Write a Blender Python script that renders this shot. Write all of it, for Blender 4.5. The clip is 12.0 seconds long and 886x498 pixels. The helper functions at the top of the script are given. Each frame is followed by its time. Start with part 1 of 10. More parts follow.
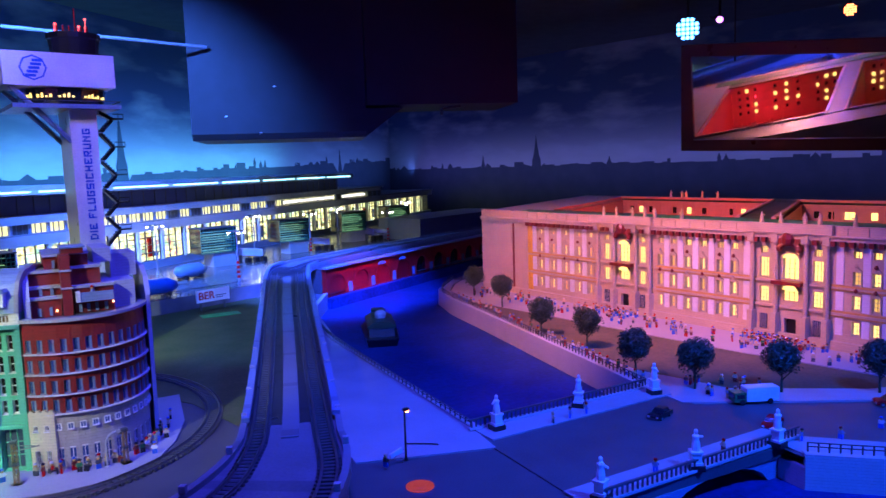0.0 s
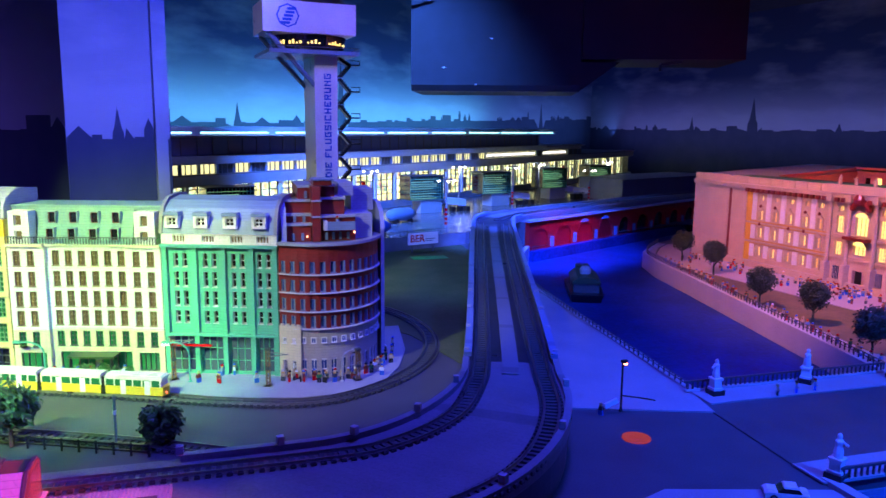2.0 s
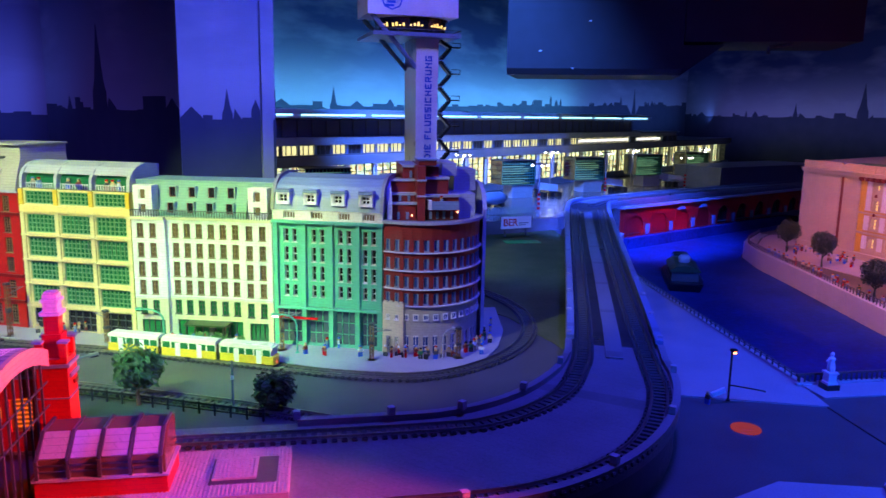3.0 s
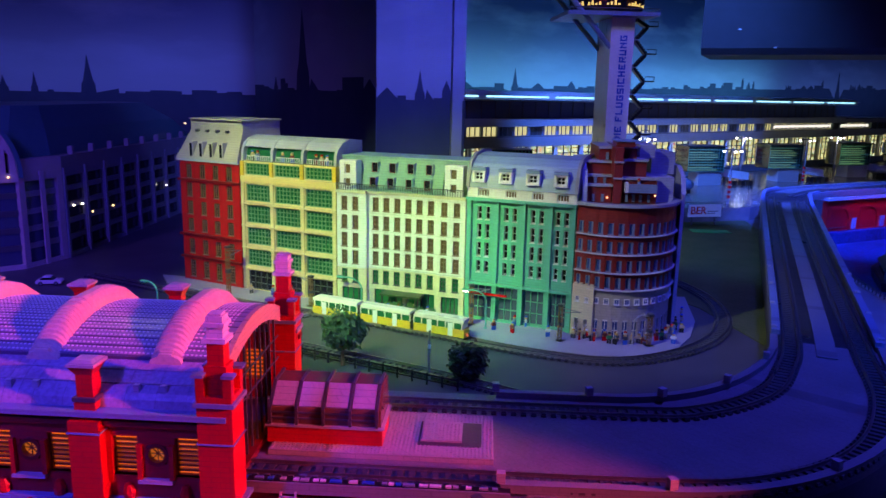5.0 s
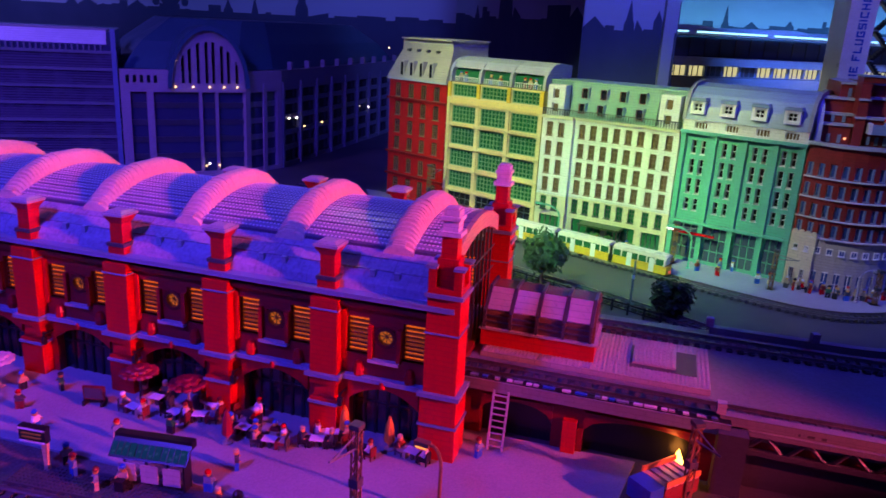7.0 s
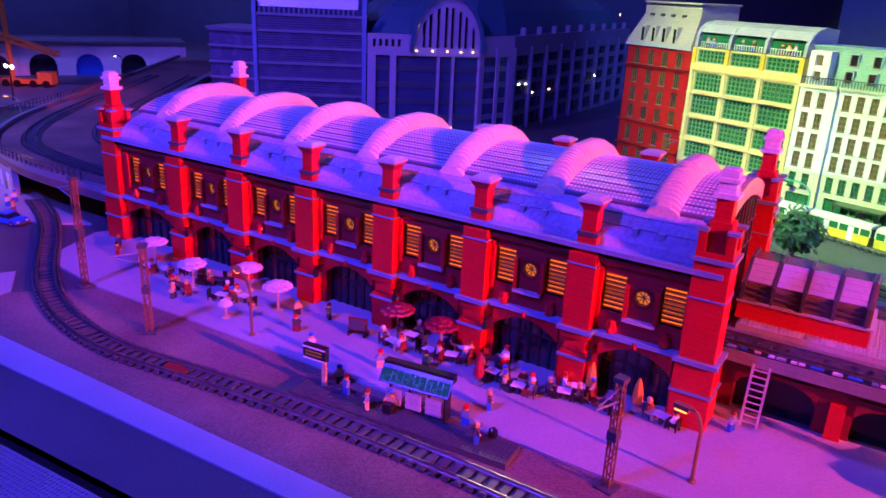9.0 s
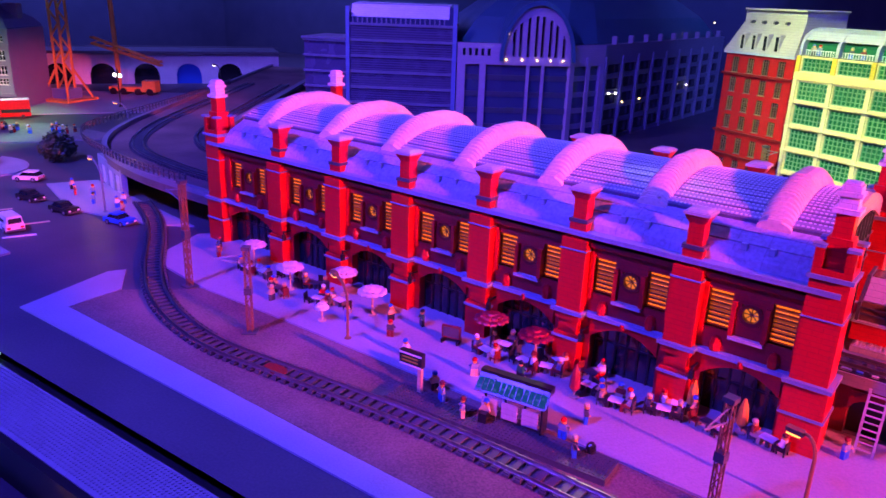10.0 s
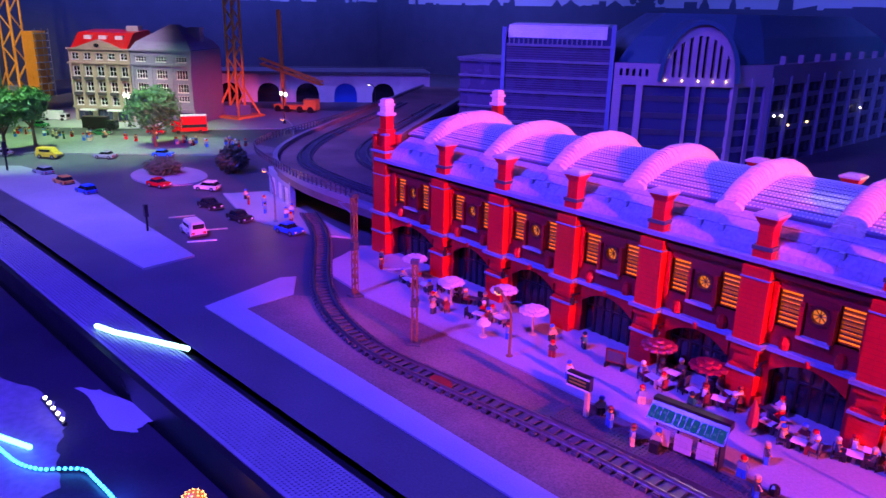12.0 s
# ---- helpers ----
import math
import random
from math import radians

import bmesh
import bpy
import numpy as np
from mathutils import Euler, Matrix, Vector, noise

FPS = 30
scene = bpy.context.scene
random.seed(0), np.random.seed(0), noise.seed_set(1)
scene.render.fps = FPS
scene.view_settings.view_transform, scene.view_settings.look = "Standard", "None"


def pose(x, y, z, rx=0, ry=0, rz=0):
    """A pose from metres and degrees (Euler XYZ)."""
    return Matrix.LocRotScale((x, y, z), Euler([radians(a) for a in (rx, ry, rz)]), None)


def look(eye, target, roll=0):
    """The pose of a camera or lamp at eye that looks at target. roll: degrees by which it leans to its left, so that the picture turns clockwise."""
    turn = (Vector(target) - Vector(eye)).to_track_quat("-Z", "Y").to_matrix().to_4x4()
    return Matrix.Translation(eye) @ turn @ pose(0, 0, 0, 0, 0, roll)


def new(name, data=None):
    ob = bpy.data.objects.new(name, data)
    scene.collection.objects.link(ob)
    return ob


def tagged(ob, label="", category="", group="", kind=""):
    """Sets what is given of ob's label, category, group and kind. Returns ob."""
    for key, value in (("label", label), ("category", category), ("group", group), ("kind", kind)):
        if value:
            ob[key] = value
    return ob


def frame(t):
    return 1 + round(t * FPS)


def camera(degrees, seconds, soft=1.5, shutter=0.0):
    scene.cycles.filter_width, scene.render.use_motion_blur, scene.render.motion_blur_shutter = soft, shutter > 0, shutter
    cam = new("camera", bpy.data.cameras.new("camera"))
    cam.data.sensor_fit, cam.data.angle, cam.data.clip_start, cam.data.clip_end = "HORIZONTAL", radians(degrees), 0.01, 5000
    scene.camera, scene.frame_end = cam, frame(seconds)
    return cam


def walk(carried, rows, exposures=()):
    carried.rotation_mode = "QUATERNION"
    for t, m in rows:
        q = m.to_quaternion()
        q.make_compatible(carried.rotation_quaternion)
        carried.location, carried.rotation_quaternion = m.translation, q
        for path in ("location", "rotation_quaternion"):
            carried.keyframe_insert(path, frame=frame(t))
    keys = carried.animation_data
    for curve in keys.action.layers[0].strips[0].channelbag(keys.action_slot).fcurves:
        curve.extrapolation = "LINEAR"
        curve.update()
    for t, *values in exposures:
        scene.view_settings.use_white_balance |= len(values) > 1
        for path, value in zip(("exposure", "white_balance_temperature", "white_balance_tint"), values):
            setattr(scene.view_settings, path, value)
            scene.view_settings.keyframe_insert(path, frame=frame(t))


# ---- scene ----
cam = camera(61.6, 12.0, 1.5, 0.25)
PATH = [
    (0, (-0.055, -0.028, 0.904), (0.951, 1.687, 0.683), -1.8),
    (0.5, (-0.083, -0.033, 0.9), (0.814, 1.739, 0.663), -1.3),
    (1, (-0.123, -0.031, 0.891), (0.646, 1.796, 0.625), -0.6),
    (1.5, (-0.157, -0.014, 0.876), (0.49, 1.856, 0.581), 0.0),
    (2, (-0.194, -0.008, 0.87), (0.352, 1.888, 0.547), 0.6),
    (2.5, (-0.231, -0.003, 0.857), (0.219, 1.916, 0.514), 0.9),
    (3, (-0.268, -0.006, 0.851), (0.063, 1.933, 0.489), 1.0),
    (3.5, (-0.302, -0.012, 0.847), (-0.095, 1.943, 0.478), 1.0),
    (5.5, (-0.385, -0.015, 0.827), (-0.59, 1.925, 0.387), 1.6),
    (6, (-0.411, -0.019, 0.811), (-0.718, 1.899, 0.335), 2.1),
    (6.5, (-0.443, -0.026, 0.787), (-0.858, 1.86, 0.264), 2.7),
    (7, (-0.473, -0.036, 0.765), (-1.009, 1.803, 0.189), 3.2),
    (7.5, (-0.5, -0.054, 0.75), (-1.171, 1.722, 0.121), 3.4),
    (9.5, (-0.588, -0.118, 0.729), (-1.671, 1.428, 0.068), 2.3),
    (10, (-0.604, -0.128, 0.728), (-1.771, 1.359, 0.074), 2.0),
    (10.5, (-0.615, -0.145, 0.726), (-1.867, 1.276, 0.083), 1.6),
    (11, (-0.632, -0.164, 0.725), (-1.955, 1.195, 0.09), 1.3),
    (11.5, (-0.648, -0.173, 0.726), (-2.031, 1.129, 0.099), 1.1),
    (12, (-0.657, -0.183, 0.725), (-2.089, 1.072, 0.111), 1.2),
]
walk(cam, [(t, look(eye, target, roll)) for t, eye, target, roll in PATH],
     exposures=((0, 0.14, 6450, 10), (1.0, 0.07, 6480, 10), (2.0, -0.01, 6500, 11), (3.0, -0.30, 6550, 11), (3.5, -0.52, 6650, 10), (5.5, -0.98, 6800, 14), (6.5, -1.02, 6750, 15), (7.5, -0.94, 6700, 15), (9.5, -0.05, 6500, 14), (12, 0.06, 6500, 12)))

# ---- world, lamps, exposure ----
world = bpy.data.worlds.new("dark_hall")
world.use_nodes = True
world.node_tree.nodes["Background"].inputs[0].default_value = (0.03, 0.035, 0.12, 1)
world.node_tree.nodes["Background"].inputs[1].default_value = 0.09
scene.world = world
scene.view_settings.exposure = 0.0


def stage_lamp(name, eye, target, colour, watts, cone, blend=0.5, radius=0.04):
    """An unseen coloured spot added for the hall's stage light; no can is built."""
    d = bpy.data.lights.new(name, "SPOT")
    d.color, d.energy, d.spot_size, d.spot_blend, d.shadow_soft_size = colour, watts, radians(cone), blend, radius
    ob = new(name, d)
    ob.matrix_basis = look(eye, target)
    return ob


stage_lamp("magenta_spot", (3.3, 0.40, 1.40), (-1.80, 1.32, 0.07), (1.0, 0.080, 0.20), 3000, 16.6, 0.38)
stage_lamp("blue_wash_spot", (-1.9, -1.0, 2.45), (-2.45, 1.0, 0.0), (0.07, 0.035, 1.0), 1180, 80, 0.8, 0.1)
stage_lamp("blue_bridge_spot", (1.9, -0.4, 2.45), (1.85, 2.0, 0.0), (0.008, 0.075, 1.0), 1030, 56, 0.9, 0.08)
# wide blue fill, added in place of the hall's ambient blue haze
stage_lamp("blue_haze_fill", (0.75, 1.9, 2.55), (0.75, 2.4, 0.0), (0.05, 0.045, 1.0), 365, 165, 0.6, 0.2)
stage_lamp("green_road_spot", (-1.7, 0.6, 2.45), (-0.62, 2.60, 0.0), (0.12, 1.0, 0.22), 480, 21, 0.8)
stage_lamp("blue_column_spot", (0.6, 2.3, 2.45), (-1.0, 4.4, 1.25), (0.09, 0.12, 1.0), 720, 40, 0.9, 0.1)
stage_lamp("canal_spot", (1.2, 3.3, 2.45), (2.05, 5.2, 0.15), (0.025, 0.075, 1.0), 3600, 32, 0.7, 0.06)
stage_lamp("bend_spot", (1.9, 3.6, 2.45), (2.1, 5.3, 0.2), (0.015, 0.07, 1.0), 600, 26, 0.8, 0.06)
stage_lamp("red_wall_spot", (2.7, 3.5, 2.45), (2.35, 5.28, 0.05), (1.0, 0.03, 0.10), 210, 17, 0.8, 0.06)
stage_lamp("viaduct_spot", (0.2, 2.3, 2.45), (1.15, 4.1, 0.17), (0.08, 0.22, 1.0), 330, 34, 0.8, 0.06)
stage_lamp("blue_store_spot", (-3.1, 0.9, 2.45), (-3.7, 3.6, 0.45), (0.22, 0.10, 1.0), 260, 90, 0.8, 0.1)
stage_lamp("lime_spot", (-2.3, 0.1, 2.45), (-0.95, 2.82, 0.42), (0.74, 1.0, 0.26), 1400, 30, 0.85)
stage_lamp("corner_spot", (-1.9, 0.7, 2.45), (-0.01, 2.5, 0.30), (0.80, 0.84, 1.0), 370, 23, 0.9)
stage_lamp("salmon_spot", (0.9, 2.4, 2.45), (3.3, 3.2, 0.3), (1.0, 0.30, 0.24), 600, 58, 0.7)
stage_lamp("plaza_spot", (-4.3, 0.5, 2.5), (-4.95, 0.95, 0.1), (0.48, 1.0, 0.44), 640, 42, 0.8)
stage_lamp("plaza_house_spot", (-4.3, -0.1, 2.4), (-5.62, 1.32, 0.36), (1.0, 0.70, 0.98), 330, 21, 0.7)
stage_lamp("crane_spot", (-5.7, 0.1, 2.45), (-7.40, 1.22, 0.5), (1.0, 0.78, 0.62), 330, 38, 0.8)
stage_lamp("street_spot", (-3.7, -0.5, 2.45), (-3.9, 0.75, 0.0), (0.32, 0.22, 1.0), 340, 55, 0.9, 0.08)
stage_lamp("west_wall_wash", (-5.2, 2.6, 2.5), (-7.9, 4.6, 0.6), (0.16, 0.13, 1.0), 900, 110, 0.9, 0.1)
stage_lamp("apron_spot", (-0.25, 4.1, 2.4), (1.5, 7.0, 0.40), (0.05, 0.17, 1.0), 2300, 62, 0.8)
stage_lamp("roof_spot", (-2.2, 3.3, 2.45), (-1.62, 1.42, 0.40), (1.0, 0.84, 0.56), 40, 34, 0.8)
stage_lamp("tower_spot", (-1.2, 1.1, 2.45), (0.27, 3.85, 1.15), (0.88, 0.76, 1.0), 105, 20, 0.8)


def wall_fill_light(name, a, b, z, colour, watts, off, tilt):
    """A long area light added before a painted wall; its unlit back faces the room."""
    d = bpy.data.lights.new(name, "AREA")
    v = Vector((b[0] - a[0], b[1] - a[1], 0))
    n = Vector((v.y, -v.x, 0)).normalized()
    d.shape, d.size, d.size_y, d.color, d.energy = "RECTANGLE", v.length, 0.06, colour, watts
    c = Vector(((a[0] + b[0]) / 2, (a[1] + b[1]) / 2, z)) + n * off
    ob = new(name, d)
    ob.matrix_basis = pose(c.x, c.y, c.z, 90 + tilt, 0, math.degrees(math.atan2(v.y, v.x)))
    return ob


# added fills that brighten the painted skies; no fixtures are modelled
wall_fill_light("horizon_strip", (-1.5, 6.6), (3.4, 10.65), 0.86, (0.10, 0.44, 1.0), 62, 0.5, 20)
wall_fill_light("far_horizon_strip", (3.4, 10.65), (6.4, 13.1), 0.8, (0.10, 0.22, 1.0), 14, 0.6, 35)
wall_fill_light("east_strip", (6.8, 12.5), (8.6, 3.6), 0.75, (0.20, 0.20, 1.0), 21, 0.6, 35)
wall_fill_light("northwest_strip", (-8.4, 5.6), (-2.4, 5.88), 0.85, (0.05, 0.13, 1.0), 20, 0.6, 35)
wall_fill_light("west_strip", (-8.75, -3.0), (-8.62, 5.4), 0.85, (0.05, 0.13, 1.0), 38, 0.6, 35)


# ---- materials ----
def nodes_of(name):
    m = bpy.data.materials.new(name)
    m.use_nodes = True
    nt = m.node_tree
    return m, nt, nt.nodes, nt.links, nt.nodes["Principled BSDF"]


def plastic(name, colour, rough=0.34, brick=True, wear=0.16, metal=0.0, grain=0.15):
    """Moulded plastic: brick courses as fine relief, dust at two scales."""
    m, nt, n, l, b = nodes_of(name)
    tc = n.new("ShaderNodeTexCoord")
    big, small = n.new("ShaderNodeTexNoise"), n.new("ShaderNodeTexNoise")
    big.inputs["Scale"].default_value, small.inputs["Scale"].default_value = 9, 140
    l.new(tc.outputs["Object"], big.inputs["Vector"])
    l.new(tc.outputs["Object"], small.inputs["Vector"])
    add = n.new("ShaderNodeMath")
    add.operation = "ADD"
    l.new(big.outputs[0], add.inputs[0])
    l.new(small.outputs[0], add.inputs[1])
    rnd = n.new("ShaderNodeObjectInfo")
    add2 = n.new("ShaderNodeMath")
    add2.operation = "MULTIPLY_ADD"
    l.new(rnd.outputs["Random"], add2.inputs[0])
    add2.inputs[1].default_value = 0.35
    l.new(add.outputs[0], add2.inputs[2])
    ramp = n.new("ShaderNodeMapRange")
    ramp.inputs["From Min"].default_value, ramp.inputs["From Max"].default_value = 0.6, 1.6
    ramp.inputs["To Min"].default_value, ramp.inputs["To Max"].default_value = 1 - wear, 1 + wear
    l.new(add2.outputs[0], ramp.inputs["Value"])
    mix = n.new("ShaderNodeVectorMath")
    mix.operation = "SCALE"
    mix.inputs[0].default_value = colour[:3]
    l.new(ramp.outputs[0], mix.inputs["Scale"])
    rr = n.new("ShaderNodeMapRange")
    rr.inputs["To Min"].default_value, rr.inputs["To Max"].default_value = rough - 0.1, rough + 0.14
    l.new(big.outputs[0], rr.inputs["Value"])
    l.new(rr.outputs[0], b.inputs["Roughness"])
    b.inputs["Metallic"].default_value = metal
    bump = n.new("ShaderNodeBump")
    bump.inputs["Distance"].default_value = 0.0006
    if brick:
        sep, com = n.new("ShaderNodeSeparateXYZ"), n.new("ShaderNodeCombineXYZ")
        s = n.new("ShaderNodeMath")
        l.new(tc.outputs["Object"], sep.inputs[0])
        l.new(sep.outputs[0], s.inputs[0])
        l.new(sep.outputs[1], s.inputs[1])
        l.new(s.outputs[0], com.inputs[0])
        l.new(sep.outputs[2], com.inputs[1])
        bt = n.new("ShaderNodeTexBrick")
        for key, v in (("Scale", 1.0), ("Mortar Size", 0.0005), ("Mortar Smooth", 0.3), ("Brick Width", 0.032), ("Row Height", 0.0096)):
            bt.inputs[key].default_value = v
        bt.inputs["Color1"].default_value, bt.inputs["Color2"].default_value = (1, 1, 1, 1), (0.94, 0.94, 0.94, 1)
        bt.inputs["Mortar"].default_value = (0.66, 0.66, 0.66, 1)
        l.new(com.outputs[0], bt.inputs["Vector"])
        mul = n.new("ShaderNodeVectorMath")
        mul.operation = "MULTIPLY"
        l.new(mix.outputs[0], mul.inputs[0])
        l.new(bt.outputs["Color"], mul.inputs[1])
        l.new(mul.outputs[0], b.inputs["Base Color"])
        inv = n.new("ShaderNodeMath")
        inv.operation = "SUBTRACT"
        inv.inputs[0].default_value = 1
        l.new(bt.outputs["Fac"], inv.inputs[1])
        l.new(inv.outputs[0], bump.inputs["Height"])
        bump.inputs["Strength"].default_value = 0.5
    else:
        l.new(mix.outputs[0], b.inputs["Base Color"])
        l.new(small.outputs[0], bump.inputs["Height"])
        bump.inputs["Strength"].default_value = grain
    l.new(bump.outputs[0], b.inputs["Normal"])
    return m


def glow(name, colour, strength):
    m, nt, n, l, b = nodes_of(name)
    b.inputs["Base Color"].default_value = (*[c * 0.25 for c in colour], 1)
    b.inputs["Emission Color"].default_value = (*colour, 1)
    b.inputs["Emission Strength"].default_value = strength
    return m


def glass(name, colour, rough=0.08):
    """Dark tinted clear plastic, seen from outside."""
    m, nt, n, l, b = nodes_of(name)
    b.inputs["Base Color"].default_value = (*colour, 1)
    b.inputs["Roughness"].default_value = rough
    b.inputs["Coat Weight"].default_value = 0.4
    no = n.new("ShaderNodeTexNoise")
    no.inputs["Scale"].default_value = 60
    bump = n.new("ShaderNodeBump")
    bump.inputs["Strength"].default_value, bump.inputs["Distance"].default_value = 0.15, 0.001
    l.new(no.outputs[0], bump.inputs["Height"])
    l.new(bump.outputs[0], b.inputs["Normal"])
    return m


def clear(name, colour):
    m, nt, n, l, b = nodes_of(name)
    b.inputs["Base Color"].default_value = (*colour, 1)
    b.inputs["Transmission Weight"].default_value = 0.9
    b.inputs["Roughness"].default_value = 0.08
    b.inputs["IOR"].default_value = 1.3
    return m


def lattice_glow(name, colour, strength, cell=0.0064):
    """Lamp-lit lattice bricks: rows of slots that pass the light unevenly."""
    m, nt, n, l, b = nodes_of(name)
    tc, w, v = n.new("ShaderNodeTexCoord"), n.new("ShaderNodeTexWave"), n.new("ShaderNodeTexNoise")
    w.bands_direction, w.wave_profile = "Z", "SIN"
    w.inputs["Scale"].default_value = 0.314159 / cell
    v.inputs["Scale"].default_value = 420
    l.new(tc.outputs["Object"], w.inputs["Vector"])
    l.new(tc.outputs["Object"], v.inputs["Vector"])
    mul = n.new("ShaderNodeMath")
    mul.operation = "MULTIPLY"
    l.new(w.outputs["Fac"], mul.inputs[0])
    l.new(v.outputs[0], mul.inputs[1])
    r = n.new("ShaderNodeMapRange")
    r.inputs["From Min"].default_value, r.inputs["From Max"].default_value = 0.16, 0.52
    r.inputs["To Min"].default_value, r.inputs["To Max"].default_value = strength * 0.16, strength * 1.15
    l.new(mul.outputs[0], r.inputs["Value"])
    l.new(r.outputs[0], b.inputs["Emission Strength"])
    b.inputs["Emission Color"].default_value = (*colour, 1)
    b.inputs["Base Color"].default_value = (0.12, 0.05, 0.03, 1)
    b.inputs["Roughness"].default_value = 0.2
    return m


def speckled(name, colour, colour2, scale=300, rough=0.6, bump_mm=0.4):
    m, nt, n, l, b = nodes_of(name)
    tc = n.new("ShaderNodeTexCoord")
    a, c = n.new("ShaderNodeTexNoise"), n.new("ShaderNodeTexNoise")
    a.inputs["Scale"].default_value, c.inputs["Scale"].default_value = scale, 5
    a.inputs["Detail"].default_value = 4
    for x in (a, c):
        l.new(tc.outputs["Object"], x.inputs["Vector"])
    ad = n.new("ShaderNodeMath")
    l.new(a.outputs[0], ad.inputs[0])
    l.new(c.outputs[0], ad.inputs[1])
    mr = n.new("ShaderNodeMapRange")
    mr.inputs["From Min"].default_value, mr.inputs["From Max"].default_value = 0.75, 1.3
    l.new(ad.outputs[0], mr.inputs["Value"])
    mx = n.new("ShaderNodeMix")
    mx.data_type = "RGBA"
    mx.inputs["A"].default_value, mx.inputs["B"].default_value = (*colour, 1), (*colour2, 1)
    l.new(mr.outputs[0], mx.inputs["Factor"])
    l.new(mx.outputs["Result"], b.inputs["Base Color"])
    b.inputs["Roughness"].default_value = rough
    bump = n.new("ShaderNodeBump")
    bump.inputs["Strength"].default_value, bump.inputs["Distance"].default_value = 0.5, bump_mm / 1000
    l.new(a.outputs[0], bump.inputs["Height"])
    l.new(bump.outputs[0], b.inputs["Normal"])
    return m


RED = plastic("red_brick_plastic", (0.56, 0.008, 0.010))
DRED = plastic("dark_red_brick_plastic", (0.20, 0.008, 0.009))
BROWN = plastic("reddish_brown_brick_plastic", (0.21, 0.022, 0.016))
LGREY = plastic("light_grey_plastic", (0.42, 0.43, 0.44))
MGREY = plastic("mid_grey_plastic", (0.22, 0.23, 0.24))
DGREY = plastic("dark_grey_plastic", (0.07, 0.075, 0.08))
BLACK = plastic("black_plastic", (0.012, 0.012, 0.013), 0.3, False)
WHITE = plastic("white_brick_plastic", (0.74, 0.73, 0.69))
WHITE_S = plastic("white_smooth_plastic", (0.76, 0.76, 0.76), 0.3, False)
TAN = plastic("tan_brick_plastic", (0.58, 0.46, 0.28))
CREAM = plastic("cream_brick_plastic", (0.66, 0.60, 0.40))
YELLOW = plastic("yellow_plastic", (0.75, 0.47, 0.04))
TEAL = plastic("sand_green_brick_plastic", (0.10, 0.42, 0.30))
GREEN = plastic("green_plastic", (0.02, 0.20, 0.06))
LEAF = plastic("leaf_green_plastic", (0.075, 0.20, 0.05), 0.4, False)
DLEAF = plastic("dark_leaf_plastic", (0.03, 0.06, 0.025), 0.4, False)
TRUNK = plastic("brown_trunk_plastic", (0.22, 0.12, 0.05), 0.4, False)
ORANGE = plastic("orange_plastic", (0.76, 0.36, 0.05), 0.3, False)
BLUE = plastic("blue_plastic", (0.02, 0.12, 0.55), 0.3, False)
SANDBLUE = plastic("sand_blue_plastic", (0.20, 0.28, 0.40))
CAR_RED = plastic("car_red_plastic", (0.6, 0.008, 0.012), 0.2, False)
SKIN = plastic("figure_yellow_plastic", (0.72, 0.42, 0.10), 0.35, False)
BALLAST = speckled("ballast_brown", (0.11, 0.075, 0.06), (0.27, 0.19, 0.15), 230, 0.6, 2.0)
ASPHALT = speckled("asphalt_plates", (0.06, 0.062, 0.068), (0.10, 0.10, 0.105), 200, 0.5, 0.3)
PAVING = speckled("pavement_plates", (0.30, 0.30, 0.31), (0.40, 0.40, 0.40), 260, 0.5, 0.4)
GRASS = speckled("grass_plates", (0.06, 0.10, 0.02), (0.13, 0.15, 0.05), 90, 0.7, 1.0)
LAWN = speckled("dry_lawn_plates", (0.10, 0.08, 0.035), (0.17, 0.125, 0.06), 60, 0.7, 1.0)


def painted_sky(name):
    """Painted evening sky: pale at the horizon, deep blue above, soft drifting clouds."""
    m, nt, n, l, b = nodes_of(name)
    tc, mp = n.new("ShaderNodeTexCoord"), n.new("ShaderNodeMapping")
    mp.inputs["Scale"].default_value = (0.8, 0.8, 2.6)
    no = n.new("ShaderNodeTexNoise")
    no.inputs["Scale"].default_value, no.inputs["Detail"].default_value, no.inputs["Roughness"].default_value = 1.3, 5, 0.5
    l.new(tc.outputs["Object"], mp.inputs[0])
    l.new(mp.outputs[0], no.inputs["Vector"])
    sep = n.new("ShaderNodeSeparateXYZ")
    l.new(tc.outputs["Object"], sep.inputs[0])
    zr = n.new("ShaderNodeMapRange")
    zr.inputs["From Min"].default_value, zr.inputs["From Max"].default_value = 0.95, 1.7
    l.new(sep.outputs[2], zr.inputs["Value"])
    sky, mx, cr = n.new("ShaderNodeMix"), n.new("ShaderNodeMix"), n.new("ShaderNodeMapRange")
    sky.data_type = mx.data_type = "RGBA"
    sky.inputs["A"].default_value, sky.inputs["B"].default_value = (0.36, 0.38, 0.38, 1), (0.05, 0.07, 0.16, 1)
    l.new(zr.outputs[0], sky.inputs["Factor"])
    cr.inputs["From Min"].default_value, cr.inputs["From Max"].default_value, cr.inputs["To Max"].default_value = 0.48, 0.68, 0.5
    l.new(no.outputs[0], cr.inputs["Value"])
    l.new(cr.outputs[0], mx.inputs["Factor"])
    l.new(sky.outputs["Result"], mx.inputs["A"])
    mx.inputs["B"].default_value = (0.42, 0.43, 0.46, 1)
    l.new(mx.outputs["Result"], b.inputs["Base Color"])
    b.inputs["Roughness"].default_value = 0.8
    return m


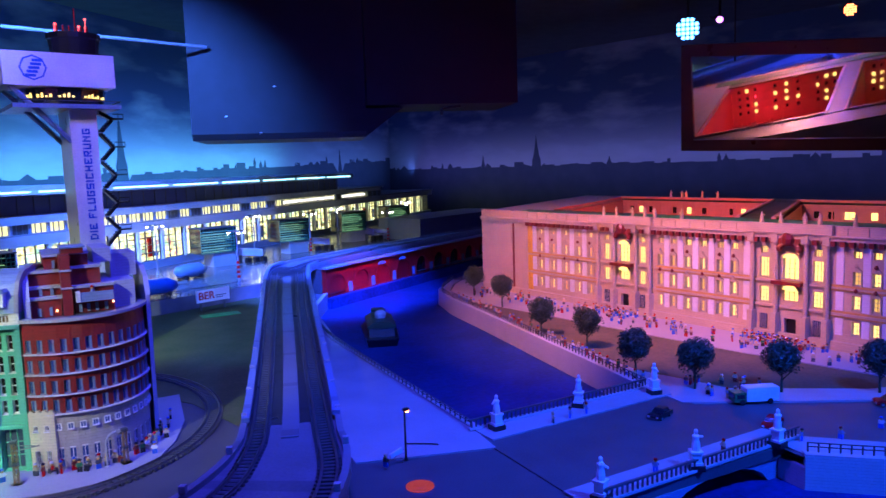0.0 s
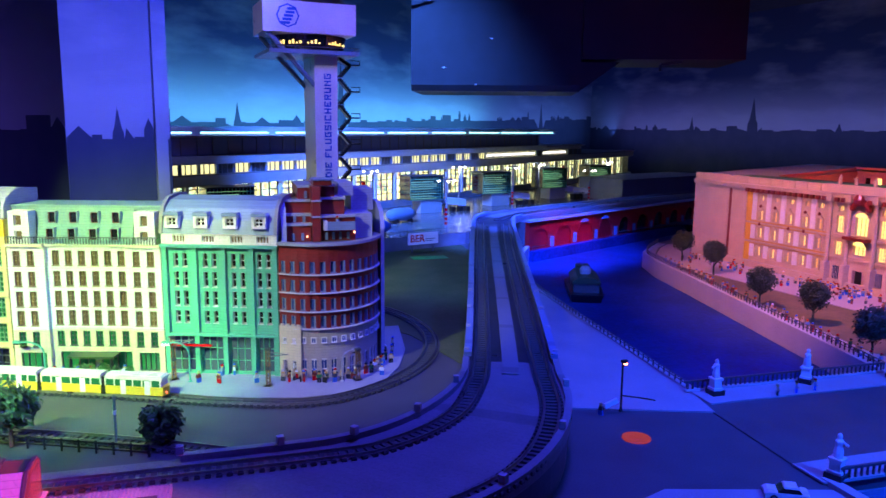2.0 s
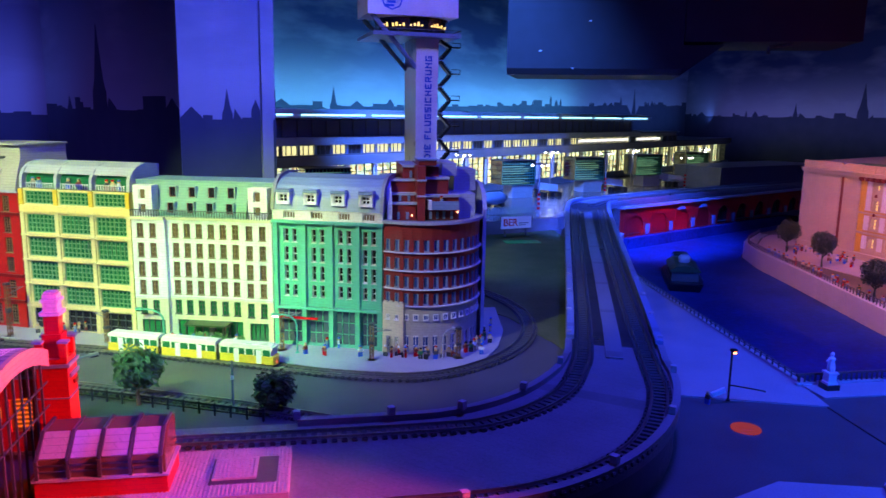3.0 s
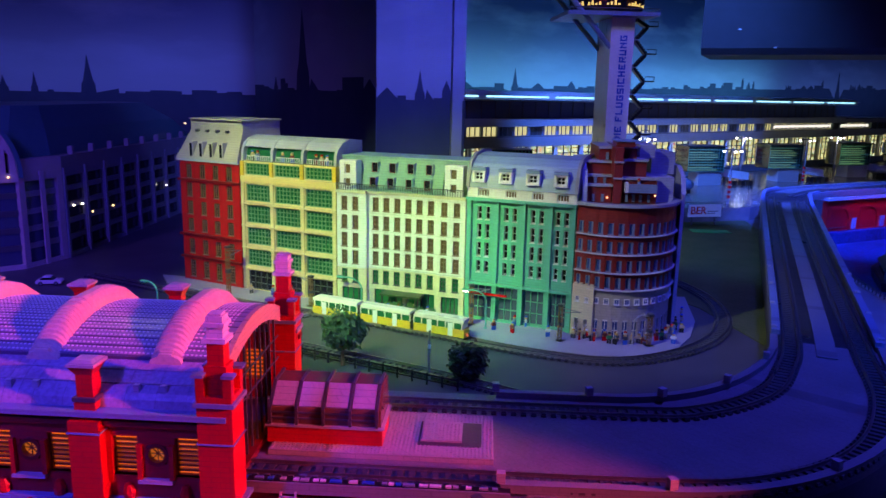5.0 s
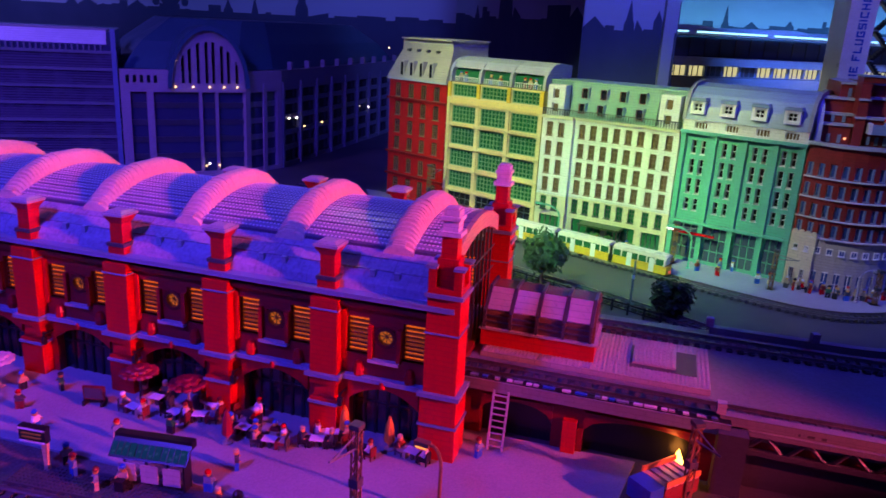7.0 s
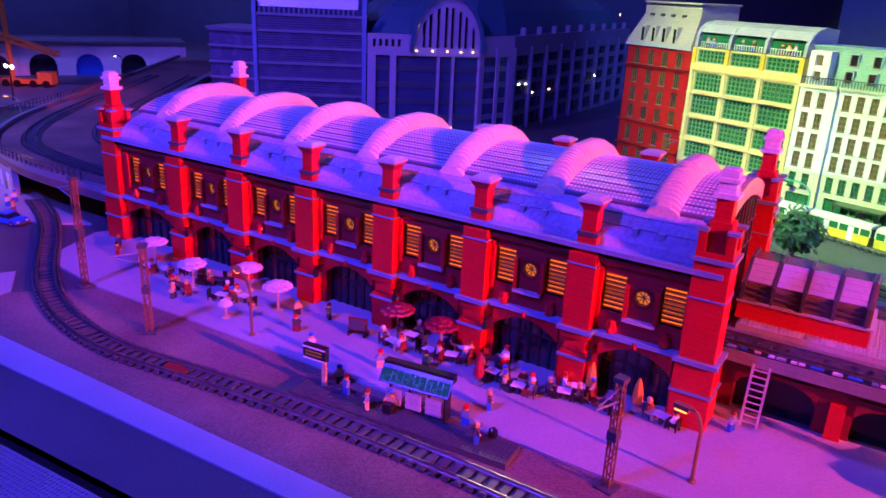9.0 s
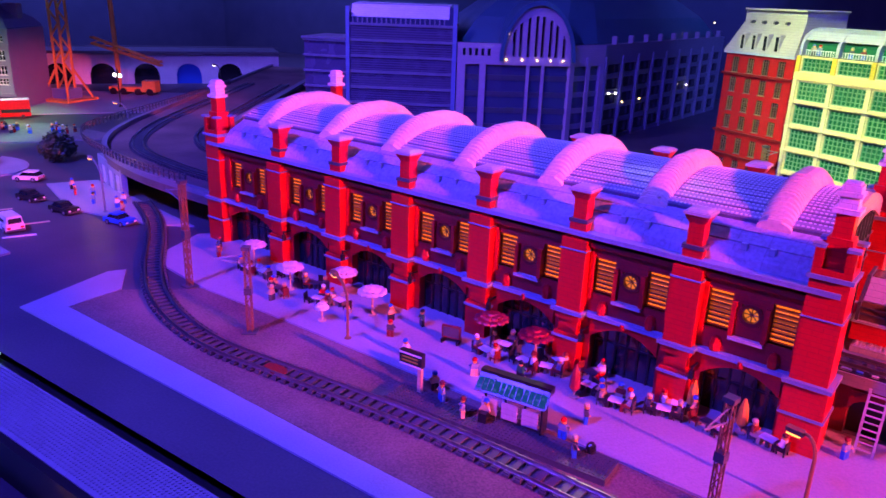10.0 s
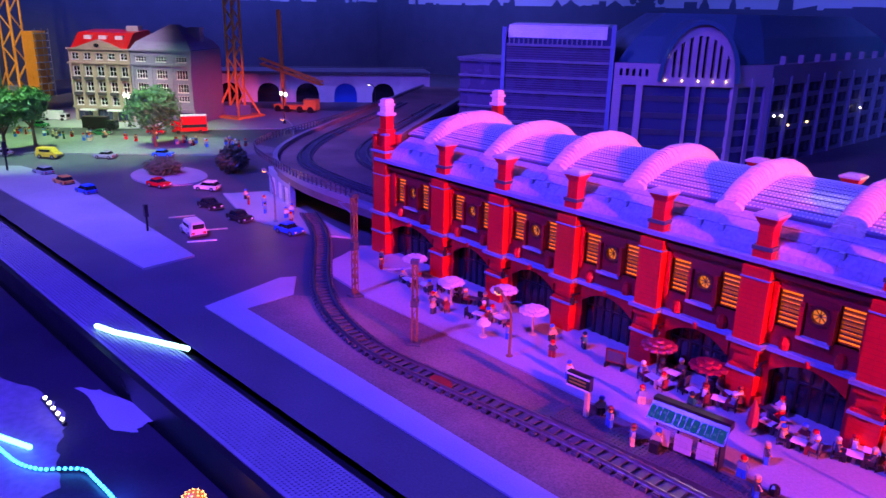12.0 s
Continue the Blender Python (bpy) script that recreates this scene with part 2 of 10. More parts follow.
WALLPAINT = painted_sky("painted_night_sky")
SILHOUETTE = speckled("painted_skyline", (0.035, 0.05, 0.075), (0.05, 0.065, 0.09), 3, 0.8, 0.1)
CEILING = speckled("black_ceiling_paint", (0.03, 0.032, 0.04), (0.045, 0.05, 0.06), 6, 0.8, 0.5)
PANE = glass("dark_window_plastic", (0.012, 0.016, 0.02))
PANE_BROWN = glass("brown_window_plastic", (0.17, 0.11, 0.065), 0.25)
WINBROWN = plastic("brown_window_frame", (0.26, 0.15, 0.09), 0.35, False)
PANE_GREEN = glass("green_window_plastic", (0.015, 0.13, 0.055), 0.15)
PANE_BLUE = glass("smoked_blue_plastic", (0.05, 0.07, 0.12), 0.15)
ROOFGLASS = plastic("milky_roof_plastic", (0.34, 0.32, 0.37), 0.2, False, 0.45)
DUCT = speckled("dark_duct_panel", (0.004, 0.0045, 0.007), (0.008, 0.009, 0.013), 4, 0.7, 0.3)
AMBER = lattice_glow("amber_lit_glass", (1.0, 0.14, 0.012), 1.6, 0.0100)
WARM = glow("warm_window_light", (1.0, 0.68, 0.18), 2.2)
DIMWARM = glow("dim_window_light", (1.0, 0.60, 0.15), 0.95)


def shop_glow(name, strength):
    """Lit shop windows far away: small cells of warm, green and grey light."""
    m, nt, n, l, b = nodes_of(name)
    tc, v = n.new("ShaderNodeTexCoord"), n.new("ShaderNodeTexVoronoi")
    v.distance, v.inputs["Scale"].default_value = "CHEBYCHEV", 36
    l.new(tc.outputs["Object"], v.inputs["Vector"])
    sep = n.new("ShaderNodeSeparateColor")
    l.new(v.outputs["Color"], sep.inputs[0])
    r = n.new("ShaderNodeValToRGB")
    r.color_ramp.interpolation = "CONSTANT"
    e = r.color_ramp.elements
    e[0].color, e[1].position, e[1].color = (1.0, 0.92, 0.36, 1), 0.45, (0.80, 1.0, 0.48, 1)
    for p, c in ((0.66, (0.70, 0.95, 0.80, 1)), (0.82, (1.0, 0.70, 0.30, 1)), (0.91, (0.25, 0.55, 0.35, 1)), (0.97, (0.8, 0.25, 0.15, 1))):
        k = e.new(p)
        k.color = c
    l.new(sep.outputs[0], r.inputs[0])
    mr = n.new("ShaderNodeMapRange")
    mr.inputs["To Min"].default_value, mr.inputs["To Max"].default_value = strength * 0.25, strength * 1.35
    l.new(sep.outputs[1], mr.inputs["Value"])
    l.new(r.outputs[0], b.inputs["Emission Color"])
    l.new(mr.outputs[0], b.inputs["Emission Strength"])
    b.inputs["Base Color"].default_value = (0.3, 0.3, 0.28, 1)
    return m


HALLLIGHT = shop_glow("hall_light", 1.9)
GALLERY = glow("gallery_light", (1.0, 0.92, 0.42), 1.25)
STRIP = glow("roof_edge_light", (0.30, 0.72, 1.0), 5.0)
LAMPON = glow("street_lamp_light", (1.0, 0.34, 0.06), 4.0)
LAMPWHITE = glow("white_lamp_light", (1.0, 0.93, 0.8), 10.0)
WATER = speckled("blue_water_plates", (0.006, 0.02, 0.10), (0.012, 0.04, 0.20), 40, 0.55, 1.5)
WATER.node_tree.nodes["Principled BSDF"].inputs["Specular IOR Level"].default_value = 0.25
METAL = plastic("rail_metal", (0.35, 0.33, 0.32), 0.3, False, 0.2, 0.9)
MIRROR, _, _, _, _b = nodes_of("mirror_plastic")
_b.inputs["Metallic"].default_value, _b.inputs["Roughness"].default_value, _b.inputs["Base Color"].default_value = 1.0, 0.03, (0.8, 0.8, 0.8, 1)


# ---- building tools ----
def mesh_of(bm, name, mats):
    bmesh.ops.recalc_face_normals(bm, faces=bm.faces[:])
    me = bpy.data.meshes.new(name)
    bm.to_mesh(me)
    bm.free()
    for m in mats if isinstance(mats, (list, tuple)) else [mats]:
        me.materials.append(m)
    return me


def part(name, bm, mats=None, parent=None, label="", m=None):
    me = bm if isinstance(bm, bpy.types.Mesh) else mesh_of(bm, name, mats)
    ob = new(name, me)
    if parent is not None and parent.parent is not None and parent.parent.parent is not None:
        m = parent.matrix_basis @ (m if m is not None else Matrix())
        parent = parent.parent
    ob.parent = parent
    if m is not None:
        ob.matrix_basis = m
    if label:
        ob["label"] = label
    return ob


def thing(name, label, category, m=None, group="", kind=""):
    ob = new(name)
    ob.empty_display_size = 0.02
    ob.matrix_basis = m if m is not None else Matrix()
    return tagged(ob, label, category, group, kind)


def box(bm, x0, y0, z0, x1, y1, z1, mi=0, m=None):
    vs = [bm.verts.new((m @ Vector(p)) if m is not None else p) for p in
          ((x0, y0, z0), (x1, y0, z0), (x1, y1, z0), (x0, y1, z0), (x0, y0, z1), (x1, y0, z1), (x1, y1, z1), (x0, y1, z1))]
    for f in ((0, 3, 2, 1), (4, 5, 6, 7), (0, 1, 5, 4), (1, 2, 6, 5), (2, 3, 7, 6), (3, 0, 4, 7)):
        bm.faces.new([vs[i] for i in f]).material_index = mi


def B(*boxes):
    bm = bmesh.new()
    for b in boxes:
        box(bm, *b)
    return bm


def ring(bm, pts):
    return [bm.verts.new(p) for p in pts]


def skin(bm, rings, mi=0, closed=True, caps=True, smooth=False):
    for a, b in zip(rings, rings[1:]):
        n = len(a)
        for i in range(n if closed else n - 1):
            f = bm.faces.new((a[i], a[(i + 1) % n], b[(i + 1) % n], b[i]))
            f.material_index, f.smooth = mi, smooth
    if caps and closed:
        bm.faces.new(rings[0][::-1]).material_index = mi
        bm.faces.new(rings[-1]).material_index = mi


def lathe(bm, x, y, prof, n=12, mi=0, smooth=False):
    skin(bm, [ring(bm, [(x + r * math.cos(6.28319 * i / n), y + r * math.sin(6.28319 * i / n), z) for i in range(n)]) for r, z in prof], mi, smooth=smooth)


def rod(bm, p, q, r, n=6, mi=0, r2=None):
    p, q = Vector(p), Vector(q)
    w = (q - p).normalized()
    u = w.orthogonal().normalized()
    v = w.cross(u)
    skin(bm, [ring(bm, [c + rr * (math.cos(6.28319 * i / n) * u + math.sin(6.28319 * i / n) * v) for i in range(n)]) for c, rr in ((p, r), (q, r2 or r))], mi)


def prism(bm, pts, z0, z1, mi=0):
    skin(bm, [ring(bm, [(x, y, z) for x, y in pts]) for z in (z0, z1)], mi)


def profx(bm, pts, x0, x1, mi=0):
    """A profile of (y, z) drawn along x."""
    skin(bm, [ring(bm, [(x, y, z) for y, z in pts]) for x in (x0, x1)], mi)


def profy(bm, pts, y0, y1, mi=0):
    """A profile of (x, z) drawn along y."""
    skin(bm, [ring(bm, [(x, y, z) for x, z in pts]) for y in (y0, y1)], mi)


def facade(bm, w, z0, z1, th, holes, mi=0, x0=0.0, y=0.0):
    """A wall with openings that go through it, as one closed mesh."""
    hs = [(max(h[0], x0), max(h[1], z0), min(h[2], x0 + w), min(h[3], z1)) for h in holes]
    hs = [h for h in hs if h[2] - h[0] > 1e-5 and h[3] - h[1] > 1e-5]
    xs = sorted({round(v, 5) for v in (x0, x0 + w, *[q for h in hs for q in (h[0], h[2])])})
    zs = sorted({round(v, 5) for v in (z0, z1, *[q for h in hs for q in (h[1], h[3])])})
    nx, nz = len(xs) - 1, len(zs) - 1
    solid = {}
    for i in range(nx):
        for k in range(nz):
            cx, cz = (xs[i] + xs[i + 1]) / 2, (zs[k] + zs[k + 1]) / 2
            solid[i, k] = not any(h[0] < cx < h[2] and h[1] < cz < h[3] for h in hs)
    made = {}

    def v(i, k, side):
        if (i, k, side) not in made:
            made[i, k, side] = bm.verts.new((xs[i], y + th * side, zs[k]))
        return made[i, k, side]

    def face(*vs):
        bm.faces.new(vs).material_index = mi

    for (i, k), ok in solid.items():
        if not ok:
            continue
        face(v(i, k, 0), v(i + 1, k, 0), v(i + 1, k + 1, 0), v(i, k + 1, 0))
        face(v(i, k, 1), v(i, k + 1, 1), v(i + 1, k + 1, 1), v(i + 1, k, 1))
        for di, dk, p, q in ((-1, 0, (i, k), (i, k + 1)), (1, 0, (i + 1, k), (i + 1, k + 1)), (0, -1, (i, k), (i + 1, k)), (0, 1, (i, k + 1), (i + 1, k + 1))):
            if not solid.get((i + di, k + dk), False):
                face(v(*p, 0), v(*q, 0), v(*q, 1), v(*p, 1))


def stack(bm, x, y, prof, mi=0):
    """A square stepped block in one piece; prof: (half x, half y, z) from below."""
    skin(bm, [ring(bm, [(x + i * a, y + j * b, z) for i, j in ((-1, -1), (1, -1), (1, 1), (-1, 1))]) for a, b, z in prof], mi)


def window_meshes(w, h, cols, rows, frame, pane, f=0.0028, sill=True):
    bm = bmesh.new()
    g = f * 0.4
    xs = [f] + [w * i / cols + k * g for i in range(1, cols) for k in (-1, 1)] + [w - f]
    zs = [f] + [h * j / rows + k * g for j in range(1, rows) for k in (-1, 1)] + [h - f]
    facade(bm, w, 0.0, h, 0.005, [(xs[i], zs[j], xs[i + 1], zs[j + 1]) for i in range(0, len(xs), 2) for j in range(0, len(zs), 2)])
    if sill:
        box(bm, -0.002, -0.007, -0.003, w + 0.002, 0.002, 0.0)
    return mesh_of(bm, "window", frame), mesh_of(B((0.001, 0.005, 0.001, w - 0.001, 0.0065, h - 0.001)), "pane", pane)


def windows(parent, holes, cols, rows, frame, pane, y=0.004, f=0.0028, sill=True, label=""):
    cache = {}
    for h in holes:
        key = (round(h[2] - h[0], 4), round(h[3] - h[1], 4))
        if key not in cache:
            cache[key] = window_meshes(*key, cols, rows, frame, pane, f, sill)
        wob = part("window", cache[key][0], None, parent, label, pose(h[0], y, h[1]))
        part("pane", cache[key][1], None, wob)


def smooth_line(pts, step):
    """Points at even steps along a rounded line through pts (2D or 3D)."""
    P = [Vector((*p, 0)) if len(p) == 2 else Vector(p) for p in pts]
    P = [2 * P[0] - P[1]] + P + [2 * P[-1] - P[-2]]
    fine = []
    for a, b, c, d in zip(P, P[1:], P[2:], P[3:]):
        for k in range(24):
            t = k / 24
            fine.append(0.5 * (2 * b + (c - a) * t + (2 * a - 5 * b + 4 * c - d) * t * t + (3 * b - a - 3 * c + d) * t ** 3))
    fine.append(P[-2])
    out, left = [fine[0]], step
    for a, b in zip(fine, fine[1:]):
        seg = (b - a).length
        while seg >= left:
            a = a + (b - a).normalized() * left
            out.append(a)
            seg, left = (b - a).length, step
        left -= seg
    return out


def arch_piece(bm, c, hw, z_foot, rise, z_top, y0, y1, power=1.0, n=14, mi=0):
    """The wall over an arched opening, in one piece."""
    xs = [c - hw + 2 * hw * i / n for i in range(n + 1)]
    skin(bm, [ring(bm, [(x, y0, z), (x, y1, z), (x, y1, z_top), (x, y0, z_top)]) for x, z in
              [(x, z_foot + rise * max(0.0, 1 - ((x - c) / hw) ** 2) ** power) for x in xs]], mi)


def hoop(bm, c, z, r0, r1, y0, y1, n=16, mi=0):
    """A flat upright ring about (c, z)."""
    rings = [ring(bm, [(c + r * math.cos(an), y, z + r * math.sin(an)) for r, y in ((r0, y0), (r1, y0), (r1, y1), (r0, y1))]) for an in [k * 6.28319 / n for k in range(n)]]
    skin(bm, rings + rings[:1], mi, caps=False)


def ribbon(line, left, right, z_low, z_high, bm, mi=0):
    """A solid band along a line, between two offsets to its left."""
    rings = []
    for i, p in enumerate(line):
        d = (line[min(i + 1, len(line) - 1)] - line[max(i - 1, 0)]).normalized()
        n = Vector((-d.y, d.x, 0)).normalized()
        a, b = p + n * left, p + n * right
        rings.append(ring(bm, [(a.x, a.y, p.z + z_low), (b.x, b.y, p.z + z_low), (b.x, b.y, p.z + z_high), (a.x, a.y, p.z + z_high)]))
    skin(bm, rings, mi)


SLEEPER = None


def track(name, line_pts, label, parts_until=300, bed=None):
    """A toy railway track: two rails on sleepers that are pieces of their own."""
    ob = thing(name, label, "railway track", pose(*smooth_line(line_pts, 1)[0]), "railway tracks")
    inv = ob.matrix_basis.inverted()
    fine = [inv @ p for p in smooth_line(line_pts, 0.02)]
    for off in (-0.020, 0.020):
        bm = bmesh.new()
        ribbon(fine, off + 0.0035, off - 0.0035, 0.004, 0.0065, bm)
        ribbon(fine, off + 0.0014, off - 0.0014, 0.0065, 0.0125, bm)
        part("rail", bm, METAL if off else BLACK, ob, "worn metal rail")
    sl = mesh_of(B((-0.006, -0.033, 0, 0.006, 0.033, 0.005), (-0.005, -0.031, 0.005, 0.005, -0.026, 0.008), (-0.005, 0.026, 0.005, 0.005, 0.031, 0.008)), "sleeper", DGREY)
    ties = [inv @ p for p in smooth_line(line_pts, 0.0225)]
    rest = bmesh.new()
    for i, p in enumerate(ties[:-1]):
        d = ties[i + 1] - p
        m = pose(p.x, p.y, p.z, 0, 0, math.degrees(math.atan2(d.y, d.x)))
        if i < parts_until:
            part("sleeper", sl, None, ob, "", m)
        else:
            box(rest, -0.006, -0.033, 0, 0.006, 0.033, 0.005, 0, m)
    if len(rest.verts):
        tagged(part("far_sleepers", rest, DGREY, ob), kind="stuff")
    return ob


def studs(name, spots, mat, label, parent=None, r=0.0024, h=0.0017, n=7):
    """Many moulded studs in one mesh; spots: (x, y, z)."""
    vs, fs = [], []
    ang = [(r * math.cos(6.28319 * i / n), r * math.sin(6.28319 * i / n)) for i in range(n)]
    for x, y, z in spots:
        o = len(vs)
        vs += [(x + a, y + b, z) for a, b in ang] + [(x + a, y + b, z + h) for a, b in ang]
        fs += [(o + i, o + (i + 1) % n, o + n + (i + 1) % n, o + n + i) for i in range(n)] + [tuple(range(o + n, o + 2 * n))]
    me = bpy.data.meshes.new(name)
    me.from_pydata(vs, [], fs)
    me.materials.append(mat)
    ob = new(name, me)
    ob.parent = parent
    return tagged(ob, label if parent is None else "", "studs" if parent is None else "", "", "stuff")


def writing(body, size, mat, parent, m, name="lettering", depth=0.0008):
    c = bpy.data.curves.new(name, "FONT")
    c.body, c.size, c.extrude, c.align_x, c.align_y, c.offset = body, size, depth, "CENTER", "CENTER", size * 0.012
    tmp = bpy.data.objects.new("tmp", c)
    scene.collection.objects.link(tmp)
    me = bpy.data.meshes.new_from_object(tmp.evaluated_get(bpy.context.evaluated_depsgraph_get()))
    bpy.data.objects.remove(tmp)
    me.materials.clear()
    me.materials.append(mat)
    return part(name, me, None, parent, "", m)


# ---- ground, hall ----
def filled(bm, loops, z):
    edges = []
    for lp in loops:
        vs = ring(bm, [(x, y, z) for x, y in lp])
        edges += [bm.edges.new((vs[i], vs[(i + 1) % len(vs)])) for i in range(len(vs))]
    bmesh.ops.triangle_fill(bm, edges=edges, use_beauty=True)


CANAL = [(1.25, 0.75), (2.50, 0.75), (2.13, 1.10), (1.95, 1.28), (2.06, 2.03), (2.16, 2.5), (2.28, 3.1), (2.40, 3.7), (2.50, 4.25), (2.62, 4.62), (2.95, 5.0),
         (3.9, 5.6), (3.9, 6.05), (2.84, 5.56), (1.92, 5.02), (1.62, 4.5), (1.42, 3.68), (1.29, 2.03), (1.24, 1.41)]
EDGE = [(-9.5, 0.0), (-3.3, 0.325), (-1.43, 0.428), (0.2, 0.47), (1.0, 0.55), (9.5, 0.55), (9.5, 13), (-9.5, 13)]
bm = bmesh.new()
filled(bm, [EDGE, CANAL], 0.0)
for f in bm.faces:
    if f.normal.z < 0:
        f.normal_flip()
tagged(part("ground", bm, ASPHALT), "dark grey model street of smooth plates", "ground", kind="structure")
bm = bmesh.new()
prism(bm, [(x, y) for x, y in CANAL], -0.112, -0.1)
tagged(part("canal_water", bm, WATER), "dark blue glossy canal water", "water", kind="structure")
for nm, idx, top in (("quay_wall_east", range(4, 11), 0.012), ("quay_wall_southeast", range(1, 4), 0.012), ("quay_wall_west", range(14, 18), 0.012), ("quay_wall_southwest", (18, 0), 0.012),
                     ("bridge_abutment_east", (3, 4), -0.031), ("bridge_abutment_west", (17, 18), -0.031)):
    bm = bmesh.new()
    ribbon([Vector((*CANAL[i], 0)) for i in idx], -0.03, 0.0, -0.11, top, bm)
    tagged(part(nm, bm, LGREY), "light grey plastic brick quay wall along the canal", "quay wall", kind="structure")


def table_band(name, offs, z0, z1, mat, label):
    bm = bmesh.new()
    line = [Vector((x, y, 0)) for x, y in EDGE[:5]]
    ribbon(line, offs[0], offs[1], z0, z1, bm)
    return tagged(part(name, bm, mat), label, "table edge", kind="structure")


table_band("edge_gap", (-0.002, -0.022), -0.06, -0.012, BLACK, "black gap along the table edge")
table_band("edge_strip", (-0.022, -0.135), -0.05, -0.004, MGREY, "grey studded border plates of the table")
table_band("table_front", (-0.135, -0.15), -0.8, -0.006, BLACK, "black front panel of the display table")
spots = []
for a, b in zip(EDGE[:4], EDGE[1:5]):
    A, Bv = Vector(a), Vector(b)
    d = (Bv - A).normalized()
    n = Vector((d.y, -d.x))
    for i in range(int((Bv - A).length / 0.008)):
        q = A + d * 0.008 * i
        if -3.5 < q.x < -0.3:
            spots += [(q.x + n.x * (0.028 + 0.008 * k), q.y + n.y * (0.028 + 0.008 * k), -0.004) for k in range(13)]
studs("edge_studs", spots, MGREY, "rows of grey studs on the border plates", None, 0.0029, 0.0020)
tagged(part("floor", B((-9.5, -4, -0.84, 9.5, 13, -0.8)), ASPHALT), "dark hall floor", "floor", kind="structure")
tagged(part("ceiling", B((-9.5, -4, 2.6, 9.5, 13.5, 2.7)), CEILING), "black painted hall ceiling", "ceiling", kind="structure")


def backdrop(name, a, b, seed, z0=-0.1, z1=2.6, spires=(), base=0.92, mat=None, rise=0.0):
    """A painted wall with a flat dark skyline on it. a to b runs left to right as seen."""
    A, C = Vector((*a, 0)), Vector((*b, 0))
    L = (C - A).length
    ang = math.degrees(math.atan2(C.y - A.y, C.x - A.x))
    wall = tagged(part(name, B((0, 0, z0, L, 0.08, z1)), mat or WALLPAINT, None, "", pose(a[0], a[1], 0, 0, 0, ang)), "wall painted as a cloudy blue evening sky with a dark city skyline", "painted wall", kind="structure")
    rnd = random.Random(seed)
    pts, x = [(0.0, z0)], 0.0
    while x < L:
        w = rnd.choice((0.05, 0.08, 0.12, 0.2))
        h = base + rise * x + rnd.choice((0, 0.01, 0.02, 0.03, 0.045)) * rnd.random() * 2
        x1 = min(x + w, L)
        if rnd.random() < 0.12:
            pts += [(x, h), ((x + x1) / 2, h + 0.06), (x1, h)]
        else:
            pts += [(x, h), (x1, h)]
        x = x1
    pts.append((L, z0))
    for sx, top, w in spires:
        shape = [(-w, 0.0), (-w * 0.92, 0.22), (-w * 0.62, 0.34), (-w * 0.28, 0.68), (0, 1.0), (w * 0.28, 0.68), (w * 0.62, 0.34), (w * 0.92, 0.22), (w, 0.0)]
        inner = [(sx + px, base + (top - base) * k) for px, k in shape]
        pts = [p for p in pts if p[0] <= sx - w] + inner + [p for p in pts if p[0] >= sx + w]
    bm = bmesh.new()
    strip = []
    for xa, za in pts[1:-1]:
        strip.append(ring(bm, [(xa, -0.004, z0), (xa, -0.001, z0), (xa, -0.001, za), (xa, -0.004, za)]))
    skin(bm, strip)
    part("painted_skyline", bm, SILHOUETTE, wall, "dark painted skyline of roofs and church spires")
    return wall


backdrop("wall_north", (-1.7, 6.45), (6.6, 13.3), 3, spires=((2.08, 1.09, 0.05), (3.60, 1.60, 0.09), (8.65, 1.275, 0.07)), base=0.852, rise=0.018)
backdrop("wall_east", (6.6, 13.3), (9.3, 0.4), 5, spires=((2.6, 1.08, 0.05), (3.80, 1.355, 0.095), (5.2, 0.98, 0.05), (7.0, 0.96, 0.05)), base=0.86)
backdrop("wall_column_face", (-1.0, 4.28), (-0.5, 4.40), 7, spires=((0.25, 0.96, 0.03),), base=0.79)
backdrop("wall_column_side", (-0.5, 4.40), (-1.7, 6.45), 8)
backdrop("wall_column_left", (-2.2, 5.9), (-1.0, 4.28), 9, spires=((0.96, 1.36, 0.11), (0.45, 0.92, 0.04)), base=0.83)
backdrop("wall_northwest", (-8.6, 5.6), (-2.2, 5.9), 11, spires=((5.08, 1.07, 0.06), (4.65, 0.93, 0.03), (4.40, 0.895, 0.045), (3.0, 0.84, 0.10), (2.0, 0.88, 0.08)), base=0.775)
NWALL = bpy.data.objects["wall_northwest"]
for bx, bz, br in ((3.84, 0.905, 0.112), (3.70, 0.835, 0.036), (3.985, 0.835, 0.034)):      # a domed silhouette and its small side domes
    bm = bmesh.new()
    skin(bm, [ring(bm, [(bx + br * math.cos(6.283 * k / 20), y, bz + br * math.sin(6.283 * k / 20)) for k in range(20)]) for y in (-0.0062, -0.0042)])
    part("painted_dome", bm, SILHOUETTE, NWALL)
backdrop("wall_west", (-8.8, -4.0), (-8.6, 5.6), 13, base=0.765)
tagged(part("wall_south", B((-9.0, -4.1, -0.8, 9.4, -4.0, 2.6)), CEILING), "dark wall behind the visitors", "wall", kind="structure")
tagged(part("wall_southeast", B((9.3, -4.0, -0.8, 9.4, 0.5, 2.6)), CEILING), "dark wall beside the visitors", "wall", kind="structure")


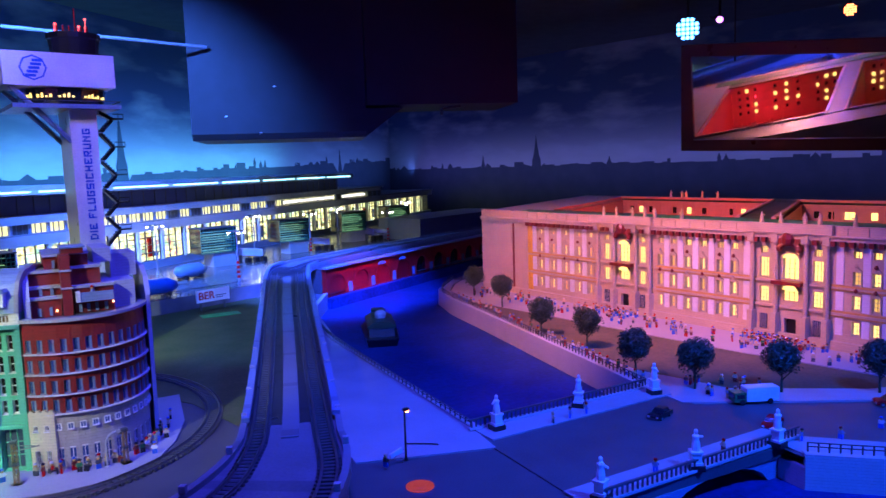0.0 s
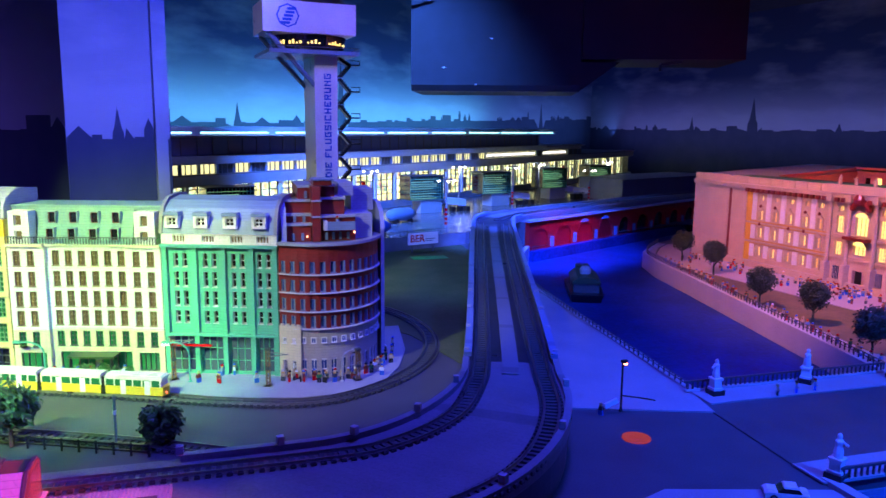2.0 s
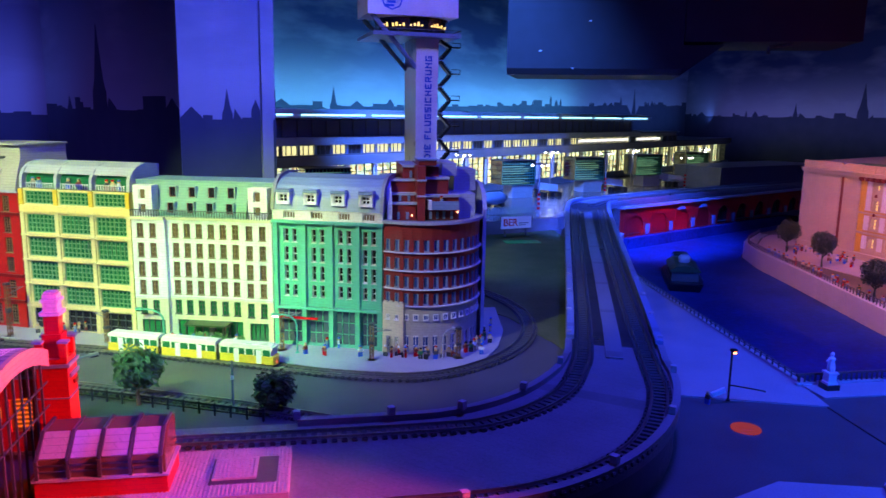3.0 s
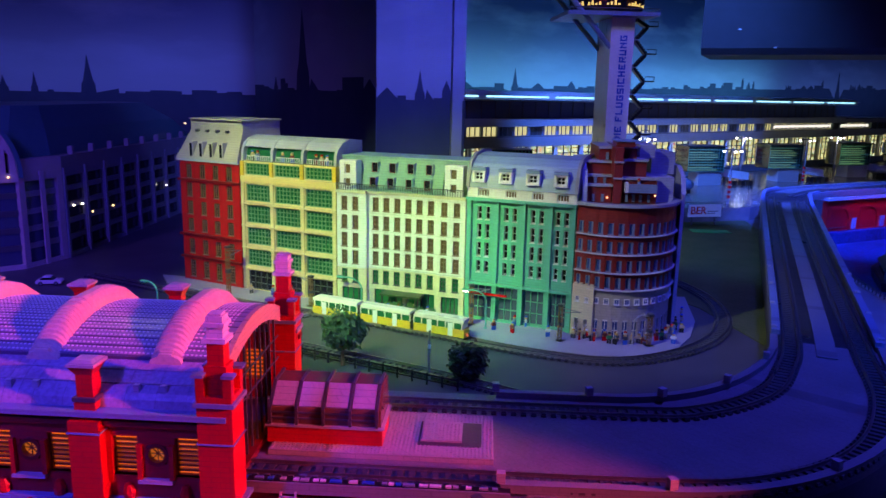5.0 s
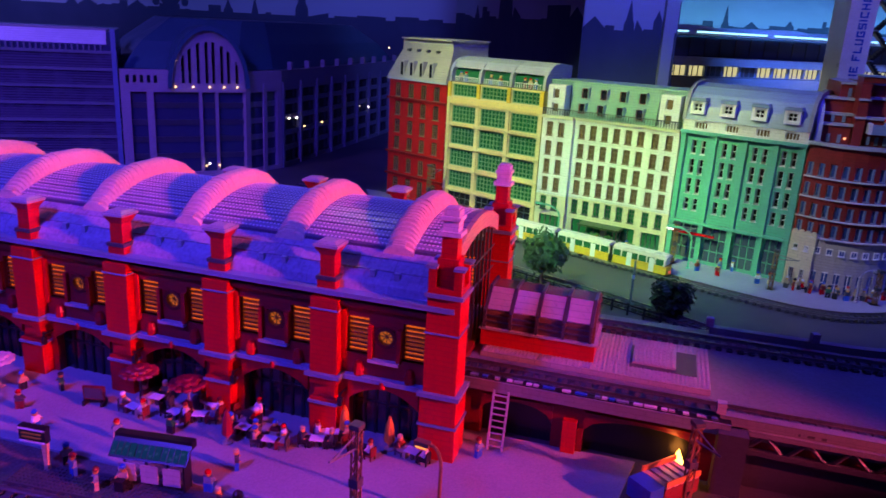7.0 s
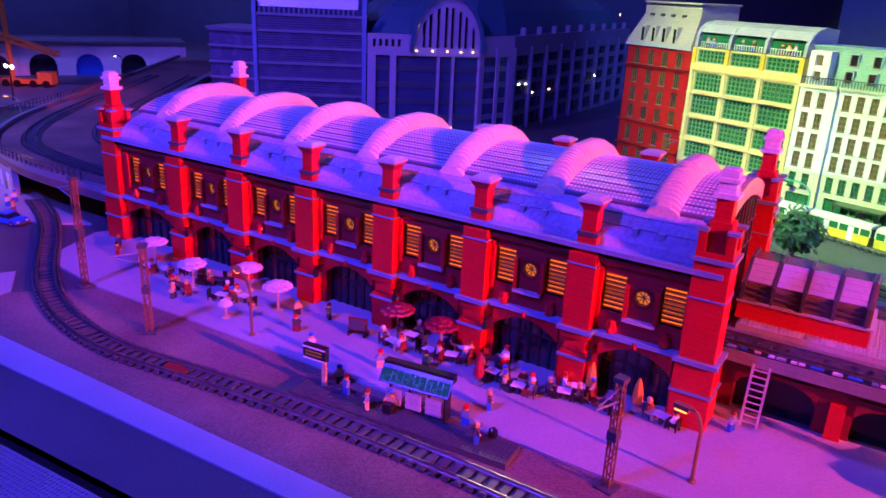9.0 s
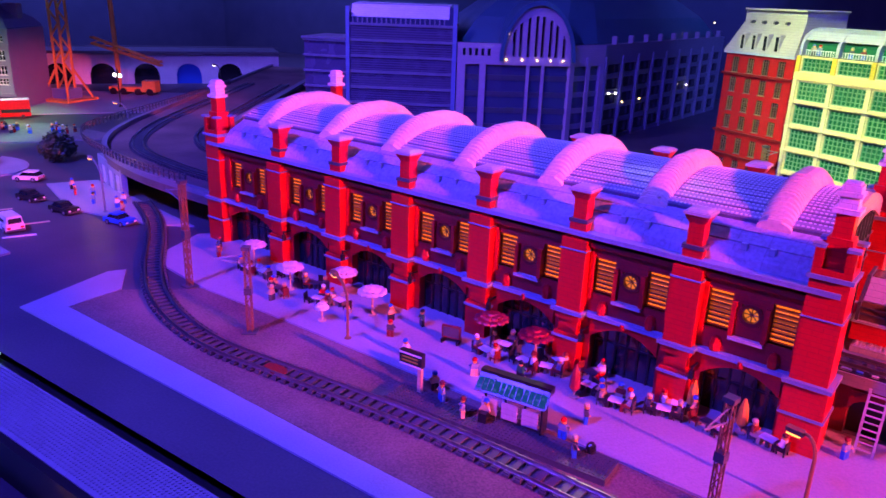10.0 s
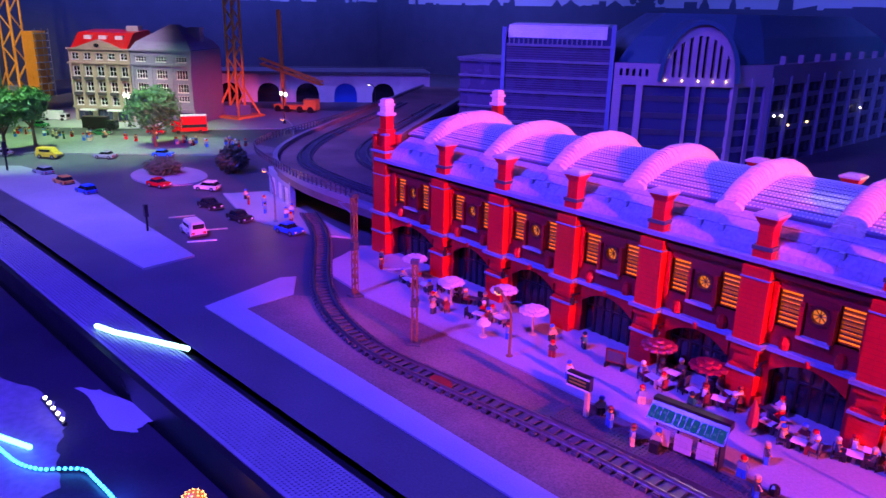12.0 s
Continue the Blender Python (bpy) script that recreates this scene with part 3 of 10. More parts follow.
# ---- railway station ----
ST = thing("railway_station", "long red brick railway station hall with a vaulted grey glass roof", "train station", pose(-2.43, 1.13, 0))
STBRICK = plastic("station_brick_plastic", (0.36, 0.010, 0.016))
ROSE = glow("rose_window_light", (1.0, 0.22, 0.03), 0.75)
SL, SD = 1.63, 0.48          # length and depth of the hall
PIL = [0.277 + 0.226 * k for k in range(6)]
BAYS = list(zip([0.0] + PIL, PIL + [SL]))
for side in (0, 1):
    holes, arches, wins = [], [], []
    for a, b in BAYS:
        c = (a + b) / 2
        arches.append((a + 0.042, 0.0, b - 0.042, 0.112))
        for s in (-1, 1):
            wins.append((c + s * 0.055 - 0.022, 0.178, c + s * 0.055 + 0.022, 0.25))
        holes.append((c - 0.017, 0.2, c + 0.017, 0.234))
    bm = bmesh.new()
    facade(bm, SL, 0.0, 0.292, 0.03, holes + arches + wins)
    wall = part("front_wall" if side == 0 else "rear_wall", bm, STBRICK, ST, "dark red brick wall", pose(0, 0, 0) if side == 0 else pose(SL, SD, 0, 0, 0, 180))
    for a, b in BAYS:
        c, hw = (a + b) / 2, (b - a) / 2 - 0.042
        # segment arch in the head of each opening
        bm = bmesh.new()
        arch_piece(bm, c, hw, 0.085, 0.03, 0.128, -0.006, 0.012)
        part("arch", bm, RED, wall, "red brick segment arch")
        door = bmesh.new()
        xs = [c - hw + 2 * hw * i / 6 for i in range(7)]
        facade(door, 2 * hw, 0.0, 0.112, 0.007, [(p + 0.0025, z0, q - 0.0025, z1) for p, q in zip(xs, xs[1:]) for z0, z1 in ((0.004, 0.07), (0.074, 0.109))], 0, c - hw, 0.020)
        d = part("shop_front", door, BLACK, wall, "dark glazed shop front under an arch")
        part("pane", B((c - hw, 0.023, 0, c + hw, 0.025, 0.112)), PANE, d)
        # rose window between two lit windows
        bm = bmesh.new()
        hoop(bm, c, 0.217, 0.014, 0.021, -0.002, 0.008)
        w = part("rose_window", bm, DRED, wall, "round amber lit rose window")
        for k in range(4):
            an = k * math.pi / 4
            sp = bmesh.new()
            rod(sp, (c - 0.015 * math.cos(an), 0.006, 0.217 - 0.015 * math.sin(an)), (c + 0.015 * math.cos(an), 0.006, 0.217 + 0.015 * math.sin(an)), 0.0010, 5)
            part("spoke", sp, DRED, w)
        part("pane", B((c - 0.016, 0.009, 0.201, c + 0.016, 0.011, 0.233)), ROSE, w)
        part("window_sill", B((c - 0.03, -0.012, 0.168, c + 0.03, 0.0, 0.174)), LGREY, wall)
        for s in (-1, 1):
            part("small_pier", B((c + s * 0.028 - 0.004, -0.008, 0.174, c + s * 0.028 + 0.004, 0.0, 0.238)), RED, wall)
            part("small_pier", B((c + s * 0.08 - 0.004, -0.006, 0.165, c + s * 0.08 + 0.004, 0.0, 0.262)), RED, wall)
            bm = bmesh.new()
            lathe(bm, c + s * 0.05, -0.004, [(0.009, 0.1375), (0.011, 0.15), (0.007, 0.163), (0.001, 0.166)], 8)
            part("boss", bm, RED, wall, "round red brick boss")
        bm = bmesh.new()
        lathe(bm, c, -0.010, [(0.006, 0.121), (0.006, 0.133)], 8)
        part("keystone", bm, RED, wall)
    windows(wall, wins, 1, 8, DRED, AMBER, 0.006, 0.0024, True, "tall lattice window with amber light")
for y0, y1, z0, z1, nm, mat, lab in ((-0.014, 0.0, 0.128, 0.137, "string_course", SANDBLUE, "grey ledge between the storeys"), (-0.012, 0.01, 0.272, 0.282, "brick_cornice", DRED, ""), (-0.024, 0.03, 0.292, 0.301, "cornice", SANDBLUE, "pale cornice ledge")):
    part(nm, B((-0.02, y0, z0, SL + 0.02, y1, z1)), mat, ST, lab)
    part(nm, B((-0.02, SD - y1, z0, SL + 0.02, SD - y0, z1)), mat, ST, lab)
# end walls
for x0 in (0.0, SL - 0.03):
    part("end_wall", B((x0, 0.03, 0, x0 + 0.03, SD - 0.03, 0.135)), DRED, ST)
part("platform_floor", B((0.03, 0.03, 0.118, SL - 0.03, SD - 0.03, 0.128)), DGREY, ST)


def pilaster(x, y, sgn):
    bm = bmesh.new()
    yc = y - sgn * 0.012
    stack(bm, x, yc, [(0.027, 0.014, 0), (0.027, 0.014, 0.085), (0.021, 0.008, 0.0852), (0.021, 0.008, 0.115), (0.027, 0.016, 0.1152), (0.027, 0.016, 0.133), (0.027, 0.014, 0.1332), (0.027, 0.014, 0.285)])
    p = part("pilaster", bm, RED, ST, "red brick wall pillar")
    for hx, dep, z0, z1 in ((0.035, 0.034, 0.130, 0.1375), (0.029, 0.028, 0.262, 0.2650), (0.030, 0.030, 0.074, 0.079)):
        part("ledge", B((x - hx, min(y, y - sgn * dep), z0, x + hx, max(y, y - sgn * dep), z1)), SANDBLUE, p)
    if sgn > 0:
        lt = part("wall_lantern", B((x + 0.031, y - 0.030, 0.078, x + 0.039, y - 0.022, 0.094), (x + 0.033, y - 0.028, 0.094, x + 0.037, y - 0.024, 0.104)), BLACK, p, "small black wall lantern")
        part("lantern_arm", B((x + 0.0335, y - 0.0215, 0.099, x + 0.0365, y, 0.102)), BLACK, lt)
    return p


def chimney(x, y):
    bm = bmesh.new()
    stack(bm, x, y, [(0.018, 0.018, 0.286), (0.018, 0.018, 0.318), (0.014, 0.014, 0.3182), (0.014, 0.014, 0.362), (0.016, 0.016, 0.366), (0.021, 0.021, 0.375), (0.021, 0.021, 0.378)])
    c = part("chimney_pillar", bm, RED, ST, "red brick roof pillar with flared head")
    part("band", B((x - 0.020, y - 0.020, 0.316, x + 0.020, y + 0.020, 0.323)), DGREY, c)
    bm = bmesh.new()
    skin(bm, [ring(bm, [(x + i * e, y + j * e, z) for i, j in ((-1, -1), (1, -1), (1, 1), (-1, 1))]) for e, z in ((0.024, 0.378), (0.024, 0.383), (0.014, 0.388), (0.008, 0.388))])
    part("cap", bm, LGREY, c, "pale grey cap stone")


for x in PIL:
    for y, s in ((0.0, 1), (SD, -1)):
        xr = x if s > 0 else x - 0.049
        pilaster(xr, y, s)
        chimney(xr, y + s * 0.002 + (0.0 if s > 0 else 0.012))


def corner_tower(x, y, sx, sy):
    """Stepped corner tower; sx, sy: the way out of the building."""
    bm = bmesh.new()
    stack(bm, x, y, [(0.034, 0.034, 0), (0.034, 0.034, 0.134), (0.030, 0.030, 0.1342), (0.030, 0.030, 0.335), (0.019, 0.019, 0.3352), (0.019, 0.019, 0.385), (0.014, 0.014, 0.3852), (0.014, 0.014, 0.425)])
    t = part("corner_tower", bm, RED, ST, "stepped red brick corner tower")
    for i in (-1, 1):
        for j in (-1, 1):
            part("corner_post", B((x + i * 0.023 - 0.007, y + j * 0.023 - 0.007, 0.335, x + i * 0.023 + 0.007, y + j * 0.023 + 0.007, 0.37)), RED, t)
            part("post_cap", B((x + i * 0.025 - 0.010, y + j * 0.025 - 0.010, 0.37, x + i * 0.025 + 0.010, y + j * 0.025 + 0.010, 0.375)), SANDBLUE, t)
    for e, z0, z1 in ((0.039, 0.130, 0.1375), (0.035, 0.318, 0.325), (0.0325, 0.25, 0.2525), (0.037, 0.072, 0.077)):
        part("ledge", B((x - e, y - e, z0, x + e, y + e, z1)), SANDBLUE, t)
    bm = bmesh.new()
    stack(bm, x, y, [(0.020, 0.020, 0.425), (0.020, 0.020, 0.433), (0.014, 0.014, 0.4332), (0.014, 0.014, 0.452), (0.018, 0.018, 0.4522), (0.018, 0.018, 0.459), (0.014, 0.014, 0.4592), (0.014, 0.014, 0.470), (0.011, 0.011, 0.4702), (0.011, 0.011, 0.474)])
    part("lantern", bm, WHITE, t, "white stone lantern top")


for x, sx in ((0.0, -1), (SL, 1)):
    for y, sy in ((0.01, -1), (SD - 0.01, 1)):
        corner_tower(x if sy < 0 or sx < 0 else x - 0.014, y, sx, sy)

# roof: milky skirts, vaulted plates, stepped ribs
Y0, Y1, ZS, ZC = 0.075, SD - 0.075, 0.364, 0.403


def vault_z(y, lift=0.0):
    u = (y - (Y0 + Y1) / 2) / ((Y1 - Y0) / 2)
    return ZS + (ZC - ZS) * (1 - u * u) + lift


def arc_band(bm, x0, x1, lift0, lift1, n=20, ya=Y0, yb=Y1):
    top = [(ya + (yb - ya) * i / n) for i in range(n + 1)]
    skin(bm, [ring(bm, [(x, y, vault_z(y, lift1)) for y in top] + [(x, y, vault_z(y, lift0)) for y in reversed(top)]) for x in (x0, x1)])


bm = bmesh.new()
arc_band(bm, 0.02, SL - 0.01, -0.012, 0.0, 36)
ROOFGREY = plastic("vault_grey_plastic", (0.27, 0.27, 0.31), 0.3, False)
VAULTDARK = plastic("vault_joint_plastic", (0.12, 0.12, 0.15), 0.4, False)
roof = part("vault_roof", bm, VAULTDARK, ST, "vaulted roof of pale grey plates")
for k in range(15):     # stepped plate courses across the vault
    y = Y0 + (Y1 - Y0) * (k + 0.5) / 15
    s = (vault_z(y + 0.001) - vault_z(y - 0.001)) / 0.002
    an = math.degrees(math.atan(s))
    part("roof_plate", B((0.02, -0.0094, 0, SL - 0.01, 0.0094, 0.0036)), ROOFGREY, roof, "", pose(0, y, vault_z(y) - 0.0004, an, 0, 0))
spots = []
for k in range(30):
    y = Y0 + (Y1 - Y0) * (k + 0.5) / 30
    spots += [(0.028 + 0.008 * i, y, vault_z(y) + 0.0018) for i in range(int((SL - 0.05) / 0.008))]
studs("roof_studs", spots, WHITE_S, "", roof, 0.0027, 0.0024, 6)
RIBM = plastic("pale_rib_plastic", (0.72, 0.62, 0.42), 0.5, False, 0.22, 0.0, 0.8)
RIBS = [(a + b) / 2 - 0.006 for a, b in BAYS]
RIBX = [(0.029, -0.006), (0.029, 0.35), (0.024, 0.66), (0.016, 0.90), (0.008, 1.0)]      # half width, share of the height
for c in RIBS:
    bm = bmesh.new()
    n = 40
    rings = []
    for i in range(n):
        u = abs(2 * (i + 0.5) / n - 1)
        ya, yb = [Y0 - 0.008 + (Y1 - Y0 + 0.016) * k / n for k in (i, i + 1)]
        ym = (ya + yb) / 2
        zt = math.floor((vault_z(ym, 0.008 + 0.027 * (1 - u ** 4))) / 0.0032) * 0.0032
        for yy in (ya + 1e-5, yb - 1e-5):
            zl = vault_z(yy) - 0.006
            half = [(w2, zl + (zt - zl) * max(f, 0.0)) for w2, f in RIBX]
            rings.append(ring(bm, [(c - w2, yy, z) for w2, z in half] + [(c + w2, yy, z) for w2, z in reversed(half)]))
    skin(bm, rings)
    rib = part("roof_rib", bm, RIBM, ST, "white stepped brick rib arching over the roof")
    for k in range(5):
        yk = Y0 - 0.004 + 0.0062 * k
        part("rib_foot_step", B((c - 0.012, yk - 0.0045, vault_z(yk) + 0.008, c + 0.012, yk, vault_z(yk) + 0.0125)), RIBM, rib)
for y0, y1, s in ((0.0, Y0, 1), (SD, Y1, -1)):
    bm = bmesh.new()
    prof = [(y0 + (y1 - y0) * t, 0.301 + (ZS - 0.306) * (t ** 0.52)) for t in (0, 0.06, 0.16, 0.35, 0.6, 1.0)]
    profx(bm, prof + [(y, z - 0.004) for y, z in reversed(prof)], 0.03, SL - 0.03)
    sk = part("roof_skirt", bm, ROOFGLASS, ST, "milky translucent lower roof panels")
    for i in range(58):
        bm = bmesh.new()
        x = 0.045 + 0.0268 * i
        profx(bm, [(y, z + 0.0008) for y, z in prof] + [(y, z - 0.001) for y, z in reversed(prof)], x, x + 0.0012)
        part("glazing_bar", bm, ROOFGLASS, sk)
    for tt in (0.35, 0.7):
        yb, zb = y0 + (y1 - y0) * tt, 0.301 + (ZS - 0.306) * (tt ** 0.52)
        part("cross_bar", B((0.04, yb - 0.001, zb - 0.001, SL - 0.04, yb + 0.001, zb + 0.0014)), ROOFGLASS, sk)
    for a, b in BAYS:
        for dx in (-0.035, 0.012):
            yy = y0 + s * 0.016
            part("roof_vent", B(((a + b) / 2 + dx - 0.005, yy - 0.004, 0.312, (a + b) / 2 + dx + 0.005, yy + 0.004, 0.338)), LGREY, sk)
# arched glass gables
for x in (0.02, SL - 0.016):
    bm = bmesh.new()
    arc_band(bm, x, x + 0.01, -0.03, 0.004, 16)
    g = part("gable_arch", bm, TAN, ST, "tan arch ring closing the roof end")
    for i in range(1, 10):
        y = Y0 + (Y1 - Y0) * i / 10
        part("gable_bar", B((x + 0.002, y - 0.002, 0.135, x + 0.006, y + 0.002, vault_z(y, -0.03))), DGREY, g)
    for z in (0.25, 0.3):
        part("gable_rail", B((x + 0.0025, Y0, z, x + 0.0055, Y1, z + 0.003)), DGREY, g)

# ---- viaduct and its railway tracks ----
VIA = [(-0.80, 1.45, 0.12), (-0.2, 1.45, 0.12), (0.1, 1.47, 0.12), (0.33, 1.59, 0.122), (0.51, 1.80, 0.126), (0.63, 2.08, 0.130), (0.86, 2.75, 0.145), (1.25, 3.92, 0.175), (1.58, 4.88, 0.20), (1.74, 5.18, 0.207), (2.05, 5.43, 0.21), (3.0, 5.98, 0.21), (4.6, 6.75, 0.21)]
WID = [(0.235, 0.235), (0.235, 0.235), (0.235, 0.24), (0.16, 0.24), (0.15, 0.19), (0.15, 0.15)]


def via_line(step=0.03):
    return smooth_line(VIA, step)


def via_width(p):
    if p.x < 0.1 and p.y < 1.6:
        return 0.235, 0.215
    if p.y < 2.1:
        t = min(1, max(0, (p.y - 1.47) / 0.55))
        return 0.235 - 0.085 * t, 0.215 - 0.06 * t
    return 0.15, 0.155


def band(bm, line, f_left, f_right, z0, z1, mi=0):
    rings = []
    for i, p in enumerate(line):
        d = (line[min(i + 1, len(line) - 1)] - line[max(i - 1, 0)]).normalized()
        n = Vector((-d.y, d.x, 0)).normalized()
        wl, wr = via_width(p)
        a, b = p + n * (f_left(wl, wr)), p + n * (f_right(wl, wr))
        rings.append(ring(bm, [(a.x, a.y, p.z + z0), (b.x, b.y, p.z + z0), (b.x, b.y, p.z + z1), (a.x, a.y, p.z + z1)]))
    skin(bm, rings, mi)


VD = thing("railway_viaduct", "grey railway viaduct of studded plates curving past the houses", "viaduct")
L = via_line()
bm = bmesh.new()
band(bm, L, lambda a, b: a, lambda a, b: -b, -0.022, 0.0)
part("deck", bm, plastic("deck_grey_plastic", (0.20, 0.205, 0.215), 0.34, True, 0.3), VD, "grey plate deck")
bm = bmesh.new()
band(bm, [p for p in L if p.y > 2.12 and p.x < 1.75], lambda a, b: a - 0.03, lambda a, b: -b + 0.03, 0.0, 0.0012)
part("climb_deck", bm, plastic("climb_dark_plastic", (0.035, 0.037, 0.042), 0.3, True, 0.3), VD, "dark plates of the climbing stretch")
for nm, fl, fr in (("parapet", lambda a, b: a, lambda a, b: a - 0.02), ("parapet", lambda a, b: -b + 0.02, lambda a, b: -b)):
    bm = bmesh.new()
    Lp = [p for p in L if p.x > -0.33 or p.y > 1.7]
    band(bm, Lp, fl, fr, 0.0, 0.016)
    pp = part(nm, bm, MGREY, VD, "low grey parapet")
    posts = Lp[::9]
    for i, p in enumerate(posts[:-1]):
        if p.y > 3.0:
            break
        d = (posts[i + 1] - p).normalized()
        n = Vector((-d.y, d.x, 0))
        q = p + n * ((fl(*via_width(p)) + fr(*via_width(p))) / 2)
        part("parapet_post", B((-0.008, -0.008, 0.016, 0.008, 0.008, 0.036)), LGREY, pp, "", pose(q.x, q.y, p.z, 0, 0, math.degrees(math.atan2(d.y, d.x))))
# side walls of the curved stretch
Lc = [p for p in L if p.x > -0.30 and p.y < 5.0]
for fl, fr in ((lambda a, b: a - 0.01, lambda a, b: a - 0.03), (lambda a, b: -b + 0.03, lambda a, b: -b + 0.01)):
    bm = bmesh.new()
    rings = []
    for i, p in enumerate(Lc):
        d = (Lc[min(i + 1, len(Lc) - 1)] - Lc[max(i - 1, 0)]).normalized()
        n = Vector((-d.y, d.x, 0)).normalized()
        a, b = p + n * fl(*via_width(p)), p + n * fr(*via_width(p))
        rings.append(ring(bm, [(a.x, a.y, 0), (b.x, b.y, 0), (b.x, b.y, p.z - 0.02), (a.x, a.y, p.z - 0.02)]))
    skin(bm, rings)
    part("side_wall", bm, DGREY, VD, "dark grey brick side wall")
# tall light kerbs beside the straight climb
for off in (0.135, -0.140):
    bm = bmesh.new()
    Lk = [p for p in L if 2.12 < p.y and p.x < 1.8]
    ribbon(Lk, off + 0.012, off - 0.012, 0.016, 0.03, bm)
    part("guard_wall", bm, SANDBLUE, VD, "grey blue guard wall")

bm = bmesh.new()
ribbon([p for p in L if 2.0 < p.y < 4.8], 0.026, -0.026, 0.0012, 0.005, bm)
part("walkway", bm, MGREY, VD, "mid grey plates between the tracks")

track("outer_track", [(-2.6, 1.27, 0.121), (-0.8, 1.27, 0.121), (-0.1, 1.27, 0.121), (0.18, 1.30, 0.121), (0.42, 1.44, 0.122), (0.60, 1.70, 0.126), (0.72, 2.05, 0.131), (0.93, 2.7, 0.146), (1.32, 3.88, 0.176), (1.66, 4.84, 0.201)], "grey toy railway track on the viaduct", 300)
track("inner_track", [(-2.6, 1.60, 0.121), (-0.8, 1.60, 0.121), (-0.05, 1.60, 0.121), (0.16, 1.63, 0.121), (0.35, 1.76, 0.122), (0.47, 1.95, 0.126), (0.56, 2.16, 0.132), (0.78, 2.80, 0.147), (1.17, 3.96, 0.177), (1.50, 4.92, 0.201)], "grey toy railway track on the viaduct", 300)
track("far_track", [(1.66, 5.0, 0.208), (1.90, 5.27, 0.211), (2.15, 5.42, 0.211), (3.0, 5.92, 0.211), (4.6, 6.70, 0.211)], "toy railway track on the red arched viaduct", 300)

# arched viaduct wall under the station end of the deck, facing the pavement
VW = thing("viaduct_wall", "dark red brick viaduct wall with dark arches", "viaduct wall", pose(-0.80, 1.235, 0))
holes = [(0.05, 0.0, 0.19, 0.085), (0.25, 0.0, 0.46, 0.085)]
bm = bmesh.new()
facade(bm, 0.50, 0, 0.10, 0.03, holes)
part("arch_wall", bm, DRED, VW)
for h in holes:
    c, hw = (h[0] + h[2]) / 2, (h[2] - h[0]) / 2
    bm = bmesh.new()
    arch_piece(bm, c, hw, 0.055, 0.03, 0.092, -0.004, 0.010, 0.5)
    part("arch", bm, DRED, VW)
    part("shutter", B((h[0], 0.026, 0, h[2], 0.03, 0.086)), BLACK, VW)
part("pier", B((0.212, -0.014, 0, 0.238, 0.0, 0.072)), RED, VW, "bright red brick pier")
part("girder", B((-0.0, -0.02, 0.106, 0.50, 0.0, 0.128)), MGREY, VW, "grey girder along the deck edge")
part("edge_channel", B((0.0, -0.016, 0.128, 0.50, -0.002, 0.1295)), BLACK, VW, "black channel along the deck edge")
rt = random.Random(21)
tx = 0.004
while tx < 0.48:
    tl = rt.choice((0.010, 0.016, 0.022))
    part("edge_tile", B((tx, -0.014, 0.1297, tx + tl, -0.006, 0.1325)), rt.choice((WHITE_S, WHITE_S, SANDBLUE, BLUE, LGREY)), VW, "small loose looking tile on the edge")
    tx += tl + rt.choice((0.003, 0.008, 0.014))
BR = thing("girder_bridge", "dark lattice girder bridge carrying the railway over the street", "railway bridge", pose(-0.30, 1.228, 0))
part("lower_chord", B((0, 0, 0.072, 0.62, 0.012, 0.082)), DGREY, BR)
part("upper_chord", B((0, 0, 0.108, 0.62, 0.012, 0.118)), MGREY, BR)
for i in range(9):
    x = 0.03 + i * 0.069
    bm = bmesh.new()
    rod(bm, (x, 0.006, 0.08), (x + 0.03, 0.006, 0.11), 0.004)
    rod(bm, (x + 0.06, 0.006, 0.08), (x + 0.03, 0.006, 0.11), 0.004)
    part("brace", bm, DGREY, BR)
    part("web_plate", B((x + 0.012, 0.012, 0.082, x + 0.05, 0.016, 0.108)), DRED, BR)
part("abutment", B((-0.02, -0.03, 0, 0.03, 0.04, 0.118)), DGREY, BR, "dark grey brick bridge pier")

# platform island with its glazed shed
PL = thing("station_platform", "light grey studded plate platform between the tracks", "platform", pose(-0.78, 1.335, 0.12))
part("platform_plate", B((0, 0, 0, 0.45, 0.20, 0.012)), LGREY, PL)
studs("platform_studs", [(0.006 + 0.008 * i, 0.005 + 0.008 * j, 0.012) for i in range(56) for j in range(25)], LGREY, "", PL)
part("stair_well", B((0.295, 0.045, 0.012, 0.425, 0.155, 0.0138)), DGREY, PL, "dark frame round the stairwell")
part("stair_cover", B((0.30, 0.06, 0.0138, 0.385, 0.15, 0.018)), LGREY, PL, "pale covered stairwell plate")
studs("cover_studs", [(0.306 + 0.008 * i, 0.065 + 0.008 * j, 0.018) for i in range(10) for j in range(10)], LGREY, "", PL)
SH = thing("platform_shed", "red brick platform shed with a grey glazed sloping roof", "shed", pose(-0.79, 1.365, 0.132))
part("base_wall", B((0, 0, 0, 0.235, 0.115, 0.036)), RED, SH)
part("coping", B((-0.003, -0.004, 0.036, 0.239, 0.119, 0.040)), LGREY, SH)
bm = bmesh.new()
profx(bm, [(0.004, 0.040), (0.004, 0.075), (0.05, 0.112), (0.111, 0.112), (0.111, 0.04)], 0.003, 0.232)
part("glazed_body", bm, PANE_BROWN, SH, "smoky glazed upper body")
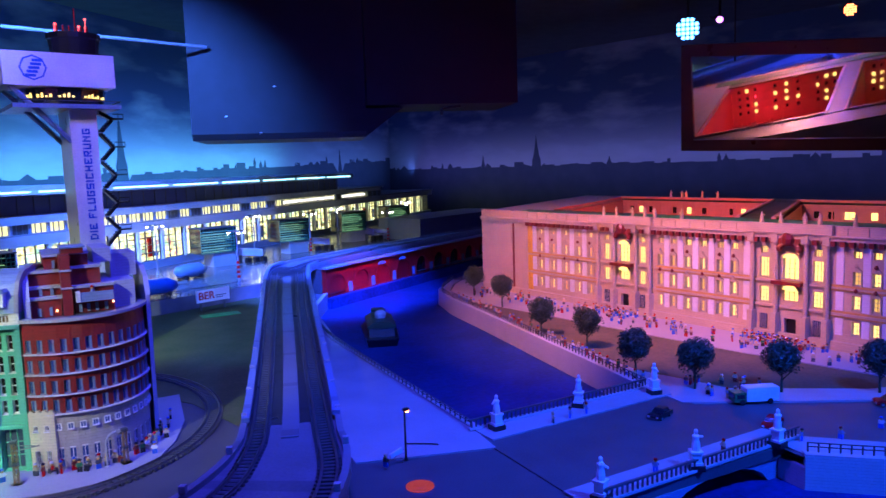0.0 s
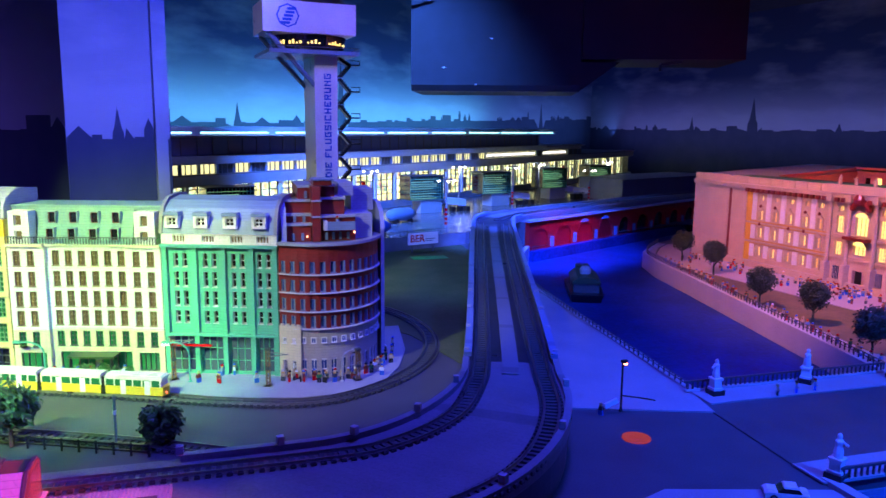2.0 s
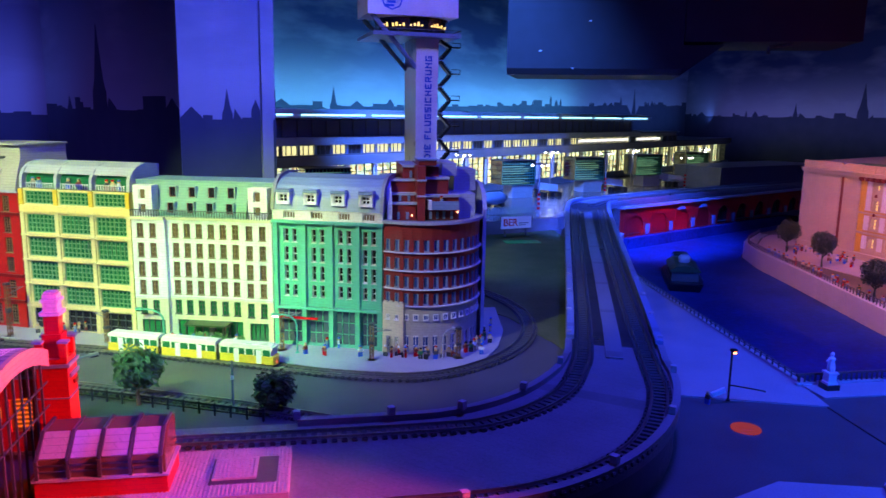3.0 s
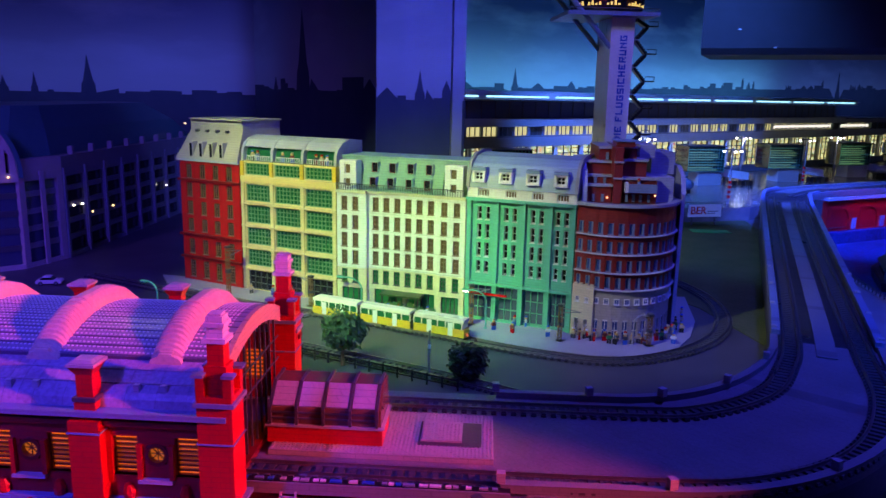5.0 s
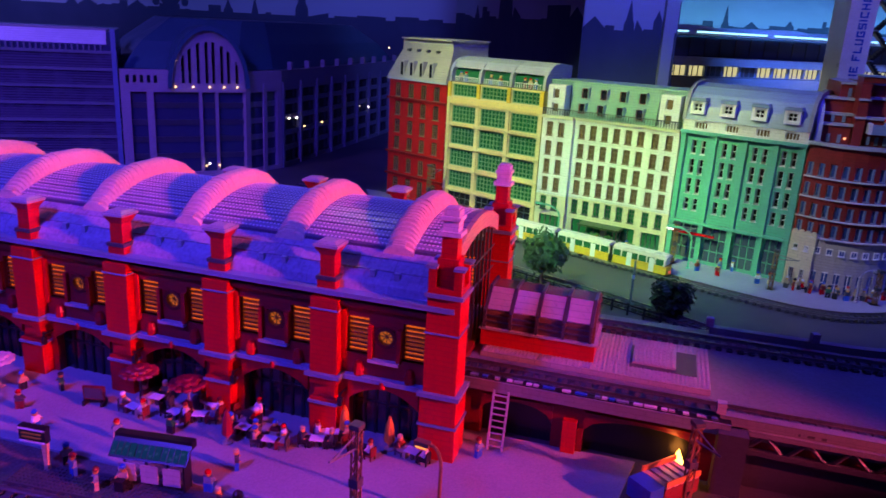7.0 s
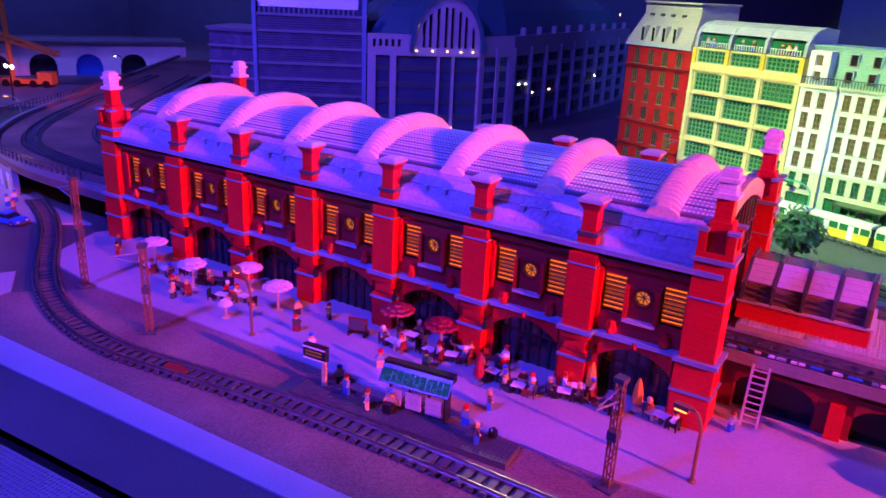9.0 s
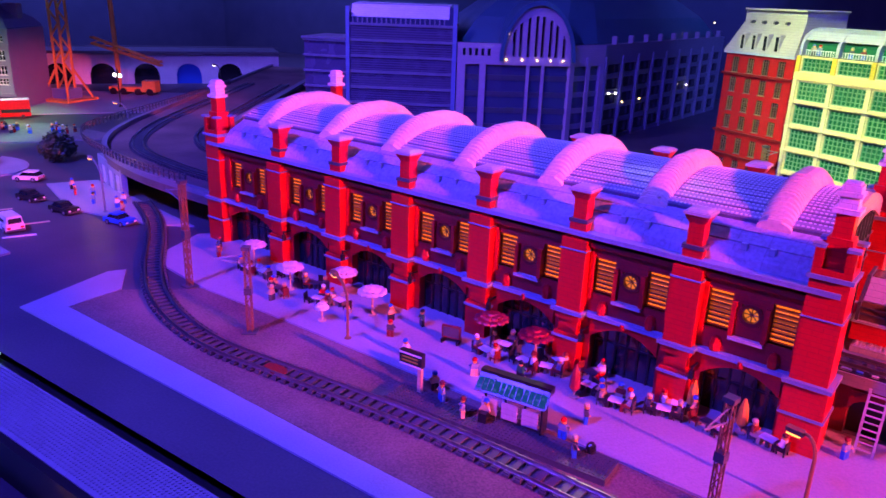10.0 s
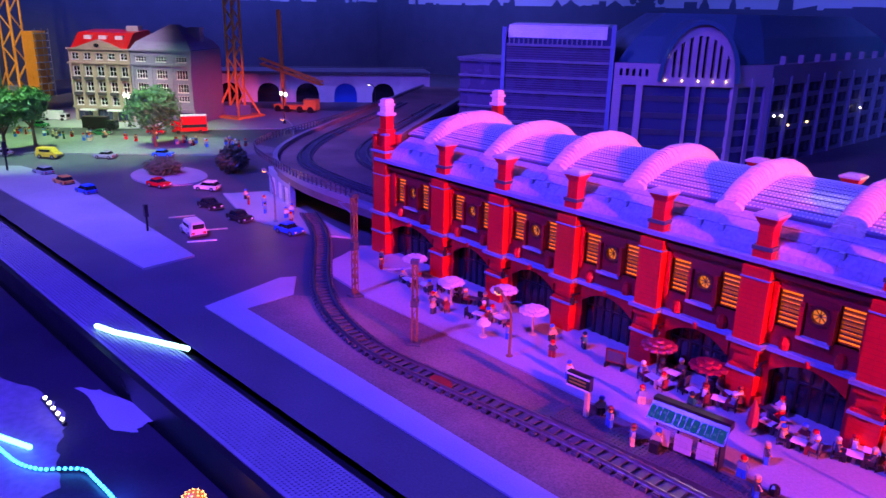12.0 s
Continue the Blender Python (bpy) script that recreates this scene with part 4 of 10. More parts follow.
for i in range(5):
    x = 0.003 + i * 0.0545
    bm = bmesh.new()
    profx(bm, [(-0.002, 0.040), (-0.002, 0.076), (0.048, 0.1165), (0.115, 0.1165), (0.115, 0.112), (0.05, 0.112), (0.004, 0.075), (0.004, 0.04)], x, x + 0.006)
    part("frame_rib", bm, DGREY, SH)
for i in range(4):
    x = 0.0105 + i * 0.0545
    bm = bmesh.new()
    profx(bm, [(0.006, 0.0765), (0.047, 0.1115), (0.047, 0.1145), (0.004, 0.0795)], x, x + 0.045)
    part("roof_panel", bm, LGREY, SH, "pale grey roof panel")
    for z in (0.052, 0.064):
        part("mullion", B((x - 0.0012, 0.0, z, x + 0.046, 0.004, z + 0.003)), DGREY, SH)


# ---- row of town houses ----
def house_pose(left, right):
    return pose(left[0], left[1], 0, 0, 0, math.degrees(math.atan2(right[1] - left[1], right[0] - left[0])))


ROW = [(-0.045, 2.54), (-0.428, 2.672), (-0.935, 2.81), (-1.37, 2.98), (-1.68, 3.12)]


def shell(h, w, z1, depth, mat):
    """Side and rear walls and a dark core behind the front."""
    part("side_wall", B((0, 0.012, 0, 0.012, depth, z1)), mat, h)
    part("side_wall", B((w - 0.012, 0.012, 0, w, depth, z1)), mat, h)
    part("rear_wall", B((0.012, depth - 0.012, 0, w - 0.012, depth, z1)), mat, h)
    part("inner_core", B((0.012, 0.05, 0, w - 0.012, 0.06, z1)), BLACK, h)


# teal house
w = 0.402
TH = thing("teal_town_house", "sand green town house with grey mansard roof and four dormers", "town house", house_pose(ROW[1], ROW[0]), "row of town houses")
pil = [0.0, 0.105, 0.205, 0.303, 0.385]
holes, shops, attic = [], [], []
for a, b in zip(pil, pil[1:]):
    c = (a + b + 0.017) / 2
    for z0, z1 in ((0.387, 0.435), (0.317, 0.370), (0.249, 0.302), (0.189, 0.232)):
        for s in (-1, 1):
            holes.append((c + s * 0.0155 - 0.008, z0, c + s * 0.0155 + 0.008, z1))
    shops.append((a + 0.02, 0.012, b - 0.003, 0.140))
    attic.append((c - 0.021, 0.472, c + 0.021, 0.497))
bm = bmesh.new()
facade(bm, w, 0.0, 0.458, 0.012, holes + shops, 0, 0.0, 0.012)
part("front_wall", bm, TEAL, TH, "sand green brick front")
windows(TH, holes, 1, 2, WHITE_S, PANE, 0.018, 0.0022, True, "narrow window with pale sill")
windows(TH, shops, 3, 3, TEAL, PANE_BLUE, 0.018, 0.003, False, "glazed shop front")
for a in pil:
    part("pilaster", B((a, 0.0, 0.0, a + 0.017, 0.012, 0.456)), TEAL, TH)
part("cornice", B((-0.003, -0.006, 0.456, w + 0.003, 0.02, 0.467)), TEAL, TH)
part("shop_ledge", B((0, -0.004, 0.144, w, 0.011, 0.153)), TEAL, TH)
part("shop_sign", B((0.02, -0.008, 0.108, 0.165, -0.002, 0.116)), CAR_RED, TH, "long red shop sign")
bm = bmesh.new()
facade(bm, w, 0.467, 0.503, 0.012, attic, 0, 0.0, 0.004)
part("attic_wall", bm, WHITE, TH, "white attic band")
windows(TH, attic, 4, 1, WHITE_S, PANE_BROWN, 0.010, 0.0025, False)
bm = bmesh.new()
mans = [(0.0, 0.503), (0.012, 0.55), (0.035, 0.588), (0.075, 0.612), (0.16, 0.622), (0.24, 0.615), (0.24, 0.503)]
profx(bm, mans, 0.004, w - 0.004)
part("mansard_roof", bm, SANDBLUE, TH, "grey blue mansard roof")
for x in (-0.004, w - 0.008):
    bm = bmesh.new()
    profx(bm, [(y - 0.006 if y < 0.2 else y + 0.004, z + (0.010 if z > 0.51 else 0)) for y, z in mans], x, x + 0.012)
    part("gable_wall", bm, MGREY, TH)
for i in range(4):
    x = 0.045 + 0.1 * i
    bm = bmesh.new()
    facade(bm, 0.048, 0.524, 0.568, 0.05, [(x - 0.015, 0.532, x + 0.015, 0.560)], 0, x - 0.024, -0.010)
    d = part("dormer", bm, WHITE_S, TH, "small pale dormer")
    bm = bmesh.new()
    skin(bm, [ring(bm, [(x - 0.029, y, 0.566), (x + 0.029, y, 0.566), (x + 0.024, y, 0.578), (x - 0.024, y, 0.578)]) for y in (-0.015, 0.06)])
    part("dormer_roof", bm, SANDBLUE, d)
    windows(d, [(x - 0.015, 0.532, x + 0.015, 0.560)], 2, 2, WHITE_S, PANE, -0.004, 0.003, False)
shell(TH, w, 0.503, 0.24, TEAL)

# white house
w = 0.520
WH = thing("white_town_house", "white six storey town house with pale green mansard roof", "town house", house_pose(ROW[2], ROW[1]), "row of town houses")
cols = (0.019, 0.066, 0.143, 0.187, 0.232, 0.277, 0.322, 0.368, 0.424, 0.473)
zrow = ((0.386, 0.438), (0.314, 0.366), (0.242, 0.296), (0.175, 0.227), (0.100, 0.152))
hl = [(x, z0, x + 0.025, z1) for x in cols[:2] for z0, z1 in zrow]
hm = [(x, z0, x + 0.025, z1) for x in cols[2:8] for z0, z1 in zrow]
hr = [(x, z0, x + 0.025, z1) for x in cols[8:] for z0, z1 in zrow]
sh = [(0.02, 0.01, 0.11, 0.078), (0.15, 0.01, 0.27, 0.078), (0.29, 0.01, 0.40, 0.078), (0.43, 0.01, 0.50, 0.078)]
for nm, x0, x1, y, hs, s2 in (("left_bay", 0.0, 0.125, 0.0, hl, sh[:1]), ("middle_front", 0.125, 0.410, 0.018, hm, sh[1:3]), ("right_bay", 0.410, w, 0.006, hr, sh[3:])):
    bm = bmesh.new()
    up, low = [h for h in hs if h[1] > 0.16], [h for h in hs if h[1] < 0.16]
    facade(bm, x1 - x0, 0.160, 0.455, 0.012, up, 0, x0, y)
    f = part(nm, bm, WHITE, WH, "white brick front")
    bm = bmesh.new()
    facade(bm, x1 - x0, 0.0, 0.160, 0.012, s2 + low, 0, x0, y)
    part("ground_storey", bm, CREAM, f)
    windows(f, up, 2, 3, WINBROWN, PANE_BROWN, y + 0.004, 0.0012, True, "brown window with glazing bars")
    windows(f, low, 2, 3, DGREY, PANE_GREEN, y + 0.004, 0.0012, True, "dark green window with glazing bars")
    windows(f, s2, 4, 1, DGREY, PANE_GREEN, y + 0.006, 0.002, False, "shop window")
    for z in (0.160, 0.235, 0.305, 0.376):
        part("ledge", B((x0, y - 0.003, z, x1, y + 0.001, z + 0.003)), WHITE, f)
    part("cornice", B((x0, y - 0.01, 0.452, x1, y + 0.012, 0.463)), CREAM, f)
part("bay_return", B((0.113, 0.012, 0, 0.125, 0.03, 0.455)), WHITE, WH)
RB = part("balcony_rail", B((0, -0.008, 0.486, w, -0.005, 0.489)), DGREY, WH, "dark balcony railing")
for i in range(53):
    part("baluster", B((i * 0.0098, -0.0075, 0.463, i * 0.0098 + 0.0025, -0.005, 0.486)), DGREY, RB)
bm = bmesh.new()
prof = [p for k in range(9) for p in ((0.012 + 0.0045 * k, 0.463 + 0.0135 * k), (0.012 + 0.0045 * k, 0.4629 + 0.0135 * (k + 1)))]
profx(bm, prof + [(0.2, 0.584), (0.2, 0.463)], 0.1, 0.425)
PGREEN = plastic("pale_green_roof_plastic", (0.26, 0.42, 0.36))
part("attic_block", B((0.0, 0.0525, 0.463, w, 0.22, 0.5845)), PGREEN, WH)
part("roof_slab", B((0.0, 0.045, 0.5848, w, 0.225, 0.592)), PGREEN, WH)
part("mansard_roof", bm, PGREEN, WH, "stepped pale green mansard")
for x in (0.012, 0.438):
    bm = bmesh.new()
    hs = [(x + 0.02, 0.475, x + 0.045, 0.508), (x + 0.02, 0.525, x + 0.045, 0.562)]
    facade(bm, 0.07, 0.463, 0.575, 0.05, hs, 0, x, 0.0)
    p = part("corner_block", bm, WHITE, WH, "white corner attic block")
    windows(p, hs, 1, 1, WHITE_S, PANE_BROWN, 0.006, 0.002, True)
for i in range(4):
    for z, y in ((0.475, 0.006), (0.53, 0.026)):
        x = 0.135 + 0.073 * i
        p = part("dormer", B((x - 0.003, y, z, x + 0.027, y + 0.03, z + 0.003), (x - 0.003, y, z + 0.040, x + 0.027, y + 0.03, z + 0.043), (x - 0.003, y, z + 0.003, x, y + 0.03, z + 0.040), (x + 0.024, y, z + 0.003, x + 0.027, y + 0.03, z + 0.040)), PGREEN, WH)
        windows(p, [(x, z + 0.003, x + 0.024, z + 0.040)], 1, 1, BROWN, PANE, y + 0.003, 0.002, False)
shell(WH, w, 0.463, 0.22, WHITE)

# yellow house with glazed bays
w = 0.462
YH = thing("yellow_town_house", "cream and yellow town house with large green glazed bays", "town house", house_pose(ROW[3], ROW[2]), "row of town houses")
YCREAM = plastic("pale_yellow_brick_plastic", (0.72, 0.59, 0.27))
bays = [(0.022, 0.142), (0.168, 0.290), (0.316, 0.440)]
holes = [(a, z0, b, z1) for a, b in bays for z0, z1 in ((0.110, 0.178), (0.200, 0.270), (0.291, 0.363), (0.382, 0.450))]
tops = [(a, 0.490, b, 0.537) for a, b in bays]
shops = [(a, 0.008, b, 0.088) for a, b in bays]
bm = bmesh.new()
facade(bm, w, 0.0, 0.545, 0.012, holes + tops + shops, 0, 0.0, 0.008)
part("front_wall", bm, YCREAM, YH, "cream brick front")
SAGE = plastic("sage_lattice_plastic", (0.16, 0.34, 0.16), 0.35, False)
AMBERY = plastic("soft_yellow_plastic", (0.72, 0.55, 0.20))
windows(YH, holes, 7, 4, SAGE, PANE_GREEN, 0.013, 0.0026, False, "wide green glazed bay window")
windows(YH, tops, 7, 3, SAGE, PANE_GREEN, 0.013, 0.0026, False, "green glazed attic window")
windows(YH, shops, 4, 3, DGREY, PANE, 0.013, 0.003, False, "shop window")
part("yellow_band", B((0, 0.0, 0.458, w, 0.008, 0.484)), AMBERY, YH, "bright yellow band")
for a in (0.0, 0.147, 0.295, 0.446):
    part("pilaster", B((a, 0.001, 0.0, a + 0.016, 0.008, 0.456)), YCREAM, YH)
    part("yellow_block", B((a, 0.0, 0.486, a + 0.016, 0.008, 0.545)), YELLOW, YH)
for z in (0.095, 0.184, 0.276, 0.369):
    part("ledge", B((0, -0.004, z, w, 0.0, z + 0.006)), YCREAM, YH)
bm = bmesh.new()
att = [(0.008, 0.548), (0.012, 0.59), (0.028, 0.618), (0.06, 0.638), (0.11, 0.648), (0.20, 0.640), (0.20, 0.548)]
profx(bm, [(0.03, 0.548), (0.034, 0.585), (0.045, 0.60), (0.19, 0.60), (0.19, 0.548)], 0.01, w - 0.01)
part("attic_glazing", bm, PANE_GREEN, YH, "dark green glass house attic")
bm = bmesh.new()
profx(bm, [(0.022, 0.603), (0.05, 0.632), (0.11, 0.648), (0.20, 0.640), (0.20, 0.60), (0.045, 0.60)], 0.0, w)
part("curved_roof", bm, LGREY, YH, "curved pale grey roof")
for x in (0.0, 0.147, 0.295, w - 0.014):
    bm = bmesh.new()
    profx(bm, att, x, x + 0.012)
    part("roof_rib", bm, LGREY, YH)
for i in range(3):
    a, b = bays[i]
    p = part("rail", B((a, 0.012, 0.566, b, 0.014, 0.568)), WHITE_S, YH)
    for k in range(12):
        xx = a + (b - a) * (k + 0.5) / 12
        part("baluster", B((xx - 0.0012, 0.0122, 0.548, xx + 0.0012, 0.0138, 0.566)), WHITE_S, p)
shell(YH, w, 0.545, 0.20, YCREAM)

# red house
w = 0.336
RH = thing("red_town_house", "bright red brick town house with a stepped pale tan mansard roof", "town house", house_pose(ROW[4], ROW[3]), "row of town houses")
holes = [(x, z0, x + 0.034, z1) for x in (0.035, 0.113, 0.187, 0.262) for z0, z1 in ((0.455, 0.515), (0.375, 0.435), (0.298, 0.356), (0.225, 0.280), (0.125, 0.190), (0.02, 0.095))]
bm = bmesh.new()
facade(bm, w, 0.0, 0.53, 0.012, holes)
DEEPRED = plastic("deep_red_brick_plastic", (0.46, 0.010, 0.012))
part("front_wall", bm, DEEPRED, RH, "bright red brick front")
windows(RH, holes, 3, 6, WINBROWN, PANE, 0.005, 0.0014, True, "dark lattice window")
for z in (0.105, 0.205, 0.443, 0.528):
    part("ledge", B((-0.008, -0.010, z, w + 0.002, 0.0, z + 0.010)), DRED if z < 0.5 else LGREY, RH)
SLATE = plastic("pale_tan_roof_plastic", (0.46, 0.42, 0.35), 0.4)
bm = bmesh.new()
steps = []
for k in range(17):
    e = 0.0045 * k if k < 12 else 0.054
    steps += [ring(bm, [(-0.008 + e * 0.7, -0.008 + e, z), (w - e * 0.3, -0.008 + e, z), (w - e * 0.3, 0.28, z), (-0.008 + e * 0.7, 0.28, z)]) for z in (0.538 + 0.0096 * k, 0.5379 + 0.0096 * (k + 1))]
skin(bm, steps)
part("mansard_roof", bm, SLATE, RH, "stepped pale tan mansard")
part("flat_roof", B((0.035, 0.03, 0.7012, w - 0.01, 0.285, 0.708)), SLATE, RH)
for i in range(4):
    x = 0.075 + 0.056 * i
    d = part("dormer", B((x - 0.009, -0.006, 0.545, x + 0.013, 0.05, 0.612)), SLATE, RH, "tall narrow dormer")
    part("dormer_window", B((x - 0.004, -0.008, 0.55, x + 0.008, -0.006, 0.604)), PANE, d)
    bm = bmesh.new()
    skin(bm, [ring(bm, [(x + 0.002 + 0.006 * math.cos(6.283 * k / 10), y, 0.655 + 0.006 * math.sin(6.283 * k / 10)) for k in range(10)]) for y in (0.028, 0.05)])
    part("round_window", bm, DGREY, d)
shell(RH, w, 0.538, 0.28, DEEPRED)

# rounded brown corner house
BH = thing("brown_corner_house", "rounded dark brown brick corner house with stepped top storeys", "corner house")
CURVE = smooth_line([(-0.043, 2.545), (0.03, 2.50), (0.11, 2.485), (0.20, 2.505), (0.275, 2.565), (0.32, 2.65), (0.335, 2.75)], 0.0352)


def off(line, d, zs):
    out = []
    for i, p in enumerate(line):
        t = (line[min(i + 1, len(line) - 1)] - line[max(i - 1, 0)]).normalized()
        out.append((p.x + t.y * d, p.y - t.x * d))
    return out


def wall_strip(bm, line, d0, d1, z0, z1, mi=0):
    a, b = off(line, d0, 0), off(line, d1, 0)
    skin(bm, [ring(bm, [(*p, z0), (*q, z0), (*q, z1), (*p, z1)]) for p, q in zip(a, b)], mi)


LEV = [(0.183, 0.243), (0.243, 0.308), (0.308, 0.372), (0.372, 0.470)]
bm = bmesh.new()
wall_strip(bm, CURVE, -0.03, -0.012, 0.165, 0.47)
part("inner_wall", bm, BLACK, BH)
segs = list(zip(CURVE, CURVE[1:]))
CBROWN = plastic("brown_corner_brick_plastic", (0.25, 0.026, 0.024), 0.36, True, 0.22)
PANE_SKY = glass("sky_blue_window_plastic", (0.05, 0.10, 0.30), 0.15)
pane_me = mesh_of(B((-0.0075, 0.006, 0.0, 0.0030, 0.009, 0.038)), "pane", PANE_SKY)
frame_me = mesh_of(B((-0.0095, -0.004, -0.003, 0.0105, 0.002, 0.0), (-0.0095, 0.003, 0.0, -0.0075, 0.008, 0.038), (0.0030, -0.001, 0.0, 0.0085, 0.008, 0.038), (-0.0075, 0.003, 0.0365, 0.0030, 0.008, 0.038)), "window", SANDBLUE)
tooth_me = mesh_of(B((-0.0030, -0.0095, -0.003, 0.0030, -0.0060, 0.0012)), "ledge_tooth", WHITE)
for z0, z1 in LEV:
    bm = bmesh.new()
    wz0, wz1 = z0 + 0.006, z0 + 0.044
    wall_strip(bm, CURVE, -0.012, 0.0, z0, wz0)
    wall_strip(bm, CURVE, -0.012, 0.0, wz1, z1)
    for a, b in segs:
        d = b - a
        m = pose((a.x + b.x) / 2, (a.y + b.y) / 2, 0, 0, 0, math.degrees(math.atan2(d.y, d.x)))
        hl = d.length / 2
        box(bm, -hl, 0, wz0, -0.0095, 0.012, wz1, 0, m)
        box(bm, 0.0085, 0, wz0, hl, 0.012, wz1, 0, m)
    st = part("storey", bm, CBROWN, BH, "dark brown brick storey")
    for a, b in segs:
        d = b - a
        m = pose((a.x + b.x) / 2, (a.y + b.y) / 2, wz0, 0, 0, math.degrees(math.atan2(d.y, d.x)))
        wob = part("window", frame_me, None, st, "", m)
        part("pane", pane_me, None, wob)
    bm = bmesh.new()
    wall_strip(bm, CURVE, -0.01, 0.006, z0 - 0.003, z0 + 0.001)
    lg = part("ledge", bm, WHITE, BH, "pale toothed ledge round the storey")
    for a, b in segs:
        d = b - a
        for k in range(4):
            p = a + d * ((k + 0.5) / 4)
            part("ledge_tooth", tooth_me, None, lg, "", pose(p.x, p.y, z0, 0, 0, math.degrees(math.atan2(d.y, d.x))))
bm = bmesh.new()
wall_strip(bm, CURVE, -0.015, 0.012, 0.470, 0.480)
part("cornice", bm, LGREY, BH, "pale grey roof edge")
LAVTAN = plastic("greyish_tan_brick_plastic", (0.44, 0.40, 0.36))
bm = bmesh.new()
wall_strip(bm, CURVE, -0.014, -0.002, 0.076, 0.180)
wall_strip(bm, CURVE, -0.014, -0.002, 0.0, 0.006)
gs = part("ground_storey", bm, LAVTAN, BH, "greyish tan ground storey")
gpane = mesh_of(B((-0.0085, 0.008, 0.006, 0.0088, 0.010, 0.076)), "ground_window", PANE_SKY)
gbars = mesh_of(B((-0.0012, 0.004, 0.006, 0.0006, 0.0079, 0.070), (-0.0085, 0.004, 0.036, -0.0013, 0.0079, 0.0378), (0.0007, 0.004, 0.036, 0.0088, 0.0079, 0.0378), (-0.0085, 0.004, 0.070, 0.0088, 0.0079, 0.076)), "window_bars", WHITE_S)
sframe = mesh_of(B((-0.0095, -0.006, -0.0035, 0.0095, 0.001, 0.0), (-0.0095, -0.003, 0.0, -0.0065, 0.001, 0.019), (0.0065, -0.003, 0.0, 0.0095, 0.001, 0.019), (-0.0065, -0.003, 0.016, 0.0065, 0.001, 0.019), (-0.0008, -0.003, 0.0, 0.0008, 0.001, 0.016)), "small_window", WHITE_S)
spane = mesh_of(B((-0.0063, -0.0015, 0.0, 0.0063, 0.001, 0.016)), "pane", PANE_SKY)
for i, (a, b) in enumerate(segs):
    d = b - a
    m = pose((a.x + b.x) / 2, (a.y + b.y) / 2, 0, 0, 0, math.degrees(math.atan2(d.y, d.x)))
    hl = d.length / 2
    part("ground_pier", B((-hl - 0.001, 0.002, 0.006, -0.0085, 0.014, 0.076)), LAVTAN, gs, "", m)
    part("ground_pier", B((0.0088, 0.002, 0.006, hl + 0.001, 0.014, 0.076)), LAVTAN, gs, "", m)
    gw = part("ground_window", gpane, None, BH, "tall shop window with white bars", m)
    part("window_bars", gbars, None, gw)
    sw = part("small_window", sframe, None, BH, "small white framed window", m @ pose(0, 0.0, 0.134))
    part("pane", spane, None, sw)
# cream block on the corner beside the green house
CW = house_pose((-0.047, 2.532), (0.024, 2.492))
bm = bmesh.new()
chs = [(0.013 + 0.034 * k, z0, 0.027 + 0.034 * k, z1) for k in range(2) for z0, z1 in ((0.004, 0.070), (0.132, 0.150))]
facade(bm, 0.080, 0.0, 0.192, 0.012, chs)
cb = part("corner_block", bm, CREAM, BH, "cream corner block two windows wide", CW)
windows(cb, [h for h in chs if h[1] < 0.1], 2, 3, WHITE_S, PANE, 0.004, 0.0022, True, "tall white barred window")
windows(cb, [h for h in chs if h[1] > 0.1], 2, 1, WHITE_S, PANE, 0.002, 0.0026, True, "small white framed window")
for k in range(4):
    part("merlon", B((0.004 + 0.020 * k, 0.0, 0.1921, 0.014 + 0.020 * k, 0.010, 0.197)), CREAM, cb)
inside = [(p[0], p[1]) for p in off(CURVE, -0.012, 0)] + [(0.33, 2.92), (0.02, 2.92)]
bm = bmesh.new()
prism(bm, inside, 0.462, 0.472)
part("terrace", bm, DGREY, BH)
PALEB = plastic("pale_blue_grey_brick", (0.40, 0.42, 0.50), 0.4)
bm = bmesh.new()
prism(bm, [(0.335, 2.655), (0.349, 2.662), (0.358, 2.80), (0.350, 2.95), (0.02, 3.0), (0.02, 2.94), (0.335, 2.90)], 0.0, 0.500)
skin(bm, [ring(bm, [(0.335 + 0.016 * k, y, z) for y, z in ((2.662, 0.5001), (2.69, 0.56), (2.76, 0.592), (2.92, 0.592), (2.94, 0.5001))]) for k in (0, 1)])
part("side_wall", bm, PALEB, BH, "pale blue grey side wall with rounded top")
part("stair_block", B((0.232, 2.640, 0.472, 0.300, 2.90, 0.560)), PALEB, BH, "pale blue grey stair block")
part("stair_block", B((0.242, 2.76, 0.5602, 0.325, 2.92, 0.640)), PALEB, BH, "pale blue grey stair block")
part("stair_block", B((0.185, 2.70, 0.6202, 0.240, 2.90, 0.668)), PALEB, BH, "pale blue grey stair block")
part("gable_wall", (lambda b: (profx(b, [(2.555, 0.470), (2.560, 0.53), (2.585, 0.585), (2.64, 0.612), (2.90, 0.612), (2.90, 0.470)], -0.030, -0.012), b)[1])(bmesh.new()), PALEB, BH, "curved pale gable wall")
slit_me = mesh_of(B((-0.0045, -0.003, 0.0, 0.0010, 0.001, 0.026), (0.0010, -0.006, 0.0, 0.0045, 0.001, 0.026)), "slit_window", SANDBLUE)
